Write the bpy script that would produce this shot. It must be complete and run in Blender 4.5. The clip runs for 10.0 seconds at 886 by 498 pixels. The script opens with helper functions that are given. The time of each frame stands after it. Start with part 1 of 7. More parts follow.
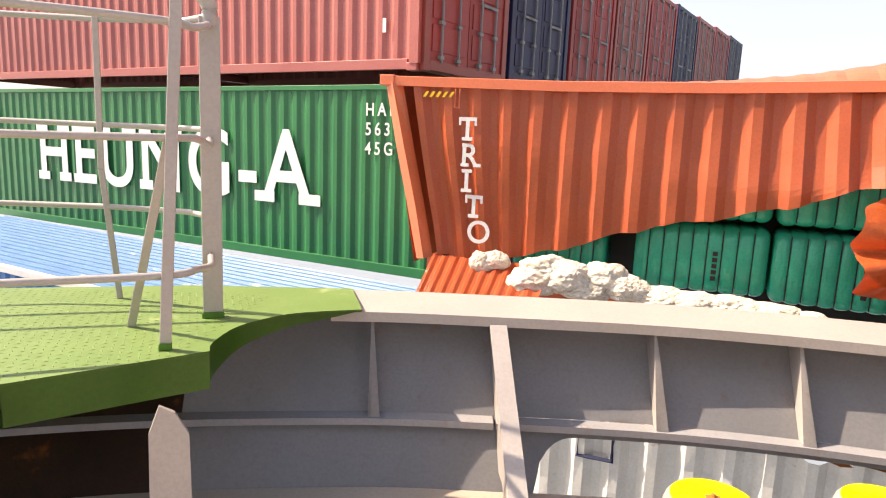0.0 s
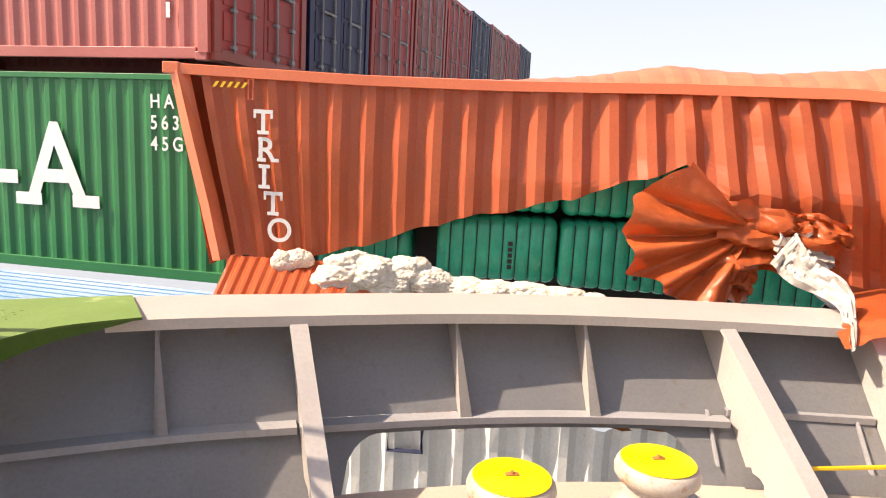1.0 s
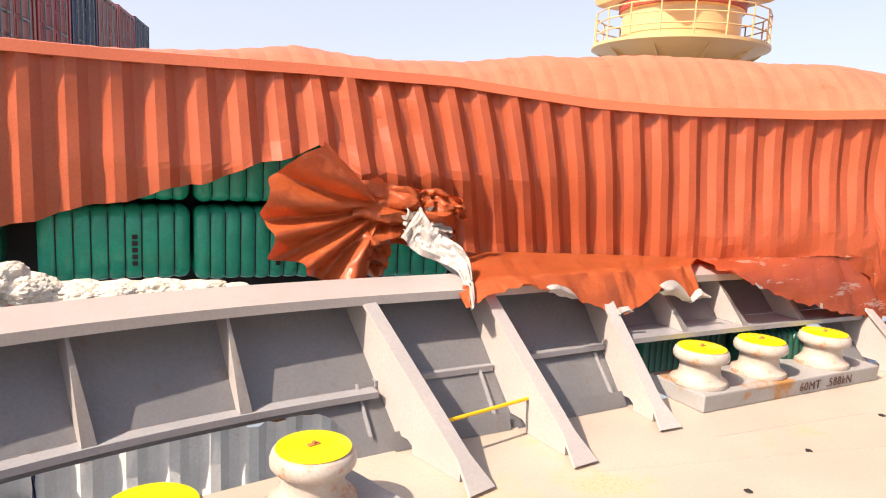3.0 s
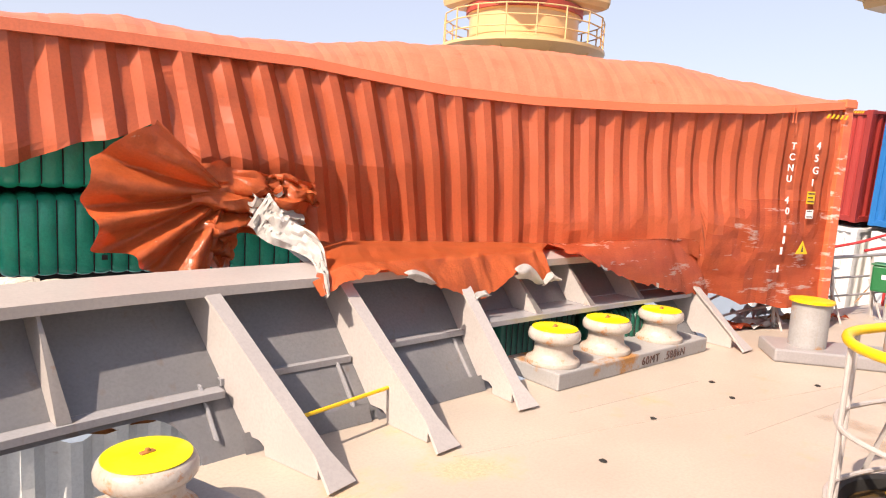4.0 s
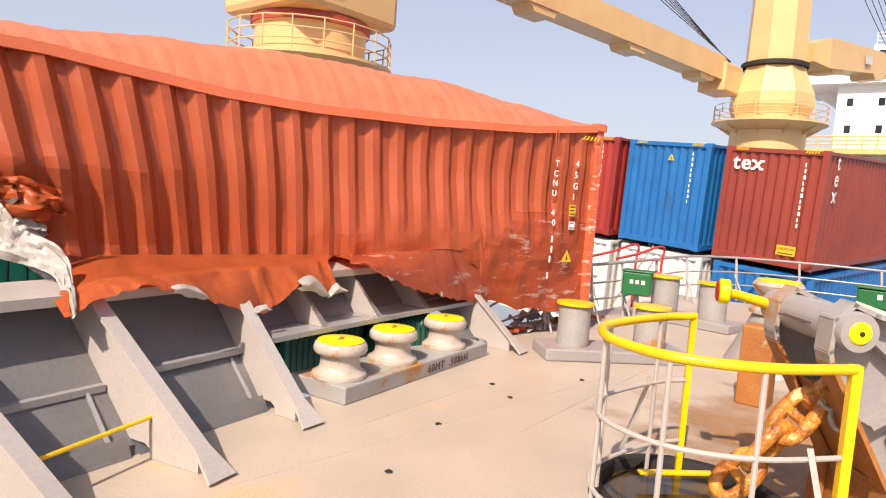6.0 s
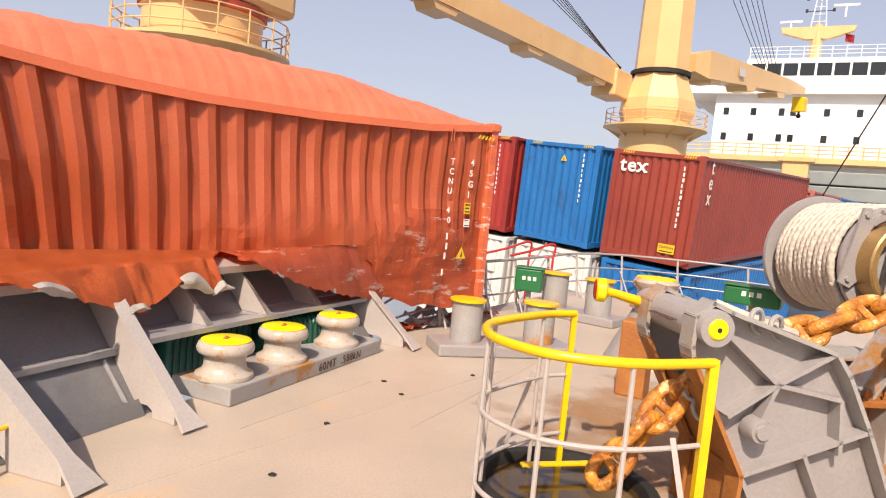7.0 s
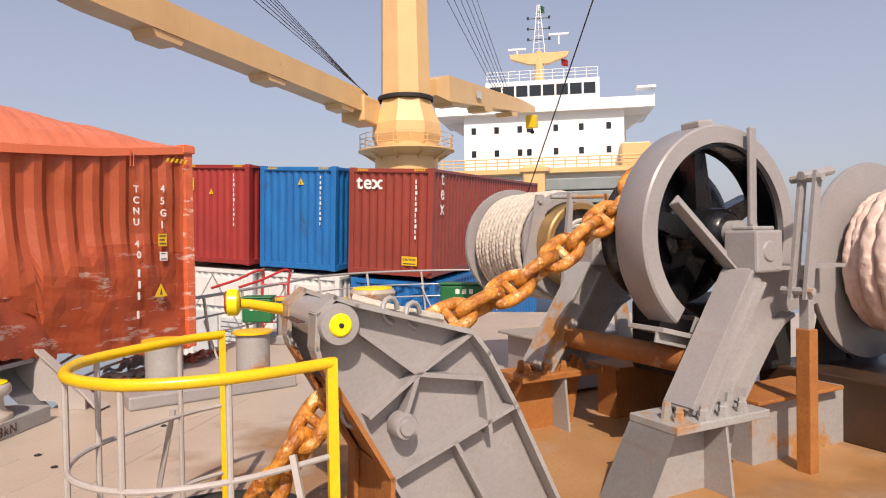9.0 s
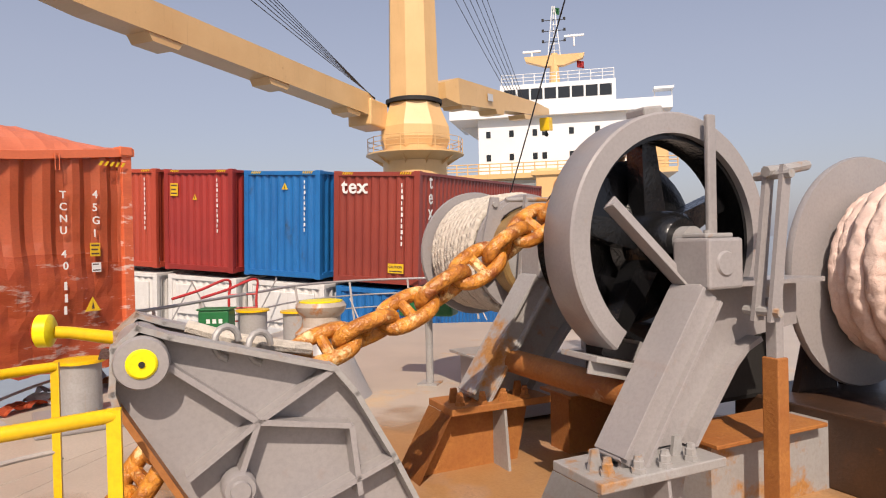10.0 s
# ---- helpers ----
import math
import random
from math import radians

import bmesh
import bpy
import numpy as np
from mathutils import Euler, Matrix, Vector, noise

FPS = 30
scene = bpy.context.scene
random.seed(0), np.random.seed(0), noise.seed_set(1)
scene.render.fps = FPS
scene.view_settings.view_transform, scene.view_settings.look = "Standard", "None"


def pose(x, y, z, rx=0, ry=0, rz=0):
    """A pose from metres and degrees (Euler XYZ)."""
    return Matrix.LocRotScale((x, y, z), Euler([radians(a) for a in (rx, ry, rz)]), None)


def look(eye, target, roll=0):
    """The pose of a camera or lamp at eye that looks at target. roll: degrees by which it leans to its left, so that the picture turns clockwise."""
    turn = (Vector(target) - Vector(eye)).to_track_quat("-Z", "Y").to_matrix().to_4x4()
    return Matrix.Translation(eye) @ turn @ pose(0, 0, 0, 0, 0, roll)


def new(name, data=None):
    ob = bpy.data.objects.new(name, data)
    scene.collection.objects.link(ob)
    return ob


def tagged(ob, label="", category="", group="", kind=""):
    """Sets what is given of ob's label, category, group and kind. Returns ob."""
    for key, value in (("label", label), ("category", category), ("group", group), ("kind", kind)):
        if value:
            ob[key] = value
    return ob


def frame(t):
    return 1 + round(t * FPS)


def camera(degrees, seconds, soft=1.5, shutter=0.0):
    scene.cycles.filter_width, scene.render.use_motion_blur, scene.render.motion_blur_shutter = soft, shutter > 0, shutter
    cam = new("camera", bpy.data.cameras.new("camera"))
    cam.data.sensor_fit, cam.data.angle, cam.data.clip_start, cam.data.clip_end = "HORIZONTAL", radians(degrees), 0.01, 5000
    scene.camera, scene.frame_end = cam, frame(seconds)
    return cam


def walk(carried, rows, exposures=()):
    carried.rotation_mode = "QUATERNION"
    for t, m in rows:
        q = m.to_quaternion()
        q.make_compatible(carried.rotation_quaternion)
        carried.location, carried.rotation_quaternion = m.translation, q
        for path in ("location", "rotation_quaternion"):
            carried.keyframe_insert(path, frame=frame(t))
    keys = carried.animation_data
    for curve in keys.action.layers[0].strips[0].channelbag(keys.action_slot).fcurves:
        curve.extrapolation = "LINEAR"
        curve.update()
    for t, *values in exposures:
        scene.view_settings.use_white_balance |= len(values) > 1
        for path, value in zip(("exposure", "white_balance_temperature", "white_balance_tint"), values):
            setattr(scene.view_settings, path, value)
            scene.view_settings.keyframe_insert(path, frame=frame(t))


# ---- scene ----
cam = camera(68.2, 10.0, soft=1.1)
PATH = [
    (0, (0.052, -0.213, 2.386), (-0.138, 1.749, 2.051), 2.6),
    (0.5, (0.091, -0.201, 2.385), (0.103, 1.769, 2.043), 2.0),
    (1, (0.161, -0.096, 2.315), (0.533, 1.846, 2.012), 3.0),
    (1.5, (0.214, -0.024, 2.311), (0.948, 1.804, 1.965), 3.1),
    (2, (0.262, 0.041, 2.307), (1.214, 1.76, 1.938), 2.9),
    (2.5, (0.283, 0.07, 2.305), (1.423, 1.682, 1.981), 3.0),
    (4, (0.475, 0.258, 2.094), (2.082, 1.418, 1.833), 3.3),
    (4.5, (0.554, 0.284, 2.042), (2.289, 1.249, 1.8), 4.1),
    (5, (0.613, 0.286, 2.019), (2.434, 1.078, 1.78), 3.9),
    (5.5, (0.647, 0.269, 1.992), (2.508, 0.972, 1.789), 3.6),
    (7, (0.697, 0.153, 2.041), (2.664, 0.478, 1.884), 5.4),
    (7.5, (0.728, 0.073, 2.012), (2.718, 0.181, 1.844), 4.0),
    (8, (0.772, -0.096, 2.017), (2.769, -0.183, 1.928), 1.0),
    (8.5, (0.931, -0.505, 1.89), (2.93, -0.566, 1.92), -2.1),
    (9, (1.186, -0.882, 1.88), (3.16, -1.201, 1.843), -1.0),
    (9.5, (1.525, -1.302, 1.931), (3.478, -1.731, 1.983), 0.5),
    (10, (1.862, -1.841, 1.903), (3.845, -2.096, 1.881), -1.3),
]
walk(cam, [(t, look(eye, target, roll)) for t, eye, target, roll in PATH],
     exposures=[(0.0, 1.0, 7800, 16), (1.5, 0.88, 7800, 16), (2.5, 0.8, 7300, 17), (5.0, 0.52, 7150, 18), (7.5, 0.22, 7350, 18), (8.0, 0.3, 7100, 18), (8.5, 0.0, 7050, 18), (9.0, -0.06, 7050, 18), (9.5, 0.04, 7000, 18), (10.0, -0.14, 7100, 18)])

# ---- daylight: hazy sky, sun over the bow ----
SUN_AZ, SUN_EL = 175.0, 45.0      # direction towards the sun, degrees from +x, and its height
world = bpy.data.worlds.new("sky")
scene.world = world
world.use_nodes = True
wn = world.node_tree
sky = wn.nodes.new("ShaderNodeTexSky")
sky.sky_type, sky.sun_disc = "NISHITA", False
sky.sun_elevation, sky.sun_rotation = radians(SUN_EL), radians(90 - SUN_AZ)
sky.air_density, sky.dust_density, sky.ozone_density = 1.0, 2.4, 2.2
haze = wn.nodes.new("ShaderNodeMix")      # even tropical haze over the blue
haze.data_type = "RGBA"
up = wn.nodes.new("ShaderNodeTexCoord")      # thick over the horizon, thinning towards the zenith
xyz = wn.nodes.new("ShaderNodeSeparateXYZ")
thin = wn.nodes.new("ShaderNodeMapRange")
thin.inputs["From Min"].default_value, thin.inputs["From Max"].default_value = 0.25, 0.8
thin.inputs["To Min"].default_value, thin.inputs["To Max"].default_value = 0.5, 0.0
wn.links.new(up.outputs["Generated"], xyz.inputs[0])
wn.links.new(xyz.outputs["Z"], thin.inputs["Value"])
wn.links.new(thin.outputs[0], haze.inputs["Factor"])
haze.inputs["B"].default_value = (3.85, 4.2, 5.15, 1)
wn.links.new(sky.outputs[0], haze.inputs["A"])
wn.links.new(haze.outputs["Result"], wn.nodes["Background"].inputs[0])
wn.nodes["Background"].inputs[1].default_value = 0.14
sun = new("sun", bpy.data.lights.new("sun", "SUN"))
sun.data.energy, sun.data.angle, sun.data.color = 5.0, radians(0.6), (1.0, 0.94, 0.84)
sun_dir = Vector((math.cos(radians(SUN_AZ)) * math.cos(radians(SUN_EL)), math.sin(radians(SUN_AZ)) * math.cos(radians(SUN_EL)), math.sin(radians(SUN_EL))))
sun.rotation_mode = "QUATERNION"
sun.rotation_quaternion = sun_dir.to_track_quat("Z", "Y")


# ---- materials ----
def material(name, color, color2=None, rough=0.5, metal=0.0, scale=3.0, bump=0.15, spots=None, spot_color=(0.22, 0.07, 0.02), spot_scale=2.0,
             streak=0.0, coat=0.0, fine=40.0, vary=0.0, stretch=(1, 1, 1)):
    """Paint or metal with two scales of variation, fine relief and, with spots (0 to 1), patches of rust or dirt."""
    m = bpy.data.materials.new(name)
    m.use_nodes = True
    nt = m.node_tree
    b = nt.nodes["Principled BSDF"]
    tc = nt.nodes.new("ShaderNodeTexCoord")
    mp = nt.nodes.new("ShaderNodeMapping")
    mp.inputs["Scale"].default_value = stretch
    nt.links.new(tc.outputs["Object"], mp.inputs[0])

    def tex(s, detail=4.0, rgh=0.6):
        n = nt.nodes.new("ShaderNodeTexNoise")
        n.inputs["Scale"].default_value, n.inputs["Detail"].default_value, n.inputs["Roughness"].default_value = s, detail, rgh
        nt.links.new(mp.outputs[0], n.inputs["Vector"])
        return n.outputs["Fac"]

    def ramp(fac, a, c):
        r = nt.nodes.new("ShaderNodeMapRange")
        r.inputs["From Min"].default_value, r.inputs["From Max"].default_value = a, c
        nt.links.new(fac, r.inputs["Value"])
        return r.outputs[0]

    def mix(fac, a, c):
        x = nt.nodes.new("ShaderNodeMix")
        x.data_type = "RGBA"
        if isinstance(fac, float):
            x.inputs["Factor"].default_value = fac
        else:
            nt.links.new(fac, x.inputs["Factor"])
        for s, v in ((x.inputs["A"], a), (x.inputs["B"], c)):
            if isinstance(v, tuple):
                s.default_value = (*v, 1)
            else:
                nt.links.new(v, s)
        return x.outputs["Result"]

    c2 = color2 or tuple(v * 0.78 for v in color)
    big, small = tex(scale), tex(fine, 3.0)
    col = mix(ramp(big, 0.3, 0.7), color, c2)
    col = mix(ramp(small, 0.4, 1.0), col, tuple(v * 0.86 for v in c2))
    if vary:
        oi = nt.nodes.new("ShaderNodeObjectInfo")
        hs = nt.nodes.new("ShaderNodeHueSaturation")
        nt.links.new(ramp(oi.outputs["Random"], -0.5 / max(vary, 1e-3) + 0.5, 0.5 / max(vary, 1e-3) + 0.5), hs.inputs["Value"])
        mr = nt.nodes.new("ShaderNodeMath")
        mr.operation = "MULTIPLY_ADD"
        nt.links.new(oi.outputs["Random"], mr.inputs[0])
        mr.inputs[1].default_value, mr.inputs[2].default_value = vary, 1 - vary / 2
        nt.links.new(mr.outputs[0], hs.inputs["Value"])
        nt.links.new(col, hs.inputs["Color"])
        col = hs.outputs["Color"]
    rgh = None
    if spots:
        sp = tex(spot_scale, 6.0, 0.68)
        edge = 0.72 - 0.34 * spots
        fac = ramp(sp, edge, edge + 0.08)
        col = mix(fac, col, mix(ramp(small, 0.3, 0.7), spot_color, tuple(v * 1.4 for v in spot_color)))
        rgh = fac
    if streak:
        mp2 = nt.nodes.new("ShaderNodeMapping")
        mp2.inputs["Scale"].default_value = (9, 9, 0.35)
        nt.links.new(tc.outputs["Object"], mp2.inputs[0])
        n = nt.nodes.new("ShaderNodeTexNoise")
        n.inputs["Scale"].default_value, n.inputs["Detail"].default_value = 1.0, 5.0
        nt.links.new(mp2.outputs[0], n.inputs["Vector"])
        f = ramp(n.outputs["Fac"], 0.62, 0.8)
        ml = nt.nodes.new("ShaderNodeMath")
        ml.operation = "MULTIPLY"
        nt.links.new(f, ml.inputs[0])
        ml.inputs[1].default_value = streak
        col = mix(ml.outputs[0], col, spot_color)
    nt.links.new(col, b.inputs["Base Color"])
    mr = nt.nodes.new("ShaderNodeMapRange")
    mr.inputs["To Min"].default_value, mr.inputs["To Max"].default_value = max(rough - 0.1, 0.03), min(rough + 0.15, 1)
    nt.links.new(rgh if rgh is not None else big, mr.inputs["Value"])
    nt.links.new(mr.outputs[0], b.inputs["Roughness"])
    b.inputs["Metallic"].default_value = metal
    b.inputs["Coat Weight"].default_value = coat
    bp = nt.nodes.new("ShaderNodeBump")
    bp.inputs["Strength"].default_value, bp.inputs["Distance"].default_value = bump, 0.01
    nt.links.new(small, bp.inputs["Height"])
    bp2 = nt.nodes.new("ShaderNodeBump")
    bp2.inputs["Strength"].default_value, bp2.inputs["Distance"].default_value = bump, 0.03
    nt.links.new(big, bp2.inputs["Height"])
    nt.links.new(bp.outputs[0], bp2.inputs["Normal"])
    nt.links.new(bp2.outputs[0], b.inputs["Normal"])
    return m


GREY = material("grey_paint", (0.33, 0.305, 0.295), (0.28, 0.26, 0.255), 0.42, bump=0.08, spots=0.12, spot_color=(0.28, 0.13, 0.05), streak=0.25, scale=1.3)
RAILPAINT = material("pale_rail_paint", (0.45, 0.405, 0.37), (0.39, 0.35, 0.325), 0.42, bump=0.08, spots=0.12, spot_color=(0.32, 0.17, 0.08), scale=1.6)
DECKMAT = material("deck_paint", (0.49, 0.405, 0.325), (0.40, 0.335, 0.27), 0.5, bump=0.12, spots=0.44, spot_color=(0.43, 0.305, 0.19), spot_scale=0.55, scale=0.9)
GREYRUST = material("rusty_grey_paint", (0.35, 0.34, 0.33), (0.30, 0.28, 0.26), 0.5, bump=0.15, spots=0.52, spot_color=(0.32, 0.15, 0.045), spot_scale=1.4, streak=0.5)
RUST = material("rust", (0.42, 0.17, 0.04), (0.30, 0.10, 0.025), 0.75, bump=0.5, spots=0.3, spot_color=(0.36, 0.24, 0.13), spot_scale=3)
CHAINRUST = material("chain_rust", (0.86, 0.36, 0.05), (0.20, 0.045, 0.01), 0.45, bump=1.0, spots=0.46, spot_color=(0.66, 0.46, 0.22), spot_scale=6, scale=8)
ORANGE = material("orange_container_paint", (0.76, 0.18, 0.07), (0.66, 0.145, 0.055), 0.46, bump=0.06, spots=0.1, spot_color=(0.28, 0.06, 0.025), spot_scale=1.2, scale=0.7, streak=0.2)
ORANGE.node_tree.nodes["Principled BSDF"].inputs["Specular IOR Level"].default_value = 0.75
ORANGEROOF = material("weathered_orange_roof", (0.66, 0.19, 0.10), (0.54, 0.14, 0.07), 0.6, bump=0.2, spots=0.25, spot_color=(0.33, 0.09, 0.04), spot_scale=1.5)
ORANGETORN = material("torn_orange_sheet", (0.76, 0.19, 0.06), (0.60, 0.13, 0.04), 0.38, bump=0.35, spots=0.16, spot_color=(0.62, 0.40, 0.28), spot_scale=9)
SCRAPED = material("scraped_sheet", (0.72, 0.165, 0.065), (0.58, 0.115, 0.05), 0.34, bump=0.3, spots=0.43, spot_color=(0.62, 0.44, 0.37), spot_scale=2.6, scale=2.2, stretch=(0.8, 0.8, 3.4))
BARESTEEL = material("bare_torn_steel", (0.80, 0.78, 0.74), (0.62, 0.58, 0.53), 0.45, 0.0, bump=0.4, spots=0.16, spot_color=(0.30, 0.16, 0.09), spot_scale=6)
GREENBOX = material("green_container_paint", (0.026, 0.205, 0.062), (0.018, 0.15, 0.05), 0.45, bump=0.1, spots=0.14, spot_color=(0.10, 0.16, 0.04), spot_scale=1.1, scale=0.8)
PINKBOX = material("faded_red_paint", (0.46, 0.145, 0.12), (0.38, 0.10, 0.085), 0.5, spots=0.1, spot_color=(0.3, 0.1, 0.05), scale=0.6)
MAROON = material("maroon_paint", (0.34, 0.032, 0.024), (0.25, 0.024, 0.02), 0.58, spots=0.16, spot_color=(0.10, 0.03, 0.02), scale=0.7, vary=0.25)
REDBOX = material("orange_red_paint", (0.46, 0.07, 0.035), (0.36, 0.05, 0.028), 0.55, spots=0.16, spot_color=(0.2, 0.05, 0.03), scale=0.7)
BROWNBOX = material("brown_red_paint", (0.29, 0.05, 0.03), (0.22, 0.036, 0.024), 0.52, spots=0.12, spot_color=(0.13, 0.03, 0.02), scale=0.7)
BLUEBOX = material("blue_container_paint", (0.008, 0.155, 0.42), (0.007, 0.115, 0.33), 0.5, spots=0.26, spot_color=(0.02, 0.06, 0.12), spot_scale=1.5, stretch=(1, 1, 0.4))
NAVYBOX = material("dark_navy_paint", (0.009, 0.016, 0.075), (0.008, 0.011, 0.04), 0.62, spots=0.1)
ROOFBLUE = material("blue_roof_paint", (0.04, 0.15, 0.36), (0.07, 0.20, 0.38), 0.45, spots=0.3, spot_color=(0.34, 0.38, 0.42), spot_scale=1.2)
WHITEBOX = material("white_reefer_paint", (0.72, 0.70, 0.66), (0.62, 0.59, 0.55), 0.5, spots=0.16, spot_color=(0.35, 0.24, 0.16), spot_scale=2.5, streak=0.3)
GREYWHITE = material("grey_white_paint", (0.58, 0.58, 0.57), (0.48, 0.48, 0.48), 0.5, spots=0.14, spot_color=(0.3, 0.25, 0.2))
YELLOW = material("yellow_paint", (0.85, 0.55, 0.01), (0.76, 0.44, 0.01), 0.4, bump=0.08, spots=0.12, spot_color=(0.4, 0.15, 0.03), spot_scale=5)
YELLOWTOP = material("bright_yellow_cap", (0.92, 0.78, 0.01), (0.86, 0.66, 0.01), 0.4, bump=0.08, spots=0.18, spot_color=(0.45, 0.16, 0.03), spot_scale=4)
ROLLER = material("roller_paint", (0.50, 0.44, 0.38), (0.40, 0.33, 0.26), 0.4, bump=0.12, spots=0.5, spot_color=(0.36, 0.16, 0.06), spot_scale=4, streak=0.6)
GREENDECK = material("green_platform_paint", (0.15, 0.235, 0.06), (0.12, 0.20, 0.045), 0.65, spots=0.36, spot_color=(0.21, 0.26, 0.10), spot_scale=1.6)
TREAD = material("worn_tread_paint", (0.10, 0.17, 0.035), (0.15, 0.22, 0.06), 0.8, spots=0.2, spot_color=(0.2, 0.25, 0.1))
GREENEDGE = material("green_edge_paint", (0.07, 0.19, 0.016), (0.055, 0.15, 0.013), 0.45, spots=0.08, spot_color=(0.2, 0.25, 0.08))
BALE = material("green_bale_wrap", (0.005, 0.40, 0.24), (0.004, 0.30, 0.18), 0.35, bump=0.3, scale=4, spots=0.1, spot_color=(0.01, 0.12, 0.08))
# darker copy of the green wrap, for bales in shade
SHADEBALE = material("shaded_bale_wrap", (0.006, 0.10, 0.06), (0.004, 0.07, 0.045), 0.4, bump=0.3, scale=4)
COTTON = material("raw_cotton", (0.74, 0.68, 0.58), (0.58, 0.50, 0.39), 0.95, bump=0.9, scale=9, fine=60)
CRANE = material("cream_yellow_crane_paint", (0.74, 0.47, 0.21), (0.66, 0.40, 0.17), 0.45, bump=0.08, spots=0.12, spot_color=(0.35, 0.15, 0.06), streak=0.35, scale=0.5)
CRANERED = material("red_band_paint", (0.45, 0.06, 0.03), None, 0.5)
SHIPWHITE = material("white_ship_paint", (0.80, 0.80, 0.78), (0.72, 0.72, 0.71), 0.5, scale=0.2, bump=0.03, spots=0.06, spot_color=(0.5, 0.38, 0.26))
BLACK = material("black_glossy_paint", (0.006, 0.006, 0.007), (0.01, 0.01, 0.01), 0.12, bump=0.3, scale=5)
# flat black for dark parts; also stands in for shade in hollows
BLACKSHADE = material("black_and_shade", (0.018, 0.016, 0.014), None, 0.7)
DARKGLASS = material("dark_window_glass", (0.02, 0.025, 0.03), None, 0.08)
ROPE = material("white_mooring_rope", (0.78, 0.60, 0.51), (0.66, 0.47, 0.39), 0.9, bump=0.6, scale=14, fine=120, spots=0.1, spot_color=(0.45, 0.30, 0.22), spot_scale=5)
ROPEGREY = material("worn_rope", (0.62, 0.56, 0.48), (0.50, 0.44, 0.36), 0.9, bump=0.6, scale=14, fine=120)
WIRE = material("black_wire", (0.02, 0.02, 0.025), None, 0.5)
CHEST = material("green_box_paint", (0.012, 0.16, 0.05), None, 0.4)
REDPAINT = material("red_paint", (0.50, 0.03, 0.03), None, 0.45)
HATCH = material("grey_green_hatch_paint", (0.24, 0.27, 0.26), (0.18, 0.2, 0.2), 0.5, scale=0.5)
WHITELETTER = material("white_letter_paint", (0.80, 0.79, 0.76), (0.70, 0.68, 0.64), 0.5)
DARKLETTER = material("dark_letter_paint", (0.10, 0.05, 0.04), None, 0.6)
SIGNYELLOW = material("yellow_sticker", (0.80, 0.50, 0.02), None, 0.4)
PUDDLE = material("oily_water", (0.03, 0.02, 0.012), (0.10, 0.055, 0.015), 0.06, scale=2.0, bump=0.02)
SEA = material("hazy_sea", (0.22, 0.26, 0.30), (0.25, 0.29, 0.33), 0.5, scale=0.02, fine=0.6, bump=0.4)

RUSTDECK = material("rust_stained_deck", (0.42, 0.24, 0.11), (0.34, 0.16, 0.055), 0.6, bump=0.2, spots=0.5, spot_color=(0.30, 0.17, 0.09), spot_scale=1.1, scale=1.0)
# rust colour darkened to stand in for shade
SHADERUST = material("shaded_rust", (0.075, 0.035, 0.018), (0.04, 0.022, 0.014), 0.5, bump=0.3, spots=0.3, spot_color=(0.20, 0.08, 0.02), spot_scale=2)
BULWARKGREY = material("bulwark_grey_paint", (0.34, 0.325, 0.325), (0.29, 0.28, 0.285), 0.36, bump=0.08, spots=0.14, spot_color=(0.26, 0.13, 0.06), streak=0.4, scale=1.3)


# ---- shape helpers ----
def part(name, bm, mat, parent=None, label="", smooth=False):
    """Links a bmesh as one mesh object under a thing or a part."""
    bmesh.ops.recalc_face_normals(bm, faces=bm.faces)
    me = bpy.data.meshes.new(name)
    bm.to_mesh(me)
    bm.free()
    me.materials.append(mat)
    if smooth:
        for p in me.polygons:
            p.use_smooth = True
        me.set_sharp_from_angle(angle=radians(40))
    ob = new(name, me)
    if parent:
        ob.parent = parent
    if label:
        ob["label"] = label
    return ob


def share(name, me, parent, m):
    """One more object on a mesh that already exists."""
    ob = new(name, me)
    ob.parent = parent
    ob.matrix_local = m
    return ob


def thing(name, m, label, category, group="", kind=""):
    ob = new(name)
    ob.empty_display_size = 0.1
    ob.matrix_basis = m
    return tagged(ob, label, category, group, kind)


def box(bm, x0, y0, z0, x1, y1, z1, bevel=0.0, m=None):
    r = bmesh.ops.create_cube(bm, size=1.0)
    vs = r["verts"]
    bmesh.ops.transform(bm, matrix=Matrix.Translation(((x0 + x1) / 2, (y0 + y1) / 2, (z0 + z1) / 2)) @ Matrix.Diagonal((abs(x1 - x0), abs(y1 - y0), abs(z1 - z0), 1)), verts=vs)
    if bevel:
        es = list({e for v in vs for e in v.link_edges})
        r2 = bmesh.ops.bevel(bm, geom=es, offset=bevel, segments=2, affect="EDGES", profile=0.5)
        vs = list({v for f in r2["faces"] for v in f.verts} | {v for v in vs if v.is_valid})
        vs = list({v for v in vs if v.is_valid})
    if m is not None:
        bmesh.ops.transform(bm, matrix=m, verts=vs)
    return bm


def prism(bm, poly, m, depth):
    """Extrudes a polygon of local x, y by depth along local z, from m."""
    a = [bm.verts.new(m @ Vector((x, y, 0))) for x, y in poly]
    b = [bm.verts.new(m @ Vector((x, y, depth))) for x, y in poly]
    bm.faces.new(a)
    bm.faces.new(b[::-1])
    for i in range(len(a)):
        j = (i + 1) % len(a)
        bm.faces.new((a[i], b[i], b[j], a[j]))
    return bm


def ring_along(p, d, r, n, up):
    side = d.cross(up)
    if side.length < 1e-4:
        side = d.cross(Vector((1, 0, 0)))
    side.normalize()
    u = side.cross(d).normalized()
    return [p + (side * math.cos(2 * math.pi * k / n) + u * math.sin(2 * math.pi * k / n)) * r for k in range(n)]


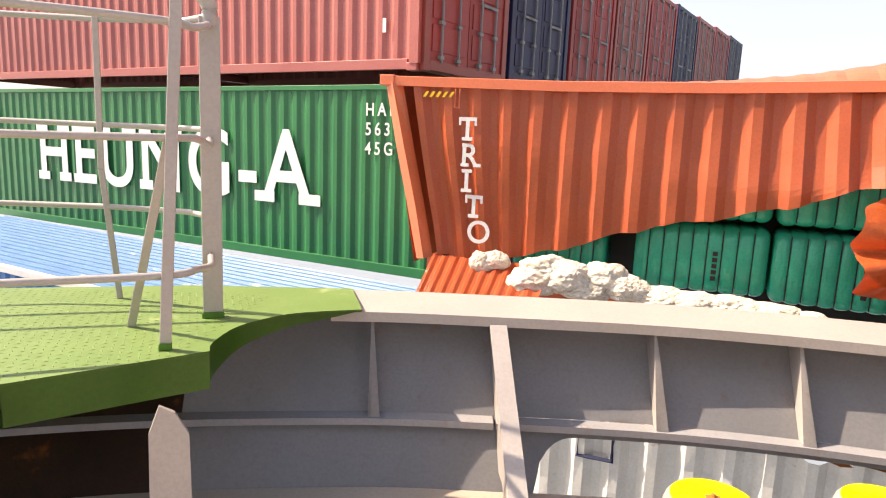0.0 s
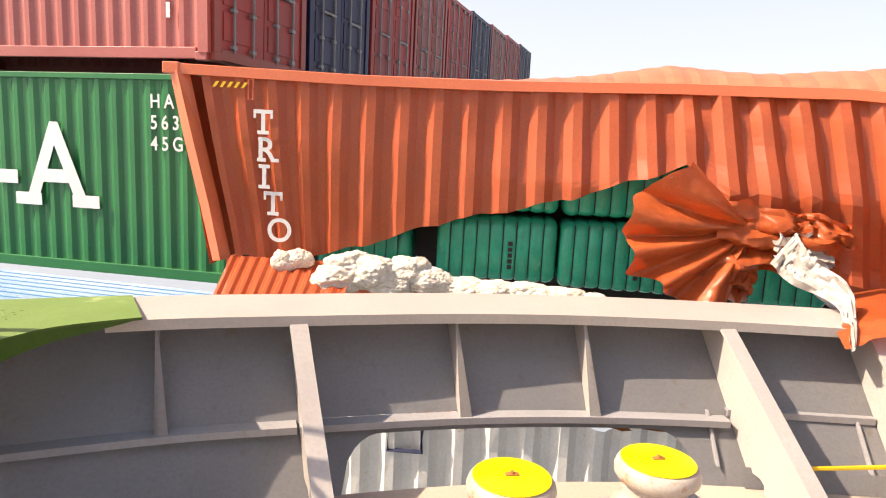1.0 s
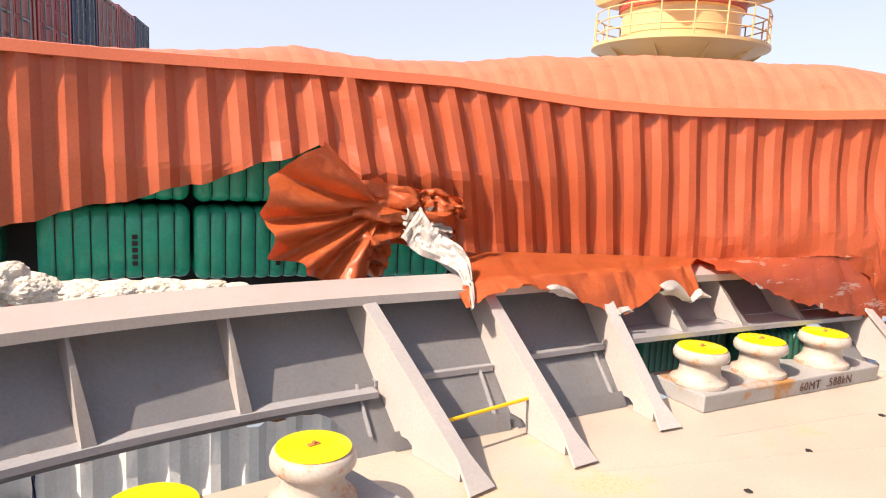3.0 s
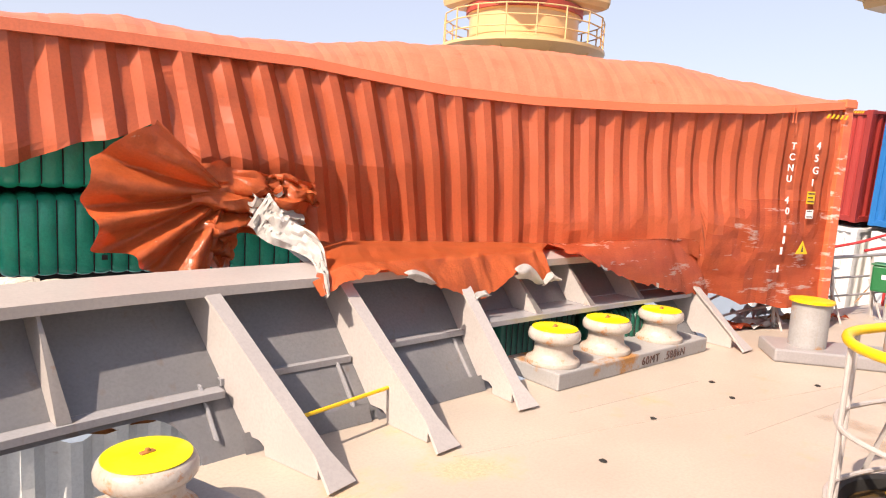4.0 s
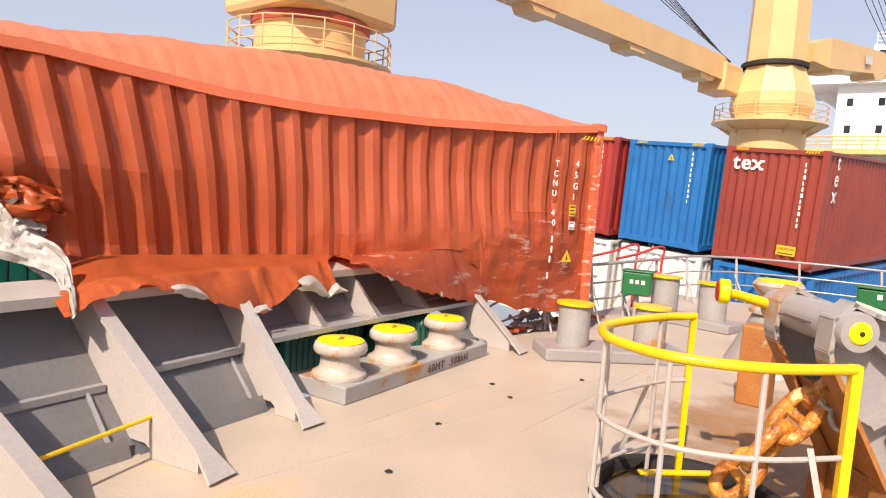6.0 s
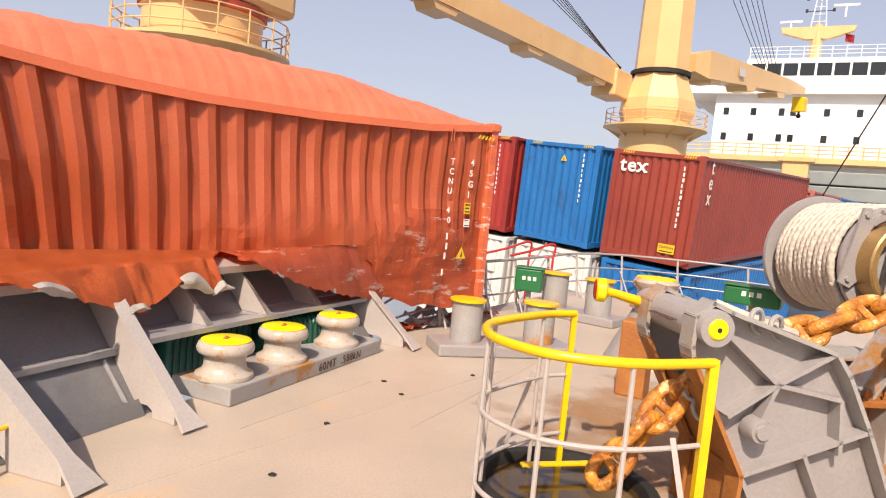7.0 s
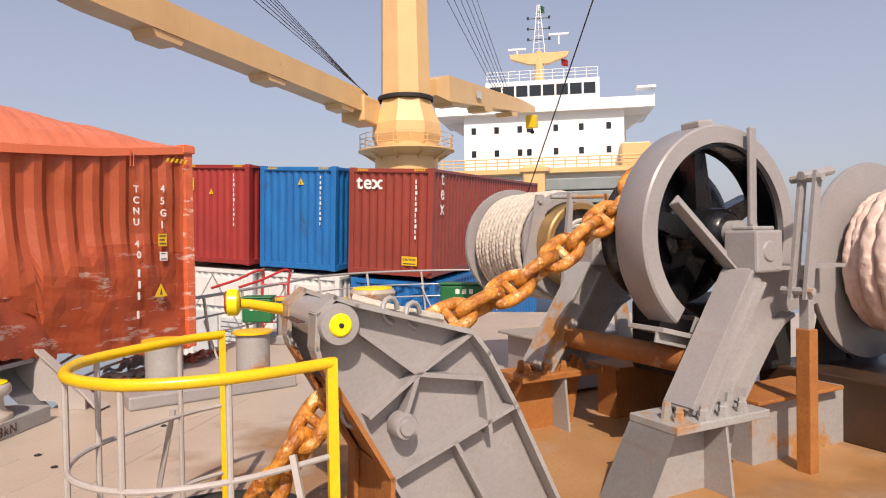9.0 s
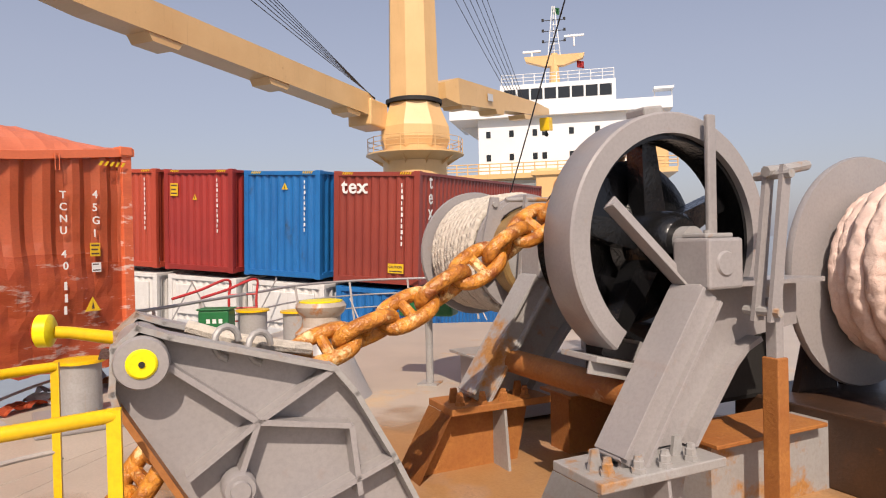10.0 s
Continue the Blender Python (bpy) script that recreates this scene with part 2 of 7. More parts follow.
def tube(bm, pts, r, n=10, closed=False, up=Vector((0.013, 0.021, 1))):
    """A round bar along a line of points; r may be a list."""
    pts = [Vector(p) for p in pts]
    rings = []
    k = len(pts)
    for i, p in enumerate(pts):
        if closed:
            d = pts[(i + 1) % k] - pts[i - 1]
        else:
            d = pts[min(i + 1, k - 1)] - pts[max(i - 1, 0)]
        rr = r[i] if isinstance(r, (list, tuple)) else r
        rings.append([bm.verts.new(q) for q in ring_along(p, d.normalized(), rr, n, up)])
    for i in range(k if closed else k - 1):
        a, b = rings[i], rings[(i + 1) % k]
        for j in range(n):
            bm.faces.new((a[j], a[(j + 1) % n], b[(j + 1) % n], b[j]))
    if not closed:
        bm.faces.new(rings[0][::-1])
        bm.faces.new(rings[-1])
    return bm


def lathe(bm, profile, m=None, n=28, a0=0.0, a1=360.0):
    """Turns a profile of (radius, height) about local z."""
    m = m or Matrix()
    full = abs(a1 - a0 - 360) < 1e-6
    steps = n if full else n + 1
    rows = []
    for r, z in profile:
        if r < 1e-6:
            v = bm.verts.new(m @ Vector((0, 0, z)))
            rows.append([v] * steps)
        else:
            rows.append([bm.verts.new(m @ Vector((r * math.cos(radians(a0 + (a1 - a0) * k / n)), r * math.sin(radians(a0 + (a1 - a0) * k / n)), z))) for k in range(steps)])
    for a, b in zip(rows, rows[1:]):
        for k in range(n):
            q = [a[k], a[(k + 1) % steps], b[(k + 1) % steps], b[k]]
            u = []
            for v in q:
                if v not in u:
                    u.append(v)
            if len(u) > 2:
                bm.faces.new(u)
    return bm


def grid(bm, fn, nu, nv):
    """A sheet from fn(u, v), u and v from 0 to 1."""
    vs = [[bm.verts.new(fn(i / nu, j / nv)) for j in range(nv + 1)] for i in range(nu + 1)]
    for i in range(nu):
        for j in range(nv):
            bm.faces.new((vs[i][j], vs[i + 1][j], vs[i + 1][j + 1], vs[i][j + 1]))
    return vs


def thick(bm, t):
    """Gives the sheet a thickness."""
    bmesh.ops.solidify(bm, geom=list(bm.faces), thickness=t)
    return bm


def curve_points(ctrl, n):
    """A smooth line through control points."""
    c = [Vector(p) for p in ctrl]
    c = [c[0] * 2 - c[1]] + c + [c[-1] * 2 - c[-2]]
    out = []
    for i in range(1, len(c) - 2):
        for k in range(n):
            t = k / n
            p0, p1, p2, p3 = c[i - 1], c[i], c[i + 1], c[i + 2]
            out.append(0.5 * ((2 * p1) + (p2 - p0) * t + (2 * p0 - 5 * p1 + 4 * p2 - p3) * t * t + (3 * p1 - p0 - 3 * p2 + p3) * t ** 3))
    out.append(c[-2])
    return out


class Line:
    """A smooth plan line with arc length, giving points and outward normals (to the left of its run)."""

    def __init__(self, ctrl, n=24):
        self.p = curve_points([(x, y, 0) for x, y in ctrl], n)
        self.s = [0.0]
        for a, b in zip(self.p, self.p[1:]):
            self.s.append(self.s[-1] + (b - a).length)
        self.length = self.s[-1]

    def at(self, s):
        s = min(max(s, 0.0), self.length)
        i = min(max(int(np.searchsorted(self.s, s)) - 1, 0), len(self.p) - 2)
        u = (s - self.s[i]) / max(self.s[i + 1] - self.s[i], 1e-9)
        d = (self.p[i + 1] - self.p[i]).normalized()
        return self.p[i].lerp(self.p[i + 1], u), d, Vector((-d.y, d.x, 0))

    def near(self, x):
        return float(np.interp(x, [p.x for p in self.p], self.s))


def interp(x, table):
    return float(np.interp(x, [a for a, _ in table], [b for _, b in table]))


def word_mesh(body, height, spacing, bold, vertical=False):
    cu = bpy.data.curves.new("word", "FONT")
    cu.body = "\n".join(body) if vertical else body
    cu.size, cu.extrude, cu.space_line, cu.space_character, cu.align_x = height, 0.004, spacing if vertical else 1.0, 1.0 if vertical else spacing, "CENTER" if vertical else "LEFT"
    cu.offset = bold * height
    tmp = bpy.data.objects.new("word", cu)
    me = bpy.data.meshes.new_from_object(tmp)
    bpy.data.objects.remove(tmp)
    return me


# slab serifs: (place across the letter 0 to 1, 0 foot or 1 head, width as a share of the letter's height)
SLABS = {"T": [(0.5, 0, 0.5)], "R": [(0.16, 0, 0.38), (0.9, 0, 0.36), (0.1, 1, 0.2)], "I": [(0.5, 0, 0.5), (0.5, 1, 0.5)], "H": [(0.1, 0, 0.36), (0.9, 0, 0.36), (0.1, 1, 0.36), (0.9, 1, 0.36)],
         "E": [(0.12, 0, 0.3), (0.12, 1, 0.3)], "U": [(0.1, 1, 0.36), (0.9, 1, 0.36)], "N": [(0.1, 0, 0.34), (0.1, 1, 0.3), (0.9, 1, 0.34)], "A": [(0.06, 0, 0.4), (0.94, 0, 0.4)],
         "t": [(0.7, 0, 0.2)], "x": [(0.12, 0, 0.3), (0.88, 0, 0.3), (0.12, 1, 0.3), (0.88, 1, 0.3)]}


def slabs(me, body, height, spacing, bold):
    """Adds slab serifs to a line of letters."""
    bm = bmesh.new()
    bm.from_mesh(me)
    for i, ch in enumerate(body):
        if ch not in SLABS:
            continue
        one, upto = word_mesh(ch, height, spacing, bold), word_mesh(body[:i + 1], height, spacing, bold)
        xs, ys = [v.co.x for v in one.vertices], [v.co.y for v in one.vertices]
        w, lo, hi = max(xs) - min(xs), min(ys), max(ys)
        x0 = max(v.co.x for v in upto.vertices) - w
        bar = 0.105 * height
        for q, head, width in SLABS[ch]:
            cx, hw = x0 + q * w, width * (hi - lo) / 2
            box(bm, cx - hw, hi - bar if head else lo, -0.005, cx + hw, hi if head else lo + bar, 0.005)
        if ch == "T":
            for cx in (x0 + 0.06 * w, x0 + 0.94 * w):
                box(bm, cx - 0.06 * w, hi - 0.25 * height, -0.005, cx + 0.06 * w, hi, 0.005)
        bpy.data.meshes.remove(one)
        bpy.data.meshes.remove(upto)
    bm.to_mesh(me)
    bm.free()


def lettering(name, body, height, mat, parent, m, spacing=1.0, vertical=False, squeeze=1.0, bold=0.012, serif=False):
    """Raised letters of the built-in font as a mesh, in the local x, z plane of m, facing -y."""
    me = word_mesh(body, height, spacing, bold, vertical)
    if serif:
        slabs(me, body, height, spacing, bold)
    me.transform(Matrix.Diagonal((squeeze, 1, 1, 1)))
    me.materials.clear()
    me.materials.append(mat)
    ob = new(name, me)
    ob.parent = parent
    ob.matrix_local = m @ pose(0, 0, 0, 90, 0, 0)
    return ob


# ---- forecastle deck, bulwark, sea ----
RAIL = Line([(-4.2, 3.4), (-2.5, 4.05), (-1.0, 4.42), (0.02, 4.54), (1.2, 4.62), (2.2, 4.58), (3.3, 4.42), (4.4, 4.18), (5.75, 3.9), (7.5, 3.45), (9.4, 2.92)])
RAIL_Z, SHELF_Z, SHELF_AFT = 1.1, 0.4, 0.6
RIBS = [0.02, 3.3, 4.42, 5.72, 9.32]        # x of the big stays where they meet the rail


def rail_point(s, off, z):
    p, d, n = RAIL.at(s)
    return Vector((p.x + n.x * off, p.y + n.y * off, z))


def plate_off(z):
    return -0.57 + 0.88 * z


bm = bmesh.new()
edge = [rail_point(RAIL.length * k / 60, -0.56, 0) for k in range(61)]
outline = edge + [Vector(p) for p in ((11.2, 2.25, 0), (13.4, 1.2, 0), (17.4, -0.3, 0), (17.0, -4.6, 0), (13.5, -14, 0), (3, -13, 0), (-3.5, -8, 0), (-6.5, -3, 0), (-6.2, 1.0, 0))]
va = [bm.verts.new(p) for p in outline]
vb = [bm.verts.new(p - Vector((0, 0, 0.08))) for p in outline]
bm.faces.new(va)
bm.faces.new(vb[::-1])
for i in range(len(va)):
    j = (i + 1) % len(va)
    bm.faces.new((va[i], vb[i], vb[j], va[j]))
deck = part("deck", bm, DECKMAT)
tagged(deck, "pale buff painted steel forecastle deck with rust stains", "ship deck", kind="structure")

bm = bmesh.new()
bmesh.ops.create_grid(bm, x_segments=2, y_segments=2, size=4000)
bmesh.ops.translate(bm, verts=bm.verts, vec=(0, 0, -9))
tagged(part("water", bm, SEA), "dull hazy grey-blue sea water far below deck", "sea", kind="structure")

bulwark = thing("bulwark", Matrix(), "grey painted steel ship bulwark with stays and mooring openings", "bulwark", kind="structure")
s_r = [RAIL.near(x) for x in RIBS]
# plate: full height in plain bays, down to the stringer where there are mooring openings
s_shade = RAIL.near(-2.2)
for a, b, low in ((0.0, s_shade, 0.0), (s_shade, s_r[0], 0.0), (s_r[0], s_r[1], SHELF_Z), (s_r[1], s_r[2], 0.0), (s_r[2], s_r[3], 0.0), (s_r[3], s_r[4], SHELF_AFT), (s_r[4], RAIL.length, 0.0)):
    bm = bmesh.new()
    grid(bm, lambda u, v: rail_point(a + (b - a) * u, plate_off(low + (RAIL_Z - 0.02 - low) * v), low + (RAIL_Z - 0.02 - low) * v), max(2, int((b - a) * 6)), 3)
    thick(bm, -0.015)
    # the length under the platform has its shade put into the colour
    part("plate", bm, SHADERUST if b == s_shade else BULWARKGREY, bulwark)
# frame plates round the mooring openings
for a, b, sz in ((s_r[0], s_r[1], SHELF_Z), (s_r[3], s_r[4], SHELF_AFT)):
    bm = bmesh.new()
    n = 60
    top = sz - 0.02

    def hole_top(u):
        w = (b - a)
        x = u * w
        e = min(x - 0.28, w - 0.28 - x)
        if e <= 0:
            return 0.0
        r = 0.3
        return sz - 0.1 - (r - math.sqrt(max(r * r - (r - e) ** 2, 0)) if e < r else 0)
    cols = []
    for i in range(n + 1):
        u = i / n
        h = hole_top(u)
        cols.append([bm.verts.new(rail_point(a + (b - a) * u, plate_off(z), z)) for z in (h, top)])
    for c, d2 in zip(cols, cols[1:]):
        bm.faces.new((c[0], d2[0], d2[1], c[1]))
    thick(bm, -0.02)
    part("opening_frame", bm, BULWARKGREY, bulwark)
# rail cap
bm = bmesh.new()
prof = [(-0.06, RAIL_Z - 0.075), (-0.06, RAIL_Z), (0.48, RAIL_Z + 0.035), (0.5, RAIL_Z - 0.03), (-0.03, RAIL_Z - 0.03), (-0.035, RAIL_Z - 0.075)]
s_green = RAIL.near(-1.2)
nn = 110
rings = []
for i in range(nn + 1):
    s = s_green + (RAIL.length - s_green) * i / nn
    rings.append([bm.verts.new(rail_point(s, o, z)) for o, z in prof])
for a, b in zip(rings, rings[1:]):
    for k in range(len(prof)):
        bm.faces.new((a[k], a[(k + 1) % len(prof)], b[(k + 1) % len(prof)], b[k]))
bm.faces.new(rings[0])
bm.faces.new(rings[-1][::-1])
part("rail_cap", bm, RAILPAINT, bulwark, "pale painted flat rail along the top of the bulwark")
# stringers
for a, b, sz, fo in ((0.3, s_r[0], SHELF_Z, 0.33), (s_r[0], s_r[1], SHELF_Z, 0.33), (s_r[1], s_r[2], 0.45, 0.22), (s_r[2], s_r[3], 0.5, 0.22), (s_r[3], s_r[4], SHELF_AFT, 0.42)):
    bm = bmesh.new()
    n = max(3, int((b - a) * 6))
    rings = []
    for i in range(n + 1):
        s = a + 0.01 + (b - a - 0.02) * i / n
        o = plate_off(sz)
        rings.append([bm.verts.new(rail_point(s, q, z)) for q, z in ((o - 0.005, sz), (-fo - 0.02, sz), (-fo - 0.02, sz - 0.05), (-fo, sz - 0.05), (-fo, sz - 0.015), (o - 0.005, sz - 0.015))])
    for c, d2 in zip(rings, rings[1:]):
        for k in range(6):
            bm.faces.new((c[k], c[(k + 1) % 6], d2[(k + 1) % 6], d2[k]))
    bm.faces.new(rings[0])
    bm.faces.new(rings[-1][::-1])
    part("stringer", bm, BULWARKGREY, bulwark)


def across(s, off, z):
    """A frame at the bulwark: local x inboard, local y up, local z along the rail."""
    p, d, n = RAIL.at(s)
    m = Matrix.Identity(4)
    m.col[0] = (-n.x, -n.y, 0, 0)
    m.col[1] = (0, 0, 1, 0)
    m.col[2] = (d.x, d.y, 0, 0)
    m.col[3] = (p.x + n.x * off, p.y + n.y * off, z, 1)
    return m


# tapered web stiffeners
for x in (-0.9, 1.2, 2.22, 6.55, 7.4, 8.3):
    sz, fo = (SHELF_Z, 0.33) if x < 4 else (SHELF_AFT, 0.4)
    m = across(RAIL.near(x), 0, 0)
    bm = bmesh.new()
    prism(bm, [(-plate_off(1.02) + 0.004, 1.02), (0.0, 1.02), (fo, sz + 0.002), (-plate_off(sz) + 0.004, sz + 0.002)], m @ Matrix.Translation((0, 0, -0.01)), 0.02)
    part("stiffener", bm, RAILPAINT, bulwark)
    bm = bmesh.new()
    va = [bm.verts.new(m @ Vector(q)) for q in ((0.0, 1.02, -0.008), (0.0, 1.02, 0.008), (fo, sz + 0.002, 0.075), (fo, sz + 0.002, -0.012))]
    bm.faces.new(va)
    part("stiffener_edge", thick(bm, 0.01), RAILPAINT, bulwark)
# small knees under the stringer in the plain bays
for x in (4.28, 5.58, 3.16):
    bm = bmesh.new()
    prism(bm, [(-plate_off(0.43) + 0.006, 0.43), (0.23, 0.43), (-plate_off(0.12) + 0.05, 0.12), (-plate_off(0.12) + 0.006, 0.12)], across(RAIL.near(x), 0, 0) @ Matrix.Translation((0, 0, -0.01)), 0.02)
    part("knee", bm, BULWARKGREY, bulwark)


def stay(x, fx, fy, wide=0.062):
    """A sloping stay from the rail to its foot on deck: web plate, face flat and flared foot."""
    p, d, n = RAIL.at(RAIL.near(x))
    v = Vector((fx - p.x, fy - p.y, 0))
    foot = v.length
    v.normalize()
    m = Matrix.Identity(4)
    m.col[0] = (v.x, v.y, 0, 0)
    m.col[1] = (0, 0, 1, 0)
    m.col[2] = (-v.y, v.x, 0, 0)
    m.col[3] = (p.x, p.y, 0, 1)
    top_x, top_z = 0.06, RAIL_Z - 0.07
    bm = bmesh.new()
    web = [(-plate_off(top_z) + 0.006, top_z), (top_x, top_z), (foot - 0.2, 0.18), (foot - 0.2, 0.004), (0.7, 0.004), (0.69, 0.07), (0.64, 0.1), (-plate_off(0.1) + 0.006, 0.1)]
    prism(bm, web, m @ Matrix.Translation((0, 0, -0.012)), 0.024)
    part("stay_web", bm, RAILPAINT, bulwark)
    bm = bmesh.new()
    pts = [(top_x, top_z, wide), (top_x + (foot - 0.2 - top_x) * 0.5, top_z + (0.18 - top_z) * 0.5, wide), (foot - 0.2, 0.18, wide), (foot, 0.012, wide * 1.9)]
    va = []
    for px, pz, w in pts:
        va.append([bm.verts.new(m @ Vector((px + a, pz + c, b))) for a, b, c in ((0, -w, 0), (0, w, 0), (0.02, w, 0.016), (0.02, -w, 0.016))])
    for a, b in zip(va, va[1:]):
        for k in range(4):
            bm.faces.new((a[k], a[(k + 1) % 4], b[(k + 1) % 4], b[k]))
    bm.faces.new(va[0])
    bm.faces.new(va[-1][::-1])
    part("stay_face", bm, RAILPAINT, bulwark)


for x, fx, fy in ((0.02, 0.27, 3.2), (3.3, 3.32, 3.0), (4.42, 4.24, 2.83), (5.72, 5.4, 2.8), (9.32, 9.05, 1.76)):
    stay(x, fx, fy)
# broad web under the platform
bm = bmesh.new()
prism(bm, [(-0.11, 0.0), (0.1, 0.0), (0.085, 0.88), (0.02, 1.0), (-0.05, 1.04), (-0.1, 0.9)], Matrix.Translation((-1.54, 2.68, 0)) @ pose(0, 0, 0, 90, 0, 28), 0.03)
part("platform_web", bm, RAILPAINT, bulwark)
# low kerb plates in the plain bays
for a, b in ((s_r[1], s_r[2]), (s_r[2], s_r[3])):
    bm = bmesh.new()
    grid(bm, lambda u, v: rail_point(a + 0.03 + (b - a - 0.06) * u, -0.53 - 0.07 * (1 - v), 0.004 + 0.13 * v), 8, 1)
    thick(bm, 0.012)
    part("kerb", bm, BULWARKGREY, bulwark)

# yellow bar on an inspection frame between two stays
bar = thing("yellow_bar", Matrix(), "thin yellow painted bar across a bay of the bulwark", "bar")
bm = bmesh.new()
tube(bm, [(3.37, 3.53, 0.3), (4.36, 3.49, 0.3)], 0.016, 8)
part("bar", bm, YELLOW, bar)
bm = bmesh.new()
tube(bm, [(4.36, 3.49, 0.31), (4.36, 3.49, 0.004)], 0.012, 8)
part("upright", bm, BULWARKGREY, bar)
# thin weld seams and dirt on deck
for k, (ax, ay, bx, by) in enumerate(((4.2, 2.75, 8.6, 0.6), (6.2, 1.2, 9.2, 0.2), (5.6, 2.5, 7.4, 1.9))):
    bm = bmesh.new()
    a, b = Vector((ax, ay, 0)), Vector((bx, by, 0))
    tube(bm, [a.lerp(b, q / 12) + Vector((0, 0, 0.001)) for q in range(13)], 0.006, 5)
    tagged(part("weld_seam", bm, DECKMAT), "low weld seam across the deck plating", "weld seam", kind="structure")
for k, (x, y) in enumerate(((7.47, 1.78), (7.1, 1.5), (6.0, 1.9), (4.9, 1.9), (8.2, 0.9))):
    bm = bmesh.new()
    bmesh.ops.create_icosphere(bm, subdivisions=2, radius=0.03)
    for v in bm.verts:
        v.co *= 1 + 0.5 * noise.noise(v.co * 60 + Vector((k * 3, 0, 0)))
        v.co.z *= 0.3
    bmesh.ops.translate(bm, verts=bm.verts, vec=(x, y, 0.006))
    tagged(part("paint_chip", bm, BLACKSHADE), "small dark flake of rust lying on deck", "debris")
# green platform
PLAT = curve_points([(-1.555, 3.144, 0), (-1.60, 3.26, 0), (-1.615, 3.45, 0), (-1.60, 3.62, 0), (-1.536, 3.778, 0), (-1.391, 3.988, 0), (-1.177, 4.122, 0), (-0.937, 4.235, 0)], 5)
platform = thing("platform", Matrix(), "green painted steel platform with tread plate at the bow", "platform", kind="structure")
rim = [Vector((-6.2, -1.2, 0)), Vector((-2.265, 2.479, 0))] + PLAT + [Vector((-1.16, 4.86, 0)), Vector((-2.4, 4.6, 0)), Vector((-5.5, 3.4, 0)), Vector((-7.0, 1.5, 0))]
bm = bmesh.new()
va = [bm.verts.new((p.x, p.y, 1.15)) for p in rim]
vb = [bm.verts.new((p.x, p.y, 1.14)) for p in rim]
bm.faces.new(va)
bm.faces.new(vb[::-1])
for i in range(len(va)):
    j = (i + 1) % len(va)
    bm.faces.new((va[i], vb[i], vb[j], va[j]))
part("tread_plate", bm, GREENDECK, platform)
bm = bmesh.new()
edge_line = rim[:2] + PLAT
n = len(edge_line)
rows = []
for i, p in enumerate(edge_line):
    h = 0.22 if i < 3 else 0.22 * max(0.03, 1 - (i - 3) / (n - 4)) ** 0.7
    rows.append([bm.verts.new((p.x, p.y, 1.154)), bm.verts.new((p.x, p.y, 1.154 - h))])
for a, b in zip(rows, rows[1:]):
    bm.faces.new((a[0], b[0], b[1], a[1]))
thick(bm, 0.012)
part("edge_flat", bm, GREENEDGE, platform, "darker green edge plate")
# raised treads
verts, faces = [], []
for i in range(64):
    for j in range(46):
        x, y = -4.4 + 0.055 * i + 0.0275 * (j % 2), 2.2 + 0.055 * j
        if x > -1.65 - 0.05 or y > 4.45 - 0.2 * max(0, -1.9 - x) or y < 2.6 + (x + 2.2) * 0.85:
            continue
        a = 0.8 if (i + j) % 2 else -0.8
        c, s_ = math.cos(a), math.sin(a)
        b0 = len(verts)
        for u, w, z in ((-0.019, 0, 0), (0, -0.007, 0), (0.019, 0, 0), (0, 0.007, 0), (0, 0, 0.004)):
            verts.append((x + u * c - w * s_, y + u * s_ + w * c, 1.1502 + z))
        faces += [(b0, b0 + 1, b0 + 4), (b0 + 1, b0 + 2, b0 + 4), (b0 + 2, b0 + 3, b0 + 4), (b0 + 3, b0, b0 + 4)]
me = bpy.data.meshes.new("tread")
me.from_pydata(verts, [], faces)
me.materials.append(TREAD)
tr = new("tread", me)
tr.parent = platform
tagged(tr, kind="stuff")
# platform railing
prail = thing("platform_railing", Matrix(), "pale painted pipe railing with flat stanchions on the platform", "railing")


def flat(name, a, b, w, t, mat, parent, face):
    """A flat bar from a to b, w wide, t thick; face: heading of its broad side."""
    a, b = Vector(a), Vector(b)
    d = (b - a).normalized()
    u = Vector((-math.sin(radians(face)), math.cos(radians(face)), 0))
    u = (u - d * u.dot(d)).normalized()
    v = d.cross(u)
    bm = bmesh.new()
    va = [bm.verts.new(a + u * x * w / 2 + v * y * t / 2) for x, y in ((-1, -1), (1, -1), (1, 1), (-1, 1))]
    vb = [bm.verts.new(b + u * x * w / 2 + v * y * t / 2) for x, y in ((-1, -1), (1, -1), (1, 1), (-1, 1))]
    bm.faces.new(va)
    bm.faces.new(vb[::-1])
    for k in range(4):
        bm.faces.new((va[k], va[(k + 1) % 4], vb[(k + 1) % 4], vb[k]))
    bmesh.ops.bevel(bm, geom=list(bm.edges), offset=0.004, segments=1, affect="EDGES")
    return part(name, bm, mat, parent)


flat("post", (-1.84, 3.8, 1.19), (-1.84, 3.8, 3.05), 0.125, 0.05, RAILPAINT, prail, 90 + 26)
flat("post_foot", (-1.84, 3.8, 1.15), (-1.84, 3.8, 1.19), 0.14, 0.06, GREENEDGE, prail, 90 + 26)
flat("stanchion", (-1.80, 3.12, 1.19), (-1.71, 3.16, 3.1), 0.062, 0.03, RAILPAINT, prail, 90 + 26)
flat("stanchion_foot", (-1.802, 3.12, 1.15), (-1.80, 3.12, 1.19), 0.07, 0.04, GREENEDGE, prail, 90 + 26)
flat("brace", (-2.22, 3.48, 1.15), (-1.79, 3.2, 2.34), 0.05, 0.025, RAILPAINT, prail, 90 + 26)
flat("stanchion", (-2.67, 4.09, 1.15), (-2.74, 4.04, 2.07), 0.04, 0.03, RAILPAINT, prail, 90 + 26)
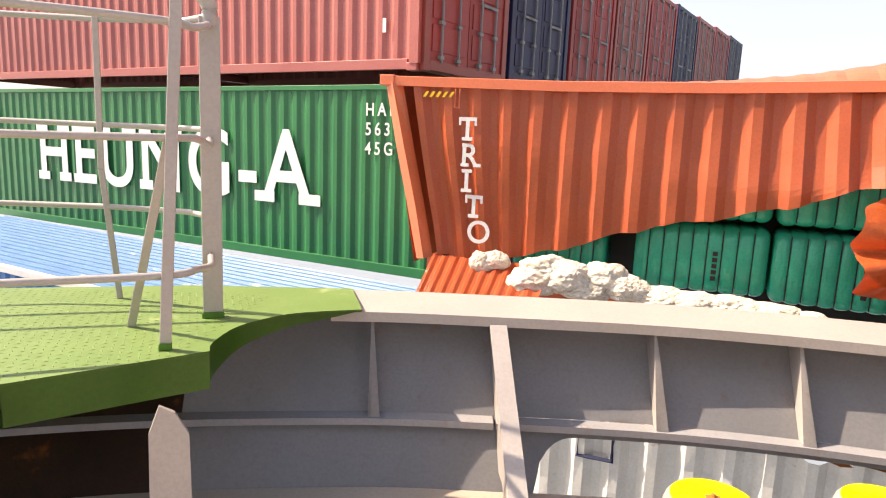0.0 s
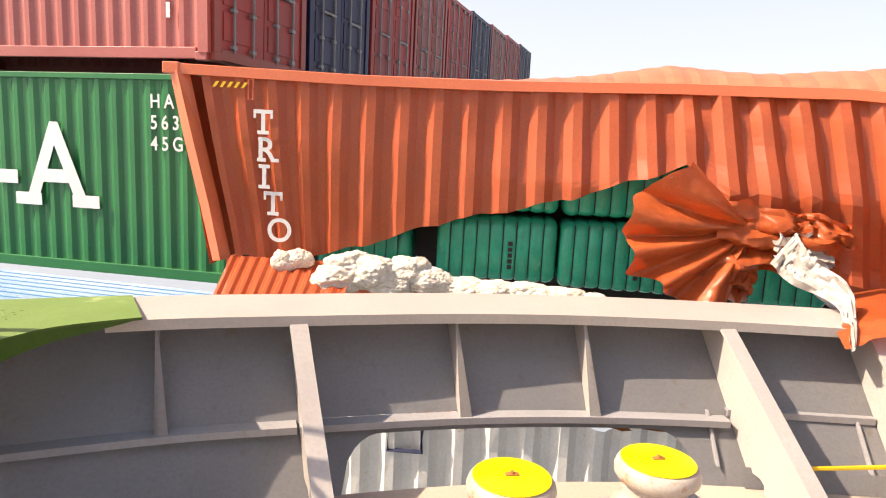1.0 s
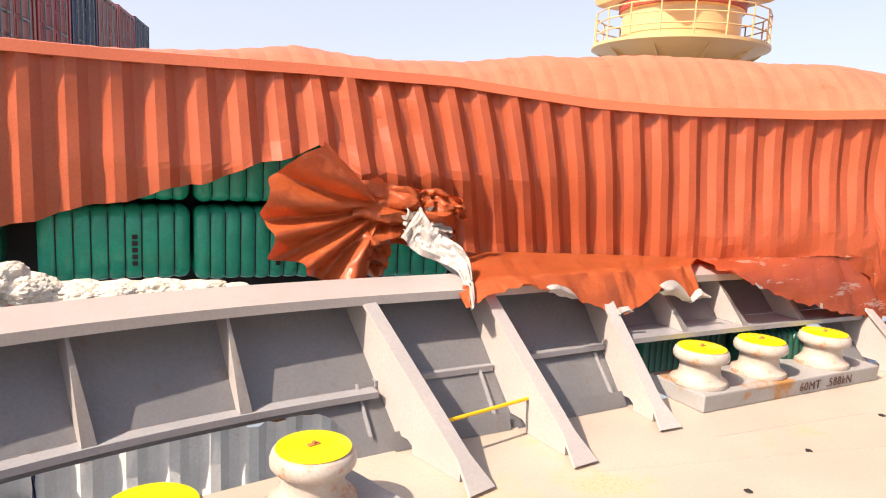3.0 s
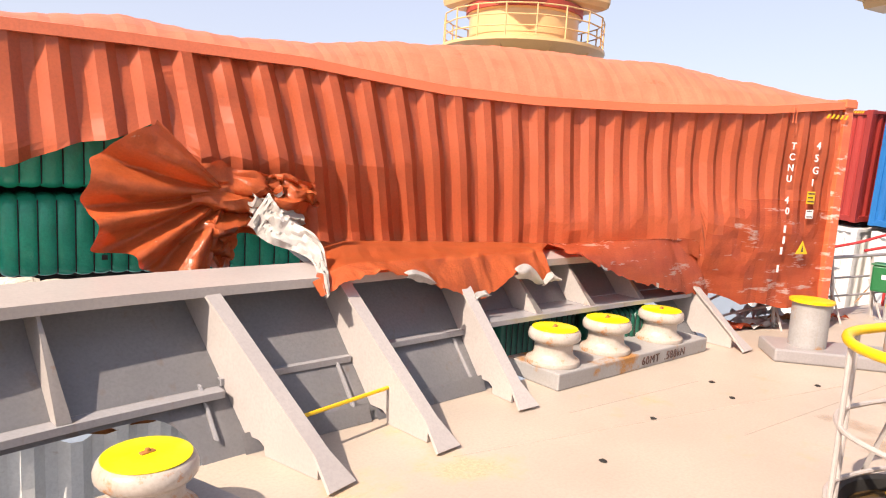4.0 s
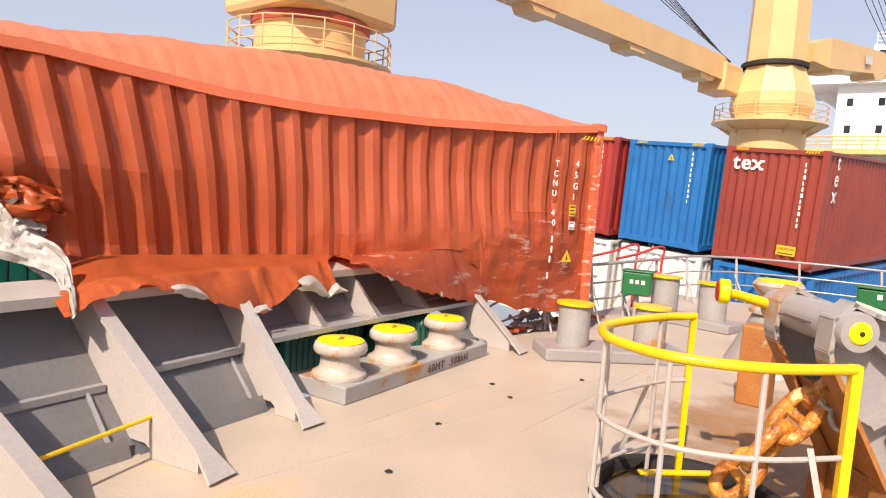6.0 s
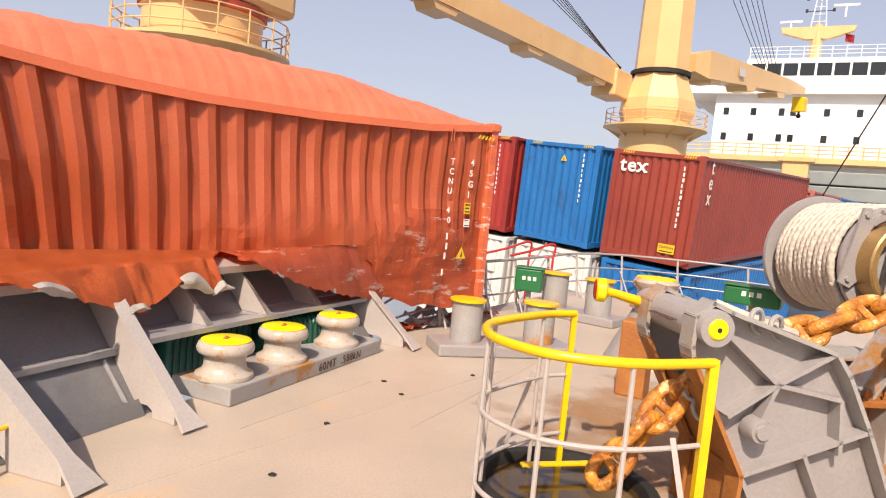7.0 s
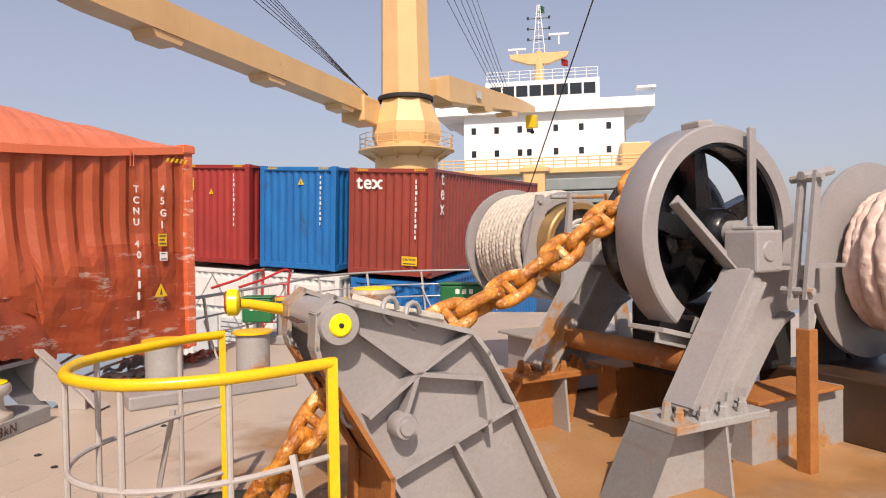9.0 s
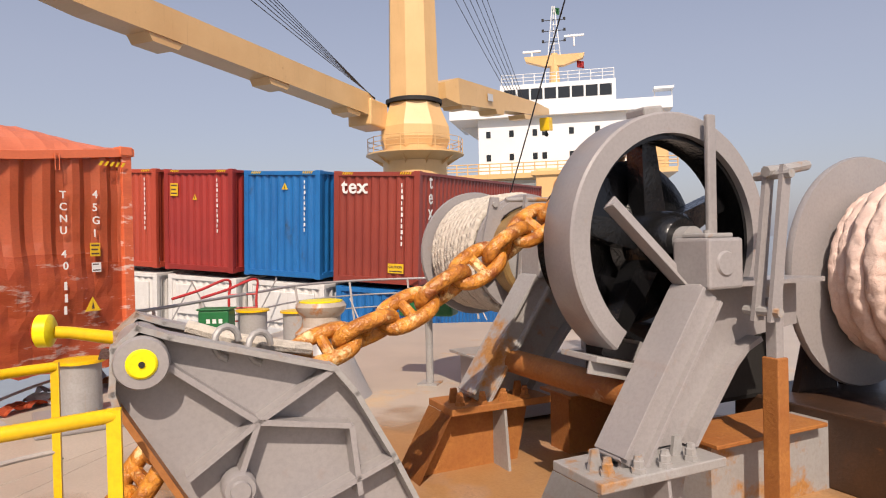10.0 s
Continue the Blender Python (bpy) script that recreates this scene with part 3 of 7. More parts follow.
flat("stanchion", (-2.74, 4.04, 2.07), (-2.74, 4.04, 3.1), 0.04, 0.03, RAILPAINT, prail, 90 + 26)
for z0, z1, z2 in ((2.93, 2.92, 3.0), (2.31, 2.32, 2.31), (1.56, 1.57, 1.57)):
    bm = bmesh.new()
    tube(bm, curve_points([(-3.6, 2.1, z0), (-2.47, 2.78, z0), (-1.8, 3.14, z1), (-1.72, 3.35, z1), (-1.76, 3.6, z2 - 0.03), (-1.84, 3.78, z2)], 5), 0.022, 10)
    part("rail", bm, RAILPAINT, prail, smooth=True)
for z in (2.37, 1.81, 3.06):
    bm = bmesh.new()
    tube(bm, [(-5.0, 3.3, z), (-3.6, 3.9, z), (-2.72, 4.06, z), (-2.1, 4.02, z), (-1.84, 3.82, z)], 0.02, 10)
    part("rail", bm, RAILPAINT, prail, smooth=True)
bm = bmesh.new()
tube(bm, curve_points([(-1.84, 3.8, 3.0), (-1.84, 3.8, 3.12), (-1.9, 3.76, 3.2), (-2.05, 3.7, 3.22)], 5), 0.05, 10)
part("post_head", bm, RAILPAINT, prail, smooth=True)

# plating added to close the bow, blocking light, darkened for shade under the platform
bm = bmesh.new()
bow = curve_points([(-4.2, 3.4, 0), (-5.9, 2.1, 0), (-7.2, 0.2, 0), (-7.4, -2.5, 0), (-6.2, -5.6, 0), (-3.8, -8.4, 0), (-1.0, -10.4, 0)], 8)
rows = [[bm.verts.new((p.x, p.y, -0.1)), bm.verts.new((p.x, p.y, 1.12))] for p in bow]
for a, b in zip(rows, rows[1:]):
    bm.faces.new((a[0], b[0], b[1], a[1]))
part("plate", thick(bm, 0.02), SHADERUST, bulwark, "added bow plating, darkened for the shade under the platform")
# rust-stained plating round the anchor gear
bm = bmesh.new()
ring = []
for k in range(90):
    a = 2 * math.pi * k / 90
    r = 1 + 0.28 * noise.noise(Vector((math.cos(a) * 2, math.sin(a) * 2, 3))) + 0.1 * noise.noise(Vector((math.cos(a) * 8, math.sin(a) * 8, 1)))
    ring.append(bm.verts.new((6.9 + (math.cos(a) * 2.15 + math.sin(a) * 0.8) * r * 1.3, -3.3 + math.sin(a) * 3.3 * r * 1.3, 0.006)))
bm.faces.new(ring)
nt = RUSTDECK.node_tree      # the stain thins out towards its ragged rim
co = nt.nodes.new("ShaderNodeTexCoord")
fit = nt.nodes.new("ShaderNodeMapping")
fit.inputs["Location"].default_value = (-6.9 / 2.3, 3.3 / 3.3, 0)
fit.inputs["Scale"].default_value = (1 / 2.3, 1 / 3.3, 0)
far = nt.nodes.new("ShaderNodeVectorMath")
far.operation = "LENGTH"
blot = nt.nodes.new("ShaderNodeTexNoise")
blot.inputs["Scale"].default_value, blot.inputs["Detail"].default_value = 1.6, 7.0
rim_sum = nt.nodes.new("ShaderNodeMath")
fade = nt.nodes.new("ShaderNodeMapRange")
fade.inputs["From Min"].default_value, fade.inputs["From Max"].default_value = 1.15, 1.65
fade.inputs["To Min"].default_value, fade.inputs["To Max"].default_value = 1.0, 0.0
nt.links.new(co.outputs["Object"], fit.inputs[0])
nt.links.new(fit.outputs[0], far.inputs[0])
nt.links.new(co.outputs["Object"], blot.inputs["Vector"])
nt.links.new(far.outputs["Value"], rim_sum.inputs[0])
nt.links.new(blot.outputs["Fac"], rim_sum.inputs[1])
nt.links.new(rim_sum.outputs[0], fade.inputs["Value"])
nt.links.new(fade.outputs[0], nt.nodes["Principled BSDF"].inputs["Alpha"])
tagged(part("rust_stain", bm, RUSTDECK), "orange rust stain spread on the deck round the windlass", "stain", kind="structure")


# ---- containers ----
def corrugated(bm, length, z0, z1, pitch, depth, shape=None, rows=1, lo=None, hi=None):
    """A trapezoid corrugated wall along local x, facing -y. shape(x, z) moves a point; lo and hi give its lower and upper edge."""
    n = max(1, round(length / pitch))
    p = length / n
    xs = []
    for i in range(n):
        xs += [(i * p, 0.0), (i * p + 0.26 * p, 0.0), (i * p + 0.5 * p, depth), (i * p + 0.76 * p, depth)]
    xs.append((length, 0.0))
    cols = []
    for x, off in xs:
        a, b = (lo(x) if lo else z0), (hi(x) if hi else z1)
        col = []
        for j in range(rows + 1):
            z = a + (b - a) * j / rows
            col.append(bm.verts.new(shape(x, off, z) if shape else Vector((x, off, z))))
        cols.append(col)
    for a, b in zip(cols, cols[1:]):
        for j in range(rows):
            bm.faces.new((a[j], b[j], b[j + 1], a[j + 1]))
    return bm


CONT_MESH = {}


def casting(parent, mat):
    if mat.name not in CONT_MESH:
        bm = bmesh.new()
        box(bm, 0, 0, 0, 0.178, 0.162, 0.118, 0.012)
        ob = part("corner_casting", bm, mat, parent)
        CONT_MESH[mat.name] = ob.data
        return ob
    return share("corner_casting", CONT_MESH[mat.name], parent, Matrix())


def container(name, m, mat, label, L=12.19, W=2.44, H=2.9, doors=False, dark=None, plain_end=False, pitch=0.278, group="", sides=True):
    """Local x runs along its length, y across, z up; the end at x = 0 faces the walker."""
    ob = thing(name, m, label, "container", group)
    if sides:
        for y, flip in ((0.03, False), (W - 0.03, True)):
            bm = bmesh.new()
            corrugated(bm, L - 0.3, 0.16, H - 0.1, pitch, 0.036)
            bmesh.ops.translate(bm, verts=bm.verts, vec=(0.15, 0, 0))
            if flip:
                bmesh.ops.scale(bm, verts=bm.verts, vec=(1, -1, 1))
            bmesh.ops.translate(bm, verts=bm.verts, vec=(0, y, 0))
            part("side_wall", bm, mat, ob)
    if doors:
        for k in (0, 1):
            bm = bmesh.new()
            y0, y1 = 0.12 + k * (W / 2 - 0.12), W / 2 + k * (W / 2 - 0.12)
            box(bm, 0.03, y0 + 0.01, 0.17, 0.07, y1 - 0.01, H - 0.13)
            for q in range(5):
                zz = 0.3 + q * (H - 0.55) / 5
                box(bm, 0.015, y0 + 0.1, zz, 0.035, y1 - 0.1, zz + (H - 0.55) / 5 - 0.09, 0.006)
            part("door", bm, mat, ob)
            for q in (0.3, 0.72):
                yy = y0 + (y1 - y0) * q
                bm = bmesh.new()
                tube(bm, [(-0.015, yy, 0.15), (-0.015, yy, H - 0.12)], 0.017, 6)
                for zz in (0.2, 0.7, 1.9, H - 0.2):
                    box(bm, -0.03, yy - 0.05, zz, 0.03, yy + 0.05, zz + 0.05)
                box(bm, -0.035, yy - 0.02, 1.15, -0.005, yy + 0.3 * (1 if q < 0.5 else -1), 1.19)
                part("lock_rod", bm, HATCH if dark else mat, ob)
    else:
        bm = bmesh.new()
        corrugated(bm, W - 0.3, 0.16, H - 0.12, 0.25, 0.04)
        bmesh.ops.transform(bm, matrix=pose(0.03, W - 0.15, 0, 0, 0, -90), verts=bm.verts)
        part("end_wall", bm, mat, ob)
    bm = bmesh.new()
    n = int(L / 0.5)
    rows = []
    for i in range(n * 2 + 1):
        x = 0.1 + (L - 0.2) * i / (n * 2)
        z = H - (0.012 if i % 2 else 0.03)
        rows.append([bm.verts.new((x, y, z)) for y in (0.06, W - 0.06)])
    for a, b in zip(rows, rows[1:]):
        bm.faces.new((a[0], b[0], b[1], a[1]))
    part("roof", bm, mat, ob)
    for y in (0.0, W - 0.06):
        bm = bmesh.new()
        box(bm, 0.16, y, H - 0.1, L - 0.16, y + 0.06, H - 0.02, 0.008)
        part("top_rail", bm, mat, ob)
        bm = bmesh.new()
        box(bm, 0.16, y, 0.02, L - 0.16, y + 0.06, 0.17, 0.008)
        part("bottom_rail", bm, mat, ob)
    for x in (0.0, L - 0.1):
        bm = bmesh.new()
        box(bm, x, 0.15, H - 0.13, x + 0.1, W - 0.15, H - 0.02, 0.008)
        part("header", bm, mat, ob)
        bm = bmesh.new()
        box(bm, x, 0.15, 0.02, x + 0.1, W - 0.15, 0.17, 0.008)
        part("sill", bm, dark or mat, ob)
        for y in (0.0, W - 0.15):
            bm = bmesh.new()
            box(bm, x, y, 0.11, x + 0.12, y + 0.15, H - 0.11, 0.01)
            part("corner_post", bm, dark or mat, ob)
    for x in (0, L - 0.178):
        for y in (-0.004, W - 0.158):
            for z in (0, H - 0.118):
                c = casting(ob, dark or mat)
                c.matrix_local = Matrix.Translation((x, y, z))
    return ob


def hazard(ob, x, y, z, m_extra=Matrix()):
    """Black and yellow height stripes beside a top corner."""
    bm = bmesh.new()
    for k in range(5):
        box(bm, x + 0.06 * k, -0.004, z, x + 0.06 * k + 0.032, 0.0, z + 0.055)
    o = part("height_mark", bm, SIGNYELLOW, ob)
    o.matrix_local = m_extra @ Matrix.Translation((0, y, 0))


def bars(parent, m, n, w, h, gap, mat=None, name="marking"):
    """A column of plain marks for writing that is not to be read."""
    bm = bmesh.new()
    for k in range(n):
        box(bm, 0, -0.004, -k * (h + gap) - h, w * (0.38 + 0.3 * ((k * 7) % 3) / 2), 0, -k * (h + gap))
    o = part(name, bm, mat or WHITELETTER, parent)
    o.matrix_local = m
    return o


AFT = -21.4      # heading of the ship's length
END = pose(0, 0, 0, 0, 0, -90)   # from letters' frame to a container's end wall: x to the right as seen, facing -x


def end_frame(y, z):
    """Letter frame on an end wall, starting at y across and height z."""
    return Matrix.Translation((0.012, y, z)) @ END


ROLL = 3.4
CB = -30.0
boxes = [("container", (18.0, -3.27, 0.80), BROWNBOX, "brown-red steel container end with white lettering, stacked on deck"),
         ("container", (19.25, -0.80, 0.98), BLUEBOX, "bright blue corrugated container, scratched, stacked on deck"),
         ("container", (20.35, 1.6, 1.16), MAROON, "dark red steel container stacked beside a blue one"),
         ("container", (21.6, 3.95, 1.33), REDBOX, "orange-red steel container at the stack's outer side")]
stack = []
for nm, (x, y, z), mt, lab in boxes:
    b = container(nm, pose(x, y, z, ROLL, -2.2, CB), mt, lab, group="containers stacked on the fore deck", H=2.86, dark=None)
    stack.append(b)
    for q in (0.25, 1.9):
        bm = bmesh.new()
        for k in range(5):
            prism(bm, [(0, 0), (0.035, 0), (0.065, 0.06), (0.03, 0.06)], Matrix.Translation((0.065 * k, 0, 0)), 0.004)
        o = part("height_mark", bm, SIGNYELLOW, b)
        o.matrix_local = Matrix.Translation((-0.003, 2.44 - q, 2.77)) @ END @ pose(0, 0, 0, 90, 0, 0)
tex, blue, red, orange2 = stack
lettering("lettering", "tex", 0.52, WHITELETTER, tex, end_frame(2.22, 2.3), 1.12, squeeze=1.0, bold=0.02, serif=True)
bars(tex, end_frame(0.5, 2.55), 11, 0.08, 0.1, 0.045)
lettering("side_lettering", "tex", 0.55, WHITELETTER, tex, Matrix.Translation((0.75, 0.02, 2.45)), 0.72, vertical=True)
bars(blue, end_frame(0.5, 2.6), 10, 0.07, 0.09, 0.05)
bars(red, end_frame(0.55, 2.6), 11, 0.07, 0.09, 0.05)
bars(orange2, end_frame(0.45, 2.6), 11, 0.07, 0.09, 0.05)


def triangle_sign(parent, m, s=0.2):
    bm = bmesh.new()
    prism(bm, [(0, 0), (s, 0), (s / 2, s * 0.9)], m @ pose(0, 0, 0, 90, 0, 0), 0.006)
    part("warning_sign", bm, SIGNYELLOW, parent, "yellow triangular warning sign")
    bm = bmesh.new()
    prism(bm, [(s * 0.4, s * 0.15), (s * 0.6, s * 0.15), (s * 0.5, s * 0.6)], m @ Matrix.Translation((0, -0.009, 0)) @ pose(0, 0, 0, 90, 0, 0), 0.003)
    part("warning_mark", bm, DARKLETTER, parent)


triangle_sign(blue, end_frame(1.2, 2.35))
triangle_sign(red, end_frame(1.4, 2.0), 0.17)


def sticker(parent, m, w, h, mat=None, lines=3, ink=None):
    bm = bmesh.new()
    box(bm, 0, -0.006, 0, w, 0, h)
    s = part("sticker", bm, mat or SIGNYELLOW, parent, "small printed sticker")
    s.matrix_local = m
    bm = bmesh.new()
    for k in range(lines):
        zz = h * (0.2 + 0.62 * k / max(lines - 1, 1))
        box(bm, w * 0.1, -0.009, zz - h * 0.06, w * (0.9 - 0.15 * (k % 2)), -0.006, zz + h * 0.06)
    o = part("print", bm, ink or DARKLETTER, s)


sticker(red, end_frame(2.2, 2.1), 0.27, 0.36)
st = end_frame(0.85, 0.3)
sticker(tex, st, 0.44, 0.24, lines=1)
lettering("sticker_word", "CAUTION", 0.085, DARKLETTER, tex, st @ Matrix.Translation((0.02, -0.01, 0.13)), 1.0)

# lower tier: white reefers and dark blue boxes
for k, (mt, lab) in enumerate(((BLUEBOX, "blue container in the lower tier"), (WHITEBOX, "white refrigerated container with machinery end"), (WHITEBOX, "white refrigerated container with machinery end"), (WHITEBOX, "white refrigerated container with machinery end"))):
    b = container("container" if mt is BLUEBOX else "reefer_container", pose(18.05 + 1.2 * k, -3.25 + 2.42 * k, -2.17 + 0.17 * k, ROLL, -2.2, CB), mt, lab, H=2.86, group="containers stacked on the fore deck")
    if mt is WHITEBOX:
        bm = bmesh.new()
        box(bm, -0.02, 0.3, 1.75, 0.03, 2.14, 2.6, 0.02)
        part("fan_panel", bm, WHITEBOX, b)
        bm = bmesh.new()
        for q in range(7):
            box(bm, -0.035, 0.35, 0.5 + q * 0.14, 0.03, 1.1, 0.6 + q * 0.14)
        part("grille", bm, GREYWHITE, b)
        bm = bmesh.new()
        box(bm, -0.03, 1.2, 0.35, 0.03, 2.1, 1.6, 0.02)
        part("unit_cover", bm, GREYWHITE, b)
        sticker(b, end_frame(1.95, 2.25), 0.16, 0.17)
        sticker(b, end_frame(1.25, 2.3), 0.25, 0.2, REDPAINT, 2, WHITELETTER)
        sticker(b, end_frame(1.5, 1.95), 0.7, 0.16, GREYWHITE, 1)
        triangle_sign(b, end_frame(1.95, 1.95), 0.2)
# farther containers behind the brown one
for k, (mt, lab) in enumerate(((PINKBOX, "faded red container farther aft"), (BLUEBOX, "blue container farther aft"))):
    c = Vector((math.cos(radians(CB)), math.sin(radians(CB)), 0)) * (12.7 + 6.4 * k)
    container("container", Matrix.Translation(c) @ pose(18.0, -3.4, 1.1 + 0.1 * k, ROLL, -1.0, CB), mt, lab, H=2.6, L=6.06)

# ---- containers beyond the bulwark ----
HD = math.degrees(math.atan2(-4.05, 9.35))
heung = container("container", pose(-12.3, 14.13, 0.13, 0, -0.6, HD), GREENBOX, "green high-cube container with large white lettering", L=12.5)
SIDE = Matrix.Translation((0, -0.006, 0))
lettering("lettering", "HEUNG-A", 1.72, WHITELETTER, heung, Matrix.Translation((2.3, -0.004, 0.98)), 1.12, squeeze=0.93, bold=0.012, serif=True)
for k, w in enumerate(("HAL", "563", "45G")):
    lettering("number", w, 0.27, WHITELETTER, heung, Matrix.Translation((11.05, -0.004, 2.42 - 0.29 * k)), 1.5, squeeze=0.85)
bm = bmesh.new()
for q in (0.3, 0.17):
    tube(bm, [(0.45 + q * math.cos(a * math.pi / 2) * 1.2, -0.01, 2.35 + q * math.sin(a * math.pi / 2)) for a in range(4)], 0.025, 6, closed=True)
part("emblem", bm, WHITELETTER, heung)
pink = container("container", pose(-12.3, 14.13, 3.2, 0, -0.6, HD), PINKBOX, "faded red container on top of a green one", L=11.9)
bm = bmesh.new()
box(bm, 11.78, -0.02, 0.1, 11.93, 0.13, 2.8)
part("corner_post", bm, PINKBOX, pink)
bm = bmesh.new()
box(bm, 11.3, -0.006, 0.55, 11.36, 0.0, 0.75)
part("plate", bm, WHITELETTER, pink)
# door ends in a row running away
row_mats = [MAROON, NAVYBOX, MAROON, BROWNBOX, MAROON, NAVYBOX, BROWNBOX, MAROON, NAVYBOX]
for k, mt in enumerate(row_mats):
    p = Vector((-1.28, 9.42, 3.33)) + Vector((0.47, 0.883, 0.03)) * (2.56 * k)
    d = 152.0
    b = container("container", Matrix.Translation(p) @ pose(0, 0, 0, 0, 0, 152.0) @ Matrix.Translation((0, -2.44, 0)), mt, "dark container with closed doors and lock rods", doors=True, dark=mt if k else BROWNBOX, H=2.9, L=6.1, group="containers in the upper row")
# blue container whose roof shows in front of the green one
ob = thing("container", pose(-12.7, 11.1, 0.0, 0, 0, HD), "blue container seen from above, ribbed steel roof", "container")
L, W = 12.2, 2.9
bm = bmesh.new()
n = 15
rows = []
for i in range(n * 4 + 1):
    yy = W * i / (n * 4)
    rows.append([bm.verts.new((xx, yy, 0.16 - (0.0, 0.0, 0.07, 0.07)[i % 4])) for xx in (0, L)])
for a, b in zip(rows, rows[1:]):
    bm.faces.new((a[0], b[0], b[1], a[1]))
part("roof", bm, ROOFBLUE, ob)
bm = bmesh.new()
corrugated(bm, L, -2.4, 0.1, 0.278, 0.036)
part("side_wall", bm, BLUEBOX, ob)
bm = bmesh.new()
corrugated(bm, W, -2.4, 0.1, 0.278, 0.036)
bmesh.ops.transform(bm, matrix=pose(L, 0, 0, 0, 0, 90), verts=bm.verts)
part("end_wall", bm, BLUEBOX, ob)
bm = bmesh.new()
box(bm, 0, -0.04, 0.06, L, 0.06, 0.17, 0.01)
part("top_rail", bm, GREYWHITE, ob)


# ---- crushed orange container lying against the bulwark ----
WALL = Line([(-1.4, 7.4), (1.4, 6.75), (3.4, 6.15), (5.3, 5.35), (7.3, 4.1), (9.3, 2.6), (11.15, 1.15)])
WL = WALL.length
TOP = [(0, 3.05), (2, 3.02), (3.5, 3.03), (5.2, 3.07), (6.8, 3.07), (7.4, 3.02), (8.4, 2.94), (9.5, 2.92), (11, 2.96), (12.8, 3.07), (14.2, 3.24)]
crushed = thing("crushed_container", Matrix(), "orange steel container crushed and torn open against the bulwark", "container")


def wall_at(s, off, z):
    p, d, n = WALL.at(s)
    return Vector((p.x + n.x * off, p.y + n.y * off, z))


def lean(s, z):
    """The panel bulges: outboard offset of the sheet."""
    a = 0.05 * math.sin(s * 0.9 + z * 1.3)
    k = max(0.0, min(1.0, (s - 8.5) / 3.0)) * max(0.0, min(1.0, (14.1 - s) / 1.2))
    a += -0.1 * k * math.exp(-((z - 1.45) / 0.6) ** 2)
    a *= max(0.0, min(1.0, (3.0 - z) / 0.7))
    pull = min(1.0, max(0.0, 3.0 - z) / 0.95) - 0.6 * max(0.0, min(1.0, (2.0 - z) / 0.7))
    return a - 0.38 * math.exp(-((s - 5.7) / 1.7) ** 2) * pull


def shift(s, z):
    """Drift of the sheet along the wall, growing downwards."""
    left = 0.45 * max(0.0, 1 - s / 1.7) * (3.0 - z) / 2.0
    mid = 0.19 * math.exp(-((s - 7.0) / 2.3) ** 2) * (3.0 - z)
    return left + mid


def sheet(s, off, z):
    rough = 0.014 + 0.02 * math.exp(-((s - 6.0) / 1.6) ** 2) + 0.03 * max(0.0, min(1.0, (s - 8.8) / 2)) * max(0.0, min(1.0, (1.9 - z) / 0.5))
    dent = rough * (noise.noise(Vector((s * 1.7, z * 1.7, 3.0))) + 0.8 * noise.noise(Vector((s * 4.0, z * 3.4, 9.0))))
    return wall_at(s + shift(s, z), lean(s, z) + off + dent, z)


LOW = [(0.0, 1.02), (0.7, 1.02), (1.2, 1.08), (1.7, 1.12), (2.15, 1.26), (2.9, 1.54), (4.0, 1.81), (4.75, 2.08), (5.3, 2.28), (5.6, 1.75), (6.6, 1.2), (7.0, 1.12), (8.0, 1.04), (8.8, 0.98), (9.8, 1.08), (11.9, 1.1), (12.0, 0.62), (12.7, 0.45), (13.6, 0.36), (14.23, 0.36)]


def ridge_depth(x, off, z):
    """Corrugations are flattened where the sheet was pressed against the bulwark."""
    s = x + 0.3
    k = max(0.0, min(1.0, (s - 8.5) / 2.0)) * max(0.0, min(1.0, (1.95 - z) / 0.5))
    fold = 1 + 0.55 * math.exp(-((s - 6.6) / 2.2) ** 2)
    return sheet(s, off * fold * (1 - 0.85 * k), z)


bm = bmesh.new()
corrugated(bm, WL - 0.42, 0, 1, 0.352, 0.058, shape=ridge_depth, rows=18,
           lo=lambda x: interp(x + 0.3, LOW) + 0.02 * math.sin(x * 9) + 0.025 * noise.noise(Vector((x * 6, 0, 0))), hi=lambda x: interp(x + 0.3, TOP) - 0.1)
bm.faces.ensure_lookup_table()
for f in bm.faces:
    c = f.calc_center_median()
    edge = 1.75 + 0.25 * noise.noise(Vector((c.x * 1.3, c.z * 2, 5)))
    if c.x > 9.0 and c.z < edge - max(0, (9.9 - c.x)) * 0.5:
        f.material_index = 1
me_side = part("side_wall", thick(bm, -0.008), ORANGE, crushed, "corrugated orange side, dented and torn along the bottom")
me_side.data.materials.append(SCRAPED)
# pressed-in lower strip at the torn corner
bm = bmesh.new()


def lower_strip(u, v):
    s = 0.25 + 1.75 * u
    z = 1.04 - 0.34 * v
    return sheet(s, -0.02 - 0.75 * v + 0.03 * (1 if int(u * 20) % 2 else -1), z + 0.04 * u * v)


grid(bm, lower_strip, 40, 5)
part("bottom_strip", thick(bm, 0.008), ORANGE, crushed, "bent lower strip of the orange side")
# top rail
bm = bmesh.new()
rows = []
for i in range(121):
    s = WL * i / 120
    z = interp(s, TOP)
    rows.append([bm.verts.new(wall_at(s, o, z + dz)) for o, dz in ((-0.035, -0.1), (-0.035, 0.0), (0.05, 0.015), (0.05, -0.1))])
for a, b in zip(rows, rows[1:]):
    for k in range(4):
        bm.faces.new((a[k], a[(k + 1) % 4], b[(k + 1) % 4], b[k]))
bm.faces.new(rows[0])
bm.faces.new(rows[-1][::-1])
part("top_rail", bm, ORANGE, crushed)
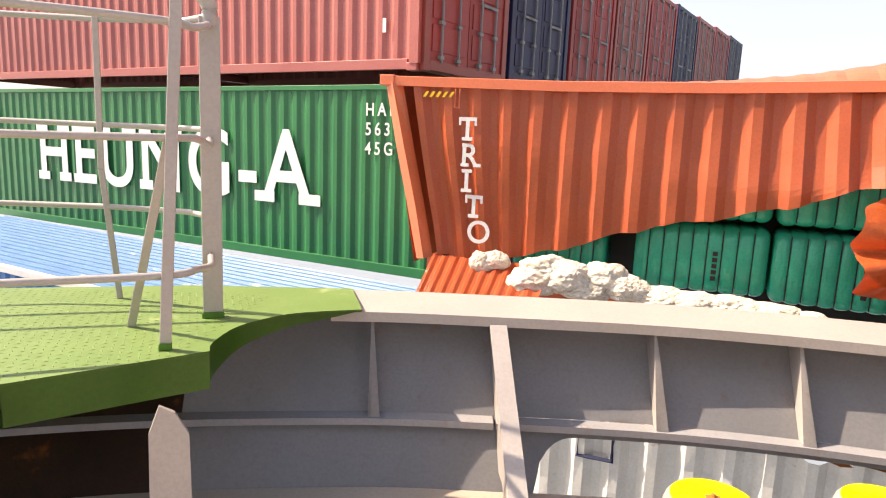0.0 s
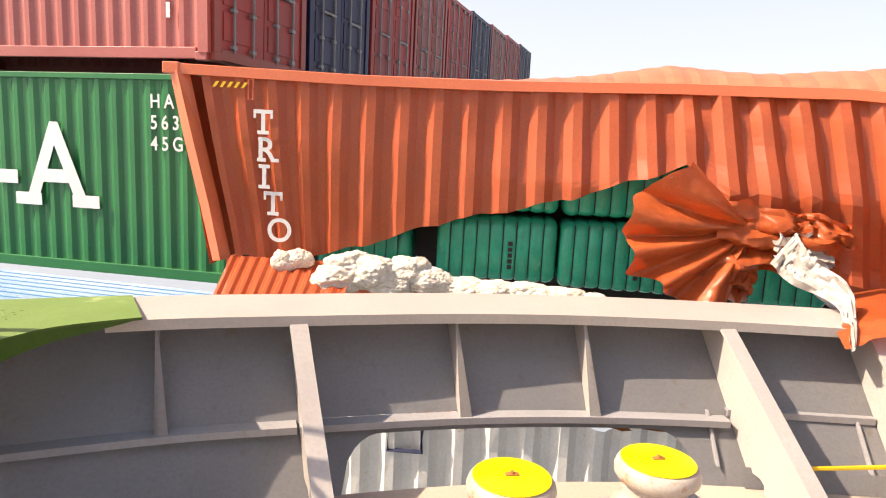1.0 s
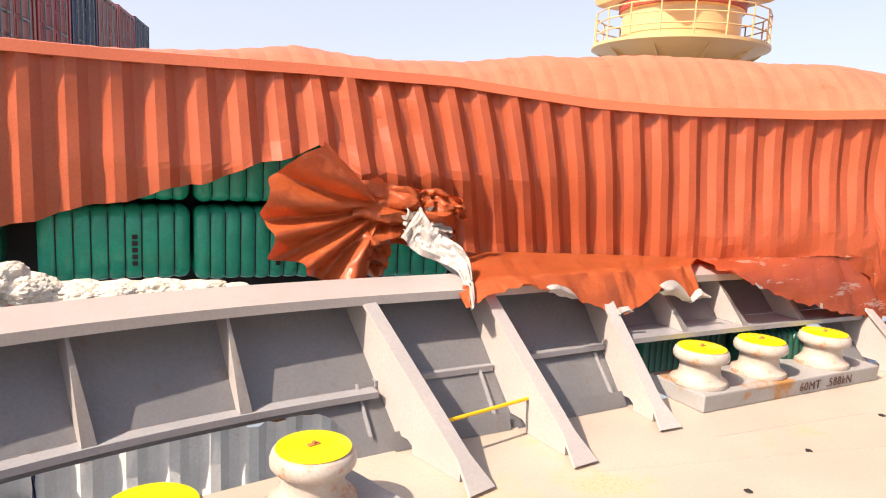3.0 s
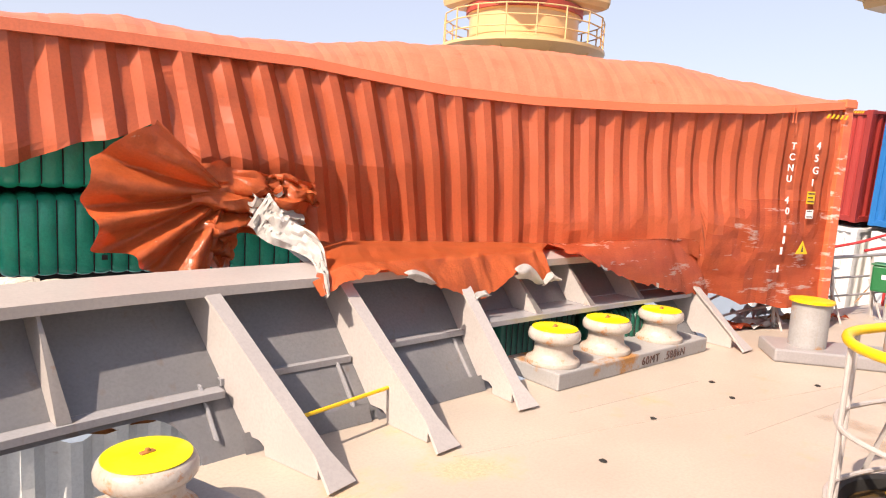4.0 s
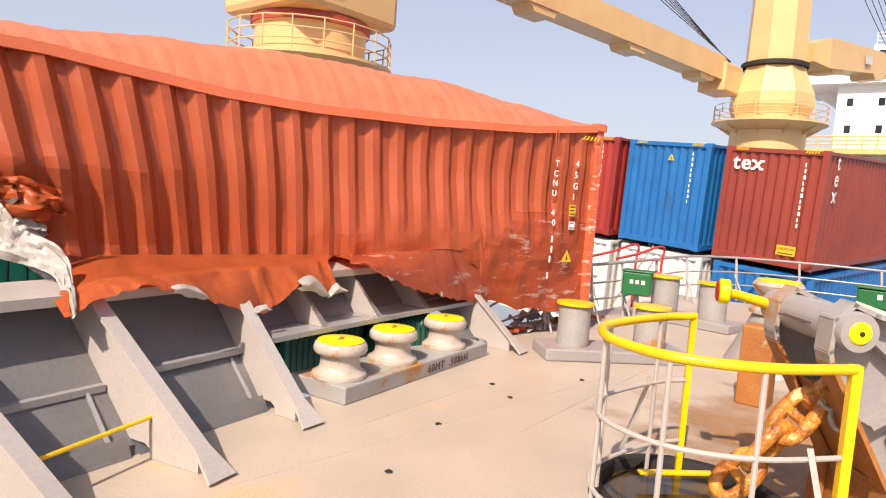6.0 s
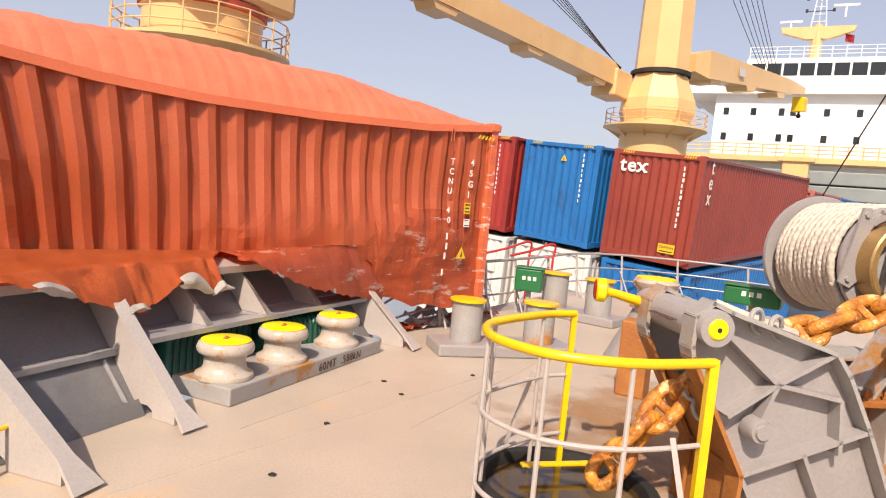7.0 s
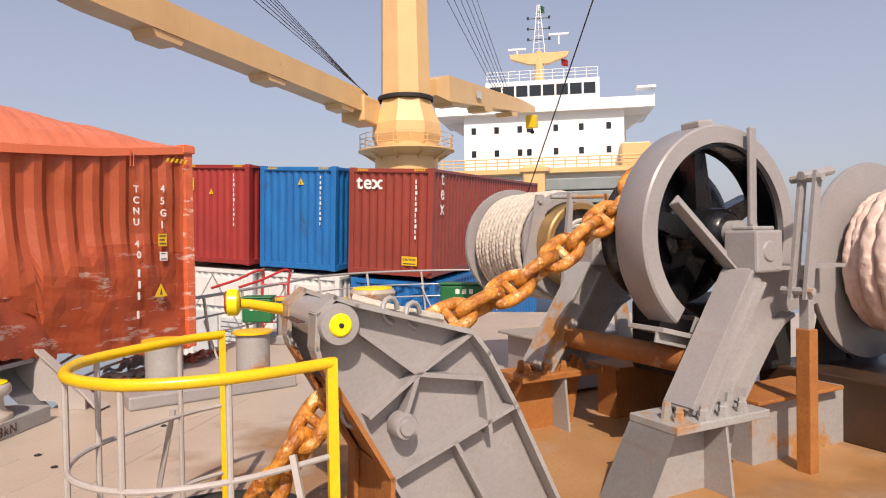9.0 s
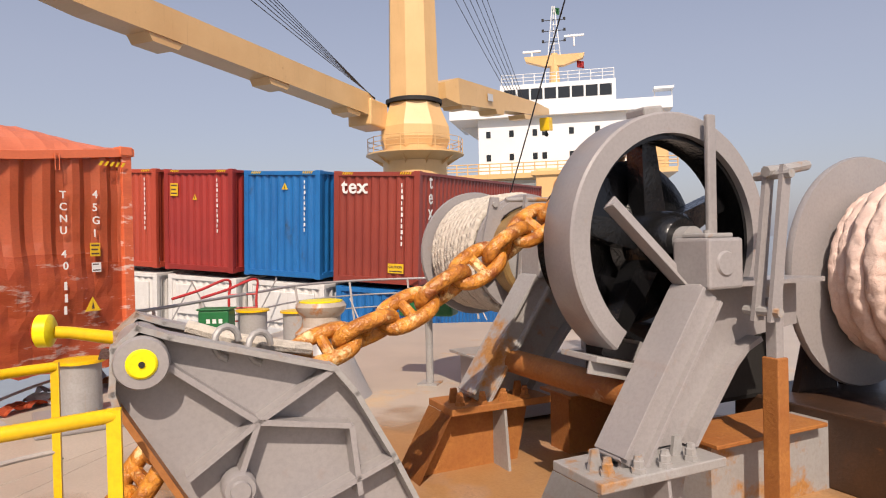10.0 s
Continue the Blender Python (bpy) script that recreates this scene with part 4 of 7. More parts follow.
# buckled roof
CREST = [(0, 0.02), (3.0, 0.03), (4.2, 0.12), (5.2, 0.26), (6.3, 0.22), (7.0, 0.27), (8.0, 0.52), (9.4, 0.68), (10.5, 0.68), (11.8, 0.6), (13.2, 0.38), (14.23, 0.02)]
RW = [(0, 1.5), (4, 1.9), (14.3, 2.2)]


def roof_at(u, v):
    s = WL * u
    z = interp(s, TOP) + 0.01 + interp(s, CREST) * math.sin(math.pi * min(v * 1.15, 1.0)) ** 0.8
    rib = 0.005 * (1 if int(s / 0.12) % 2 else -1)
    z += rib + 0.05 * min(interp(s, CREST) * 4, 1) * noise.noise(Vector((s * 0.9, v * 3.0, 1.0))) * math.sin(math.pi * v)
    return wall_at(s, 0.04 + v * interp(s, RW), z)


bm = bmesh.new()
grid(bm, roof_at, 170, 12)
part("roof", bm, ORANGEROOF, crushed, "faded orange roof sheet buckled upwards")
# far side and end walls
bm = bmesh.new()
grid(bm, lambda u, v: wall_at(WL * u, 0.04 + interp(WL * u, RW), 0.2 + (interp(WL * u, TOP) - 0.2) * v), 40, 2)
part("back_wall", bm, ORANGE, crushed)
bm = bmesh.new()
corrugated(bm, 2.1, 0.4, 3.15, 0.25, 0.04)
bmesh.ops.transform(bm, matrix=Matrix.Translation((11.1, 1.22, 0)) @ pose(0, 0, 0, 0, 0, 46), verts=bm.verts)
part("end_wall", bm, SCRAPED, crushed)
bm = bmesh.new()
a0, a1 = wall_at(0.0, 0.06, 0), wall_at(0.0, 1.4, 0)
grid(bm, lambda u, v: Vector((a0.x + (a1.x - a0.x) * u + 0.35 * (1 - v), a0.y + (a1.y - a0.y) * u, 0.9 + 2.1 * v)), 10, 6)
part("end_wall", bm, ORANGE, crushed)
# corner posts
bm = bmesh.new()
vs = []
for z in (0.98, 1.6, 2.3, 2.98):
    vs.append((sheet(0.06, 0.03, z), z))
tube(bm, [v for v, _ in vs], 0.1, 4)
part("corner_post", bm, ORANGE, crushed)
p, d, n = WALL.at(WL - 0.1)
bm = bmesh.new()
box(bm, -0.07, -0.015, 0.36, 0.07, 0.12, 3.15, 0.01, Matrix.Translation((p.x, p.y, 0)) @ pose(0, 0, 0, 0, 0, math.degrees(math.atan2(d.y, d.x))))
part("corner_post", bm, SCRAPED, crushed)
for s, z in ((0.0, 2.95), (WL - 0.12, 3.14)):
    bm = bmesh.new()
    p, d, n = WALL.at(s)
    box(bm, -0.09, -0.05, 0, 0.09, 0.11, 0.118, 0.012, Matrix.Translation((p.x, p.y, z)) @ pose(0, 0, 0, 0, 0, math.degrees(math.atan2(d.y, d.x))))
    part("corner_casting", bm, ORANGE, crushed)


# lettering on the side
def on_wall(s, z, off=-0.012):
    p, d, n = WALL.at(s + shift(s, z))
    return Matrix.Translation(sheet(s, off, z)) @ pose(0, 0, 0, 0, 0, math.degrees(math.atan2(d.y, d.x)))


for k, ch in enumerate("TRITO"):
    z = 2.37 - 0.285 * k
    lettering("letter", ch, 0.36, WHITELETTER, crushed, on_wall(0.98 - 0.16, z, -0.05), squeeze=0.95, bold=0.012, serif=True)
for k, ch in enumerate("45G1"):
    lettering("letter", ch, 0.14, WHITELETTER, crushed, on_wall(13.64, 2.56 - 0.165 * k, -0.03))
for k, ch in enumerate("TCNU 40"):
    if ch != " ":
        lettering("letter", ch, 0.13, WHITELETTER, crushed, on_wall(13.24, 2.54 - 0.145 * k, -0.03))
for k in range(4):
    bm = bmesh.new()
    box(bm, 0, -0.004, 0, 0.035, 0, 0.1)
    o = part("marking", bm, WHITELETTER, crushed)
    o.matrix_local = on_wall(13.24, 1.42 - 0.15 * k - (0.1 if k > 2 else 0), -0.03)
sticker(crushed, on_wall(13.6, 1.82, -0.04), 0.13, 0.17)
sticker(crushed, on_wall(13.62, 1.62, -0.04), 0.12, 0.12, WHITELETTER, 2)
triangle_sign(crushed, on_wall(13.5, 1.13, -0.05), 0.2)
for s0, z0 in ((0.42, 2.93), (13.72, 3.08)):
    bm = bmesh.new()
    for k in range(5):
        prism(bm, [(0, 0), (0.035, 0), (0.075, 0.06), (0.04, 0.06)], Matrix.Translation((0.075 * k, 0, 0)), 0.004)
    o = part("height_mark", bm, SIGNYELLOW, crushed)
    o.matrix_local = on_wall(s0, z0 - 0.1, -0.05) @ pose(0, 0, 0, 90, 0, 0)
for s0, z0 in ((0.8, 2.72), (13.18, 2.88)):
    bm = bmesh.new()
    tube(bm, [(0, -0.01, 0), (0, -0.01, 0.2), (0.05, -0.01, 0.2), (0.05, -0.01, 0)], 0.008, 5, closed=True)
    o = part("marker_frame", bm, ORANGE, crushed)
    o.matrix_local = on_wall(s0, z0, -0.04)

# fan of torn sheet folded back over the opening
FAN = [(5.33, 2.32), (4.98, 2.12), (4.76, 1.82), (4.77, 1.52), (4.86, 1.27), (5.12, 1.1), (5.44, 0.99), (5.78, 0.98)]


def fan_at(u, v):
    k = u * (len(FAN) - 1)
    i = min(int(k), len(FAN) - 2)
    a, b = FAN[i], FAN[i + 1]
    f = k - i
    rs, rz = a[0] + (b[0] - a[0]) * f, a[1] + (b[1] - a[1]) * f
    rag = v * (1 + 0.1 * noise.noise(Vector((u * 11, 0, 7))) * v)
    s, z = 5.98 + (rs - 5.98) * rag, 1.70 + (rz - 1.70) * rag
    fold = 0.095 * math.cos(2 * math.pi * (u * 5.0 + 0.3 * noise.noise(Vector((u * 3, v * 1.2, 5))))) * v ** 0.7 + 0.04 * noise.noise(Vector((u * 12, v * 3, 2))) * v + 0.012 * noise.noise(Vector((u * 30, v * 12, 6)))
    curl = 0.14 * max(0.0, v - 0.8) / 0.2 * (0.3 + u)
    return wall_at(s + 0.03 * math.sin(u * 30) * v, -0.36 - 0.25 * math.sin(math.pi * 0.62 * v) + fold - curl * 0.4, z + 0.03 * math.sin(u * 30) * v)


bm = bmesh.new()
grid(bm, fan_at, 130, 24)
part("torn_fan", thick(bm, 0.006), ORANGETORN, crushed, "torn sheet crumpled into a fan of folds", True)


def crumple(name, corners, mat, nu, nv, amp, base, seed, label):
    """A crumpled sheet between four wall places (along, height)."""
    bm = bmesh.new()

    def at(u, v):
        a = [corners[0][q] + (corners[1][q] - corners[0][q]) * u for q in (0, 1)]
        b = [corners[3][q] + (corners[2][q] - corners[3][q]) * u for q in (0, 1)]
        s, z = a[0] + (b[0] - a[0]) * v, a[1] + (b[1] - a[1]) * v
        n1 = abs(noise.noise(Vector((u * 3 + seed, v * 3, seed)))) * 1.5 - 0.3 + 0.3 * abs(noise.noise(Vector((u * 8, v * 8 + seed, 2))))
        return wall_at(s + 0.06 * noise.noise(Vector((u * 5, v * 5, seed + 7))), base - amp * n1, z + 0.06 * noise.noise(Vector((u * 6, v * 6, seed + 3))))
    grid(bm, at, nu, nv)
    return part(name, thick(bm, 0.006), mat, crushed, label, True)


crumple("crumpled_sheet", [(5.6, 2.0), (6.85, 1.84), (6.75, 1.4), (5.65, 1.25)], ORANGETORN, 44, 30, 0.24, -0.42, 1.0, "crumpled torn orange sheet")
crumple("crumpled_sheet", [(5.5, 1.35), (6.1, 1.45), (6.0, 1.0), (5.4, 1.05)], ORANGETORN, 20, 16, 0.2, -0.42, 4.0, "crumpled torn orange sheet")
crumple("bare_sheet", [(6.1, 1.66), (6.5, 1.74), (6.75, 1.42), (6.25, 1.4)], BARESTEEL, 18, 14, 0.16, -0.46, 6.0, "bare silvery torn steel")
crumple("bare_sheet", [(6.15, 1.5), (6.66, 1.42), (7.02, 0.8), (6.84, 0.98)], BARESTEEL, 20, 18, 0.12, -0.55, 8.0, "bare silvery torn steel strip")
crumple("crumpled_sheet", [(6.3, 1.9), (6.8, 1.82), (6.85, 1.6), (6.4, 1.62)], ORANGETORN, 18, 14, 0.2, -0.45, 11.0, "crumpled torn orange sheet")


# flaps hanging over the rail
inboard = Vector((0.3, 0.95, 0))      # outboard normal of the rail here


def hang(name, top, low, mat, seed, label, nu=130, nv=26, folds=6, ragged=True, roll=0.0):
    """A sheet from the wall's lower edge over the rail; top: (along wall, height); low: (x, y, z) of its lower edge."""
    bm = bmesh.new()

    def pick(tab, u):
        k = u * (len(tab) - 1)
        i = min(int(k), len(tab) - 2)
        return Vector(tab[i]).lerp(Vector(tab[i + 1]), k - i)

    def at(u, v):
        t0 = pick([wall_at(s, -0.02, z) for s, z in top], u)
        t1 = pick(low, u)
        t0.z = max(t0.z, 1.2)
        t1 = t1 + inboard * -0.1
        over = Vector((t1.x, t1.y, max(1.19, t1.z + 0.03))) + inboard * 0.2
        t1 = t1 + inboard * (-0.9 * roll) + Vector((0, 0, 0.25 * roll))
        p = t0.lerp(over, v / 0.6) if v < 0.6 else over.lerp(t1, (v - 0.6) / 0.4)
        k = u * folds + 0.8 * noise.noise(Vector((u * 4, v * 1.5, seed)))
        crease = abs((k % 1.0) * 2 - 1)
        crinkle = abs(noise.noise(Vector((u * 24, v * 9 + seed, 1)))) + 0.5 * abs(noise.noise(Vector((u * 50, v * 16, seed))))
        w = 0.035 * crease * min(1, v * 2) + 0.008 * crinkle + 0.06 * abs(noise.noise(Vector((u * 6 + seed, v * 2, seed)))) + roll * math.sin(math.pi * v)
        taper = min(1.0, u * 9) if ragged else 1.0
        q = Vector((-0.3, -0.95, 0)) * w * min(1, v * 3) * taper
        up = 0.02 * crease * math.sin(math.pi * min(1, v * 1.4)) + 0.006 * crinkle + 0.4 * roll * math.sin(math.pi * v) * min(1.0, u * 4)
        jag = (0.045 * noise.noise(Vector((u * 22, seed, 0))) + 0.02 * noise.noise(Vector((u * 60, seed, 4)))) * max(0, v - 0.7) / 0.3
        drop = Vector((0, 0, 0.1 * (1 - taper)))
        return p + q + Vector((0, 0, jag + up * taper)) - drop
    grid(bm, at, nu, nv)
    for i, f in enumerate(bm.faces):
        c = f.calc_center_median()
        row = (i % nv) / nv
        if noise.noise(Vector((c.x * 3.5, c.y * 3.5, seed))) > (0.3 if row > 0.93 else 0.75 if row > 0.7 else 2.0):
            f.material_index = 1
    ob = part(name, thick(bm, 0.006), mat, crushed, label, True)
    ob.data.materials.append(BARESTEEL)
    return ob


hang("hanging_flap", [(6.95, 1.16), (7.9, 1.07), (8.9, 1.02), (9.8, 1.1)], [(4.1, 4.12, 1.08), (4.42, 4.05, 1.11), (4.74, 3.99, 1.15), (5.17, 3.9, 1.02), (5.5, 3.83, 0.9), (5.81, 3.76, 0.77), (6.02, 3.71, 0.84), (6.31, 3.63, 1.03), (6.66, 3.54, 0.90), (6.88, 3.49, 0.92)], ORANGETORN, 2.0, "torn orange sheet hanging over the rail")
hang("hanging_flap", [(9.75, 1.16), (10.6, 1.12), (11.3, 1.1), (12.0, 1.12)], [(6.95, 3.46, 1.17), (7.6, 3.3, 0.91), (8.26, 3.11, 0.72), (8.95, 2.93, 0.58), (9.58, 2.75, 0.48), (9.86, 2.66, 0.78)], SCRAPED, 5.0, "scraped orange sheet hanging over the rail", folds=2, ragged=False, roll=0.26)
for k, (a, b, h) in enumerate((((6.25, 3.60, 1.0), (6.62, 3.49, 0.88), 0.17), ((4.85, 3.9, 1.09), (5.2, 3.84, 0.99), 0.1), ((6.68, 3.5, 0.86), (6.9, 3.44, 0.9), 0.12), ((5.7, 3.72, 0.8), (5.9, 3.68, 0.82), 0.08))):
    bm = bmesh.new()
    a, b = Vector(a), Vector(b)
    grid(bm, lambda u, v: a.lerp(b, u) + Vector((-0.03 - 0.03 * noise.noise(Vector((u * 2, v * 2, k))), -0.1 - 0.05 * math.sin(math.pi * v) - 0.03 * noise.noise(Vector((u * 2.5, v * 2, k + 4))), h * v * (0.4 + 0.6 * math.sin(math.pi * u)) + 0.02 * noise.noise(Vector((u * 3, v * 2, k + 9))))), 12, 8)
    part("bare_edge", thick(bm, 0.006), BARESTEEL, crushed, "bare bright edge of the torn sheet", True)
# long bare strip curling down over the rail
bm = bmesh.new()
STRIP = curve_points([wall_at(6.2, -0.62, 1.58), wall_at(6.3, -0.85, 1.42), Vector((4.42, 4.5, 1.27)), Vector((4.12, 4.0, 0.98))], 10)


def strip_at(u, v):
    k = u * (len(STRIP) - 1)
    i = min(int(k), len(STRIP) - 2)
    p = STRIP[i].lerp(STRIP[i + 1], k - i)
    w = 0.3 * (1 - u) ** 0.7 + 0.05
    f = 0.2 * abs(noise.noise(Vector((u * 5, v * 2.5, 3)))) + 0.08 * abs(noise.noise(Vector((u * 15, v * 7, 8))))
    return p + Vector((0.45, -0.2, 0.8)).normalized() * (v - 0.5) * w + Vector((-0.5, -0.8, 0.2)) * f


grid(bm, strip_at, 50, 10)
part("bare_strip", thick(bm, 0.006), BARESTEEL, crushed, "bare silvery torn strip curling over the rail", True)
# black sheet added behind the bales in place of the interior's shade
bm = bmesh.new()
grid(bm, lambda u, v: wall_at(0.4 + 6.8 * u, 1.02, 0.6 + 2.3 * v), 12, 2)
part("inner_lining", bm, BLACKSHADE, crushed, "black sheet added inside to stand in for shade")

# wrapped bales inside
def bale(s0, s1, z0, z1, depth, mat, label, ribs=9, marks=False):
    ob = thing("bale", Matrix(), label, "bale", "bales in the torn container")
    bm = bmesh.new()
    n = ribs * 6
    w = 0.75
    rings = []
    for i in range(n + 1):
        u = i / n
        bulge = abs(math.sin(math.pi * u * ribs)) ** 0.55
        endr = min(1.0, min(u, 1 - u) * 14) ** 0.5
        k = (0.955 + 0.045 * bulge) * (0.9 + 0.1 * endr)
        ring = []
        for q in range(20):
            a = 2 * math.pi * q / 20
            cx, cz = math.cos(a), math.sin(a)
            cx, cz = abs(cx) ** 0.35 * (1 if cx > 0 else -1), abs(cz) ** 0.35 * (1 if cz > 0 else -1)
            p = wall_at(s0 + (s1 - s0) * u, depth + w / 2 + cx * w / 2 * k, (z0 + z1) / 2 + cz * (z1 - z0) / 2 * k)
            ring.append(bm.verts.new(p + Vector((0, 0, 0.01 * noise.noise(p * 5)))))
        rings.append(ring)
    for a, b in zip(rings, rings[1:]):
        for q in range(20):
            bm.faces.new((a[q], a[(q + 1) % 20], b[(q + 1) % 20], b[q]))
    bm.faces.new(rings[0][::-1])
    bm.faces.new(rings[-1])
    part("wrap", bm, mat, ob, smooth=True)
    for r in range(1, ribs):
        s = s0 + (s1 - s0) * r / ribs
        bm = bmesh.new()
        tube(bm, [wall_at(s, depth + 0.012, z0 + 0.05 + (z1 - z0 - 0.1) * q / 6) for q in range(7)], 0.006, 4)
        part("strap", bm, BLACKSHADE, ob)
    if marks:
        for q in range(5):
            bm = bmesh.new()
            box(bm, -0.025, -0.004, 0, 0.025, 0, 0.045)
            o = part("marking", bm, BLACKSHADE, ob)
            p, d, nn_ = WALL.at(s0 + (s1 - s0) * 0.62)
            o.matrix_local = Matrix.Translation(wall_at(s0 + (s1 - s0) * 0.62, depth - 0.012, z0 + 0.16 + 0.065 * q)) @ pose(0, 0, 0, 0, 0, math.degrees(math.atan2(d.y, d.x)))
    return ob


GB = "green plastic-wrapped cotton bale with tight straps"
bale(2.86, 4.16, 0.88, 1.62, 0.22, BALE, GB, 9, True)
bale(4.2, 5.5, 0.86, 1.62, 0.2, BALE, GB, 9, True)
bale(5.55, 6.9, 0.84, 1.55, 0.22, BALE, GB, 9)
bale(1.5, 2.55, 0.9, 1.42, 0.3, BALE, GB, 8)
bale(3.1, 4.15, 1.66, 2.4, 0.22, BALE, GB, 7)
bale(4.2, 5.5, 1.66, 2.4, 0.2, BALE, GB, 8)


def cotton(pts, r, seed, label):
    """Loose cotton spilling out in tufts."""
    ob = thing("cotton_heap", Matrix(), label, "cotton")
    for k, (s, off, z, q, fl) in enumerate(pts):
        bm = bmesh.new()
        bmesh.ops.create_icosphere(bm, subdivisions=5, radius=1.0)
        for v in bm.verts:
            d = v.co.copy()
            h = 1 + 0.22 * noise.noise(d * 1.5 + Vector((seed + k * 3, 0, 0))) + 0.1 * noise.noise(d * 4.5 + Vector((0, seed, k))) + 0.035 * noise.noise(Vector((d.x * 14, d.y * 14, d.z * 4))) + 0.035 * noise.noise(Vector((d.x * 34, d.y * 34, d.z * 7)))
            v.co = Vector((d.x * q * 1.35 * h, d.y * q * 0.9 * h, d.z * q * fl * h))
        p, dd, n = WALL.at(s)
        bmesh.ops.transform(bm, matrix=Matrix.Translation(wall_at(s, off, z)) @ pose(0, 0, 0, 0, 0, math.degrees(math.atan2(dd.y, dd.x))), verts=bm.verts)
        part("tuft", bm, COTTON, ob)
    return ob


cotton([(2.0, -0.25, 1.02, 0.24, 0.75), (2.25, -0.3, 1.0, 0.22, 0.8), (1.85, -0.3, 0.9, 0.2, 0.8), (2.62, -0.25, 1.02, 0.2, 0.85), (2.85, -0.3, 0.95, 0.17, 0.8), (2.45, -0.3, 0.9, 0.2, 0.7)], 1, 3.0, "grey-white raw cotton spilling from a burst bale")
cotton([(3.2, -0.25, 0.88, 0.22, 0.55), (3.5, -0.28, 0.88, 0.24, 0.5), (3.85, -0.28, 0.88, 0.24, 0.5), (4.2, -0.28, 0.87, 0.22, 0.5), (4.5, -0.28, 0.85, 0.18, 0.5)], 1, 8.0, "loose white cotton lying along the rail")
cotton([(1.25, -0.12, 1.02, 0.11, 1.2), (1.4, -0.1, 1.06, 0.12, 0.9)], 1, 12.0, "tuft of cotton caught in the torn sheet")

# crushed white container low outside the mooring opening
low = thing("white_container", pose(-0.7, 5.75, 0, 0, 0, -14), "crushed white corrugated container seen through the opening", "container")
bm = bmesh.new()
corrugated(bm, 5.2, -2.6, 0.0, 0.3, 0.06, shape=lambda x, o, z: Vector((x, o + 0.06 * noise.noise(Vector((x, z * 2, 0))), z + 0.12 * noise.noise(Vector((x * 2.2, 0, 4))) * (z > -0.2))), rows=8)
part("side_wall", bm, WHITEBOX, low)
bm = bmesh.new()
tube(bm, [(1.55, -0.02, -0.12), (1.85, -0.02, -0.12), (1.85, -0.02, -0.35), (1.55, -0.02, -0.35)], 0.025, 4, closed=True)
part("emblem", bm, NAVYBOX, low)
bm = bmesh.new()
grid(bm, lambda u, v: Vector((0.1 + 5.2 * u, 0.02 + 0.4 * v, 0.0 + 0.07 * noise.noise(Vector((u * 20, v * 3, 1))) + 0.05 * math.sin(v * 3))), 70, 8)
part("bent_edge", thick(bm, 0.01), RUST, low, "bent rusty upper edge")
lg = thing("timber_dunnage", Matrix(), "splintered weathered timber jammed outside the bulwark", "timber")
for k in range(4):
    bm = bmesh.new()
    tube(bm, [(1.6 + 0.6 * q, 5.15 + 0.08 * k - 0.08 * q, 0.13 + 0.05 * k + 0.02 * math.sin(q * 2 + k)) for q in range(5)], 0.045, 6)
    part("plank", bm, ROPEGREY, lg)
# bales behind the after opening, the shade there put into their wrap colour
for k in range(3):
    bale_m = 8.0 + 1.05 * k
    bale(bale_m, bale_m + 1.0, -0.3, 0.5, -0.3 - 0.15 * k, SHADEBALE, "green wrapped bale pressed behind the mooring opening, darkened for shade", 14)


# ---- cranes, bridge and mast ----
def railing(bm_list, pts, h, rails, r=0.02, posts=True):
    for k in range(rails):
        tube(bm_list, [(p[0], p[1], p[2] + h * (k + 1) / rails) for p in pts], r, 6)
    if posts:
        for p in pts:
            tube(bm_list, [p, (p[0], p[1], p[2] + h)], r * 1.1, 6)


def circle(cx, cy, z, r, n, a0=0, a1=360):
    return [(cx + r * math.cos(radians(a0 + (a1 - a0) * k / n)), cy + r * math.sin(radians(a0 + (a1 - a0) * k / n)), z) for k in range(n + 1)]


def crane(x, y, z, s, heading, upper, label):
    """Pedestal, slewing ring with gallery, tower house. s: radius of the pedestal."""
    ob = thing("deck_crane", pose(x, y, z, 0, 0, heading), label, "crane")
    bm = bmesh.new()
    lathe(bm, [(s * 1.0, -8), (s * 1.0, -0.4), (s * 1.45, 0.0), (s * 1.52, 0.06), (s * 1.52, 0.16), (s * 1.0, 0.16), (s * 1.0, 0.6)], n=40)
    part("pedestal", bm, CRANE, ob, smooth=True)
    bm = bmesh.new()
    railing(bm, circle(0, 0, 0.16, s * 1.48, 18), 1.05, 3, 0.025)
    part("gallery_rail", bm, CRANE, ob)
    for k in range(10):
        bm = bmesh.new()
        a = 36 * k
        prism(bm, [(s * 0.98, -0.7), (s * 1.4, -0.06), (s * 0.98, -0.06)], pose(0, 0, 0, 0, 0, a) @ pose(0, 0.02, 0, 90, 0, 0), 0.04)
        part("bracket", bm, CRANE, ob)
    return ob


CR1 = (21.9, 12.7, 6.12)
c1 = crane(*CR1, 1.95, AFT, 0, "cream-yellow deck crane pedestal with gallery and house")
bm = bmesh.new()
lathe(bm, [(1.97, 0.5), (1.97, 1.25), (2.05, 1.3), (2.05, 1.42), (1.9, 1.42)], n=40)
part("slew_column", bm, CRANE, c1, smooth=True)
bm = bmesh.new()
lathe(bm, [(2.03, 1.3), (2.1, 1.32), (2.1, 1.6), (2.03, 1.62)], n=40)
part("red_band", bm, CRANERED, c1, "red painted slewing ring band", smooth=True)
bm = bmesh.new()
box(bm, -2.3, -2.1, 1.62, 2.3, 2.1, 4.8, 0.25)
part("house", bm, CRANE, c1)
bm = bmesh.new()
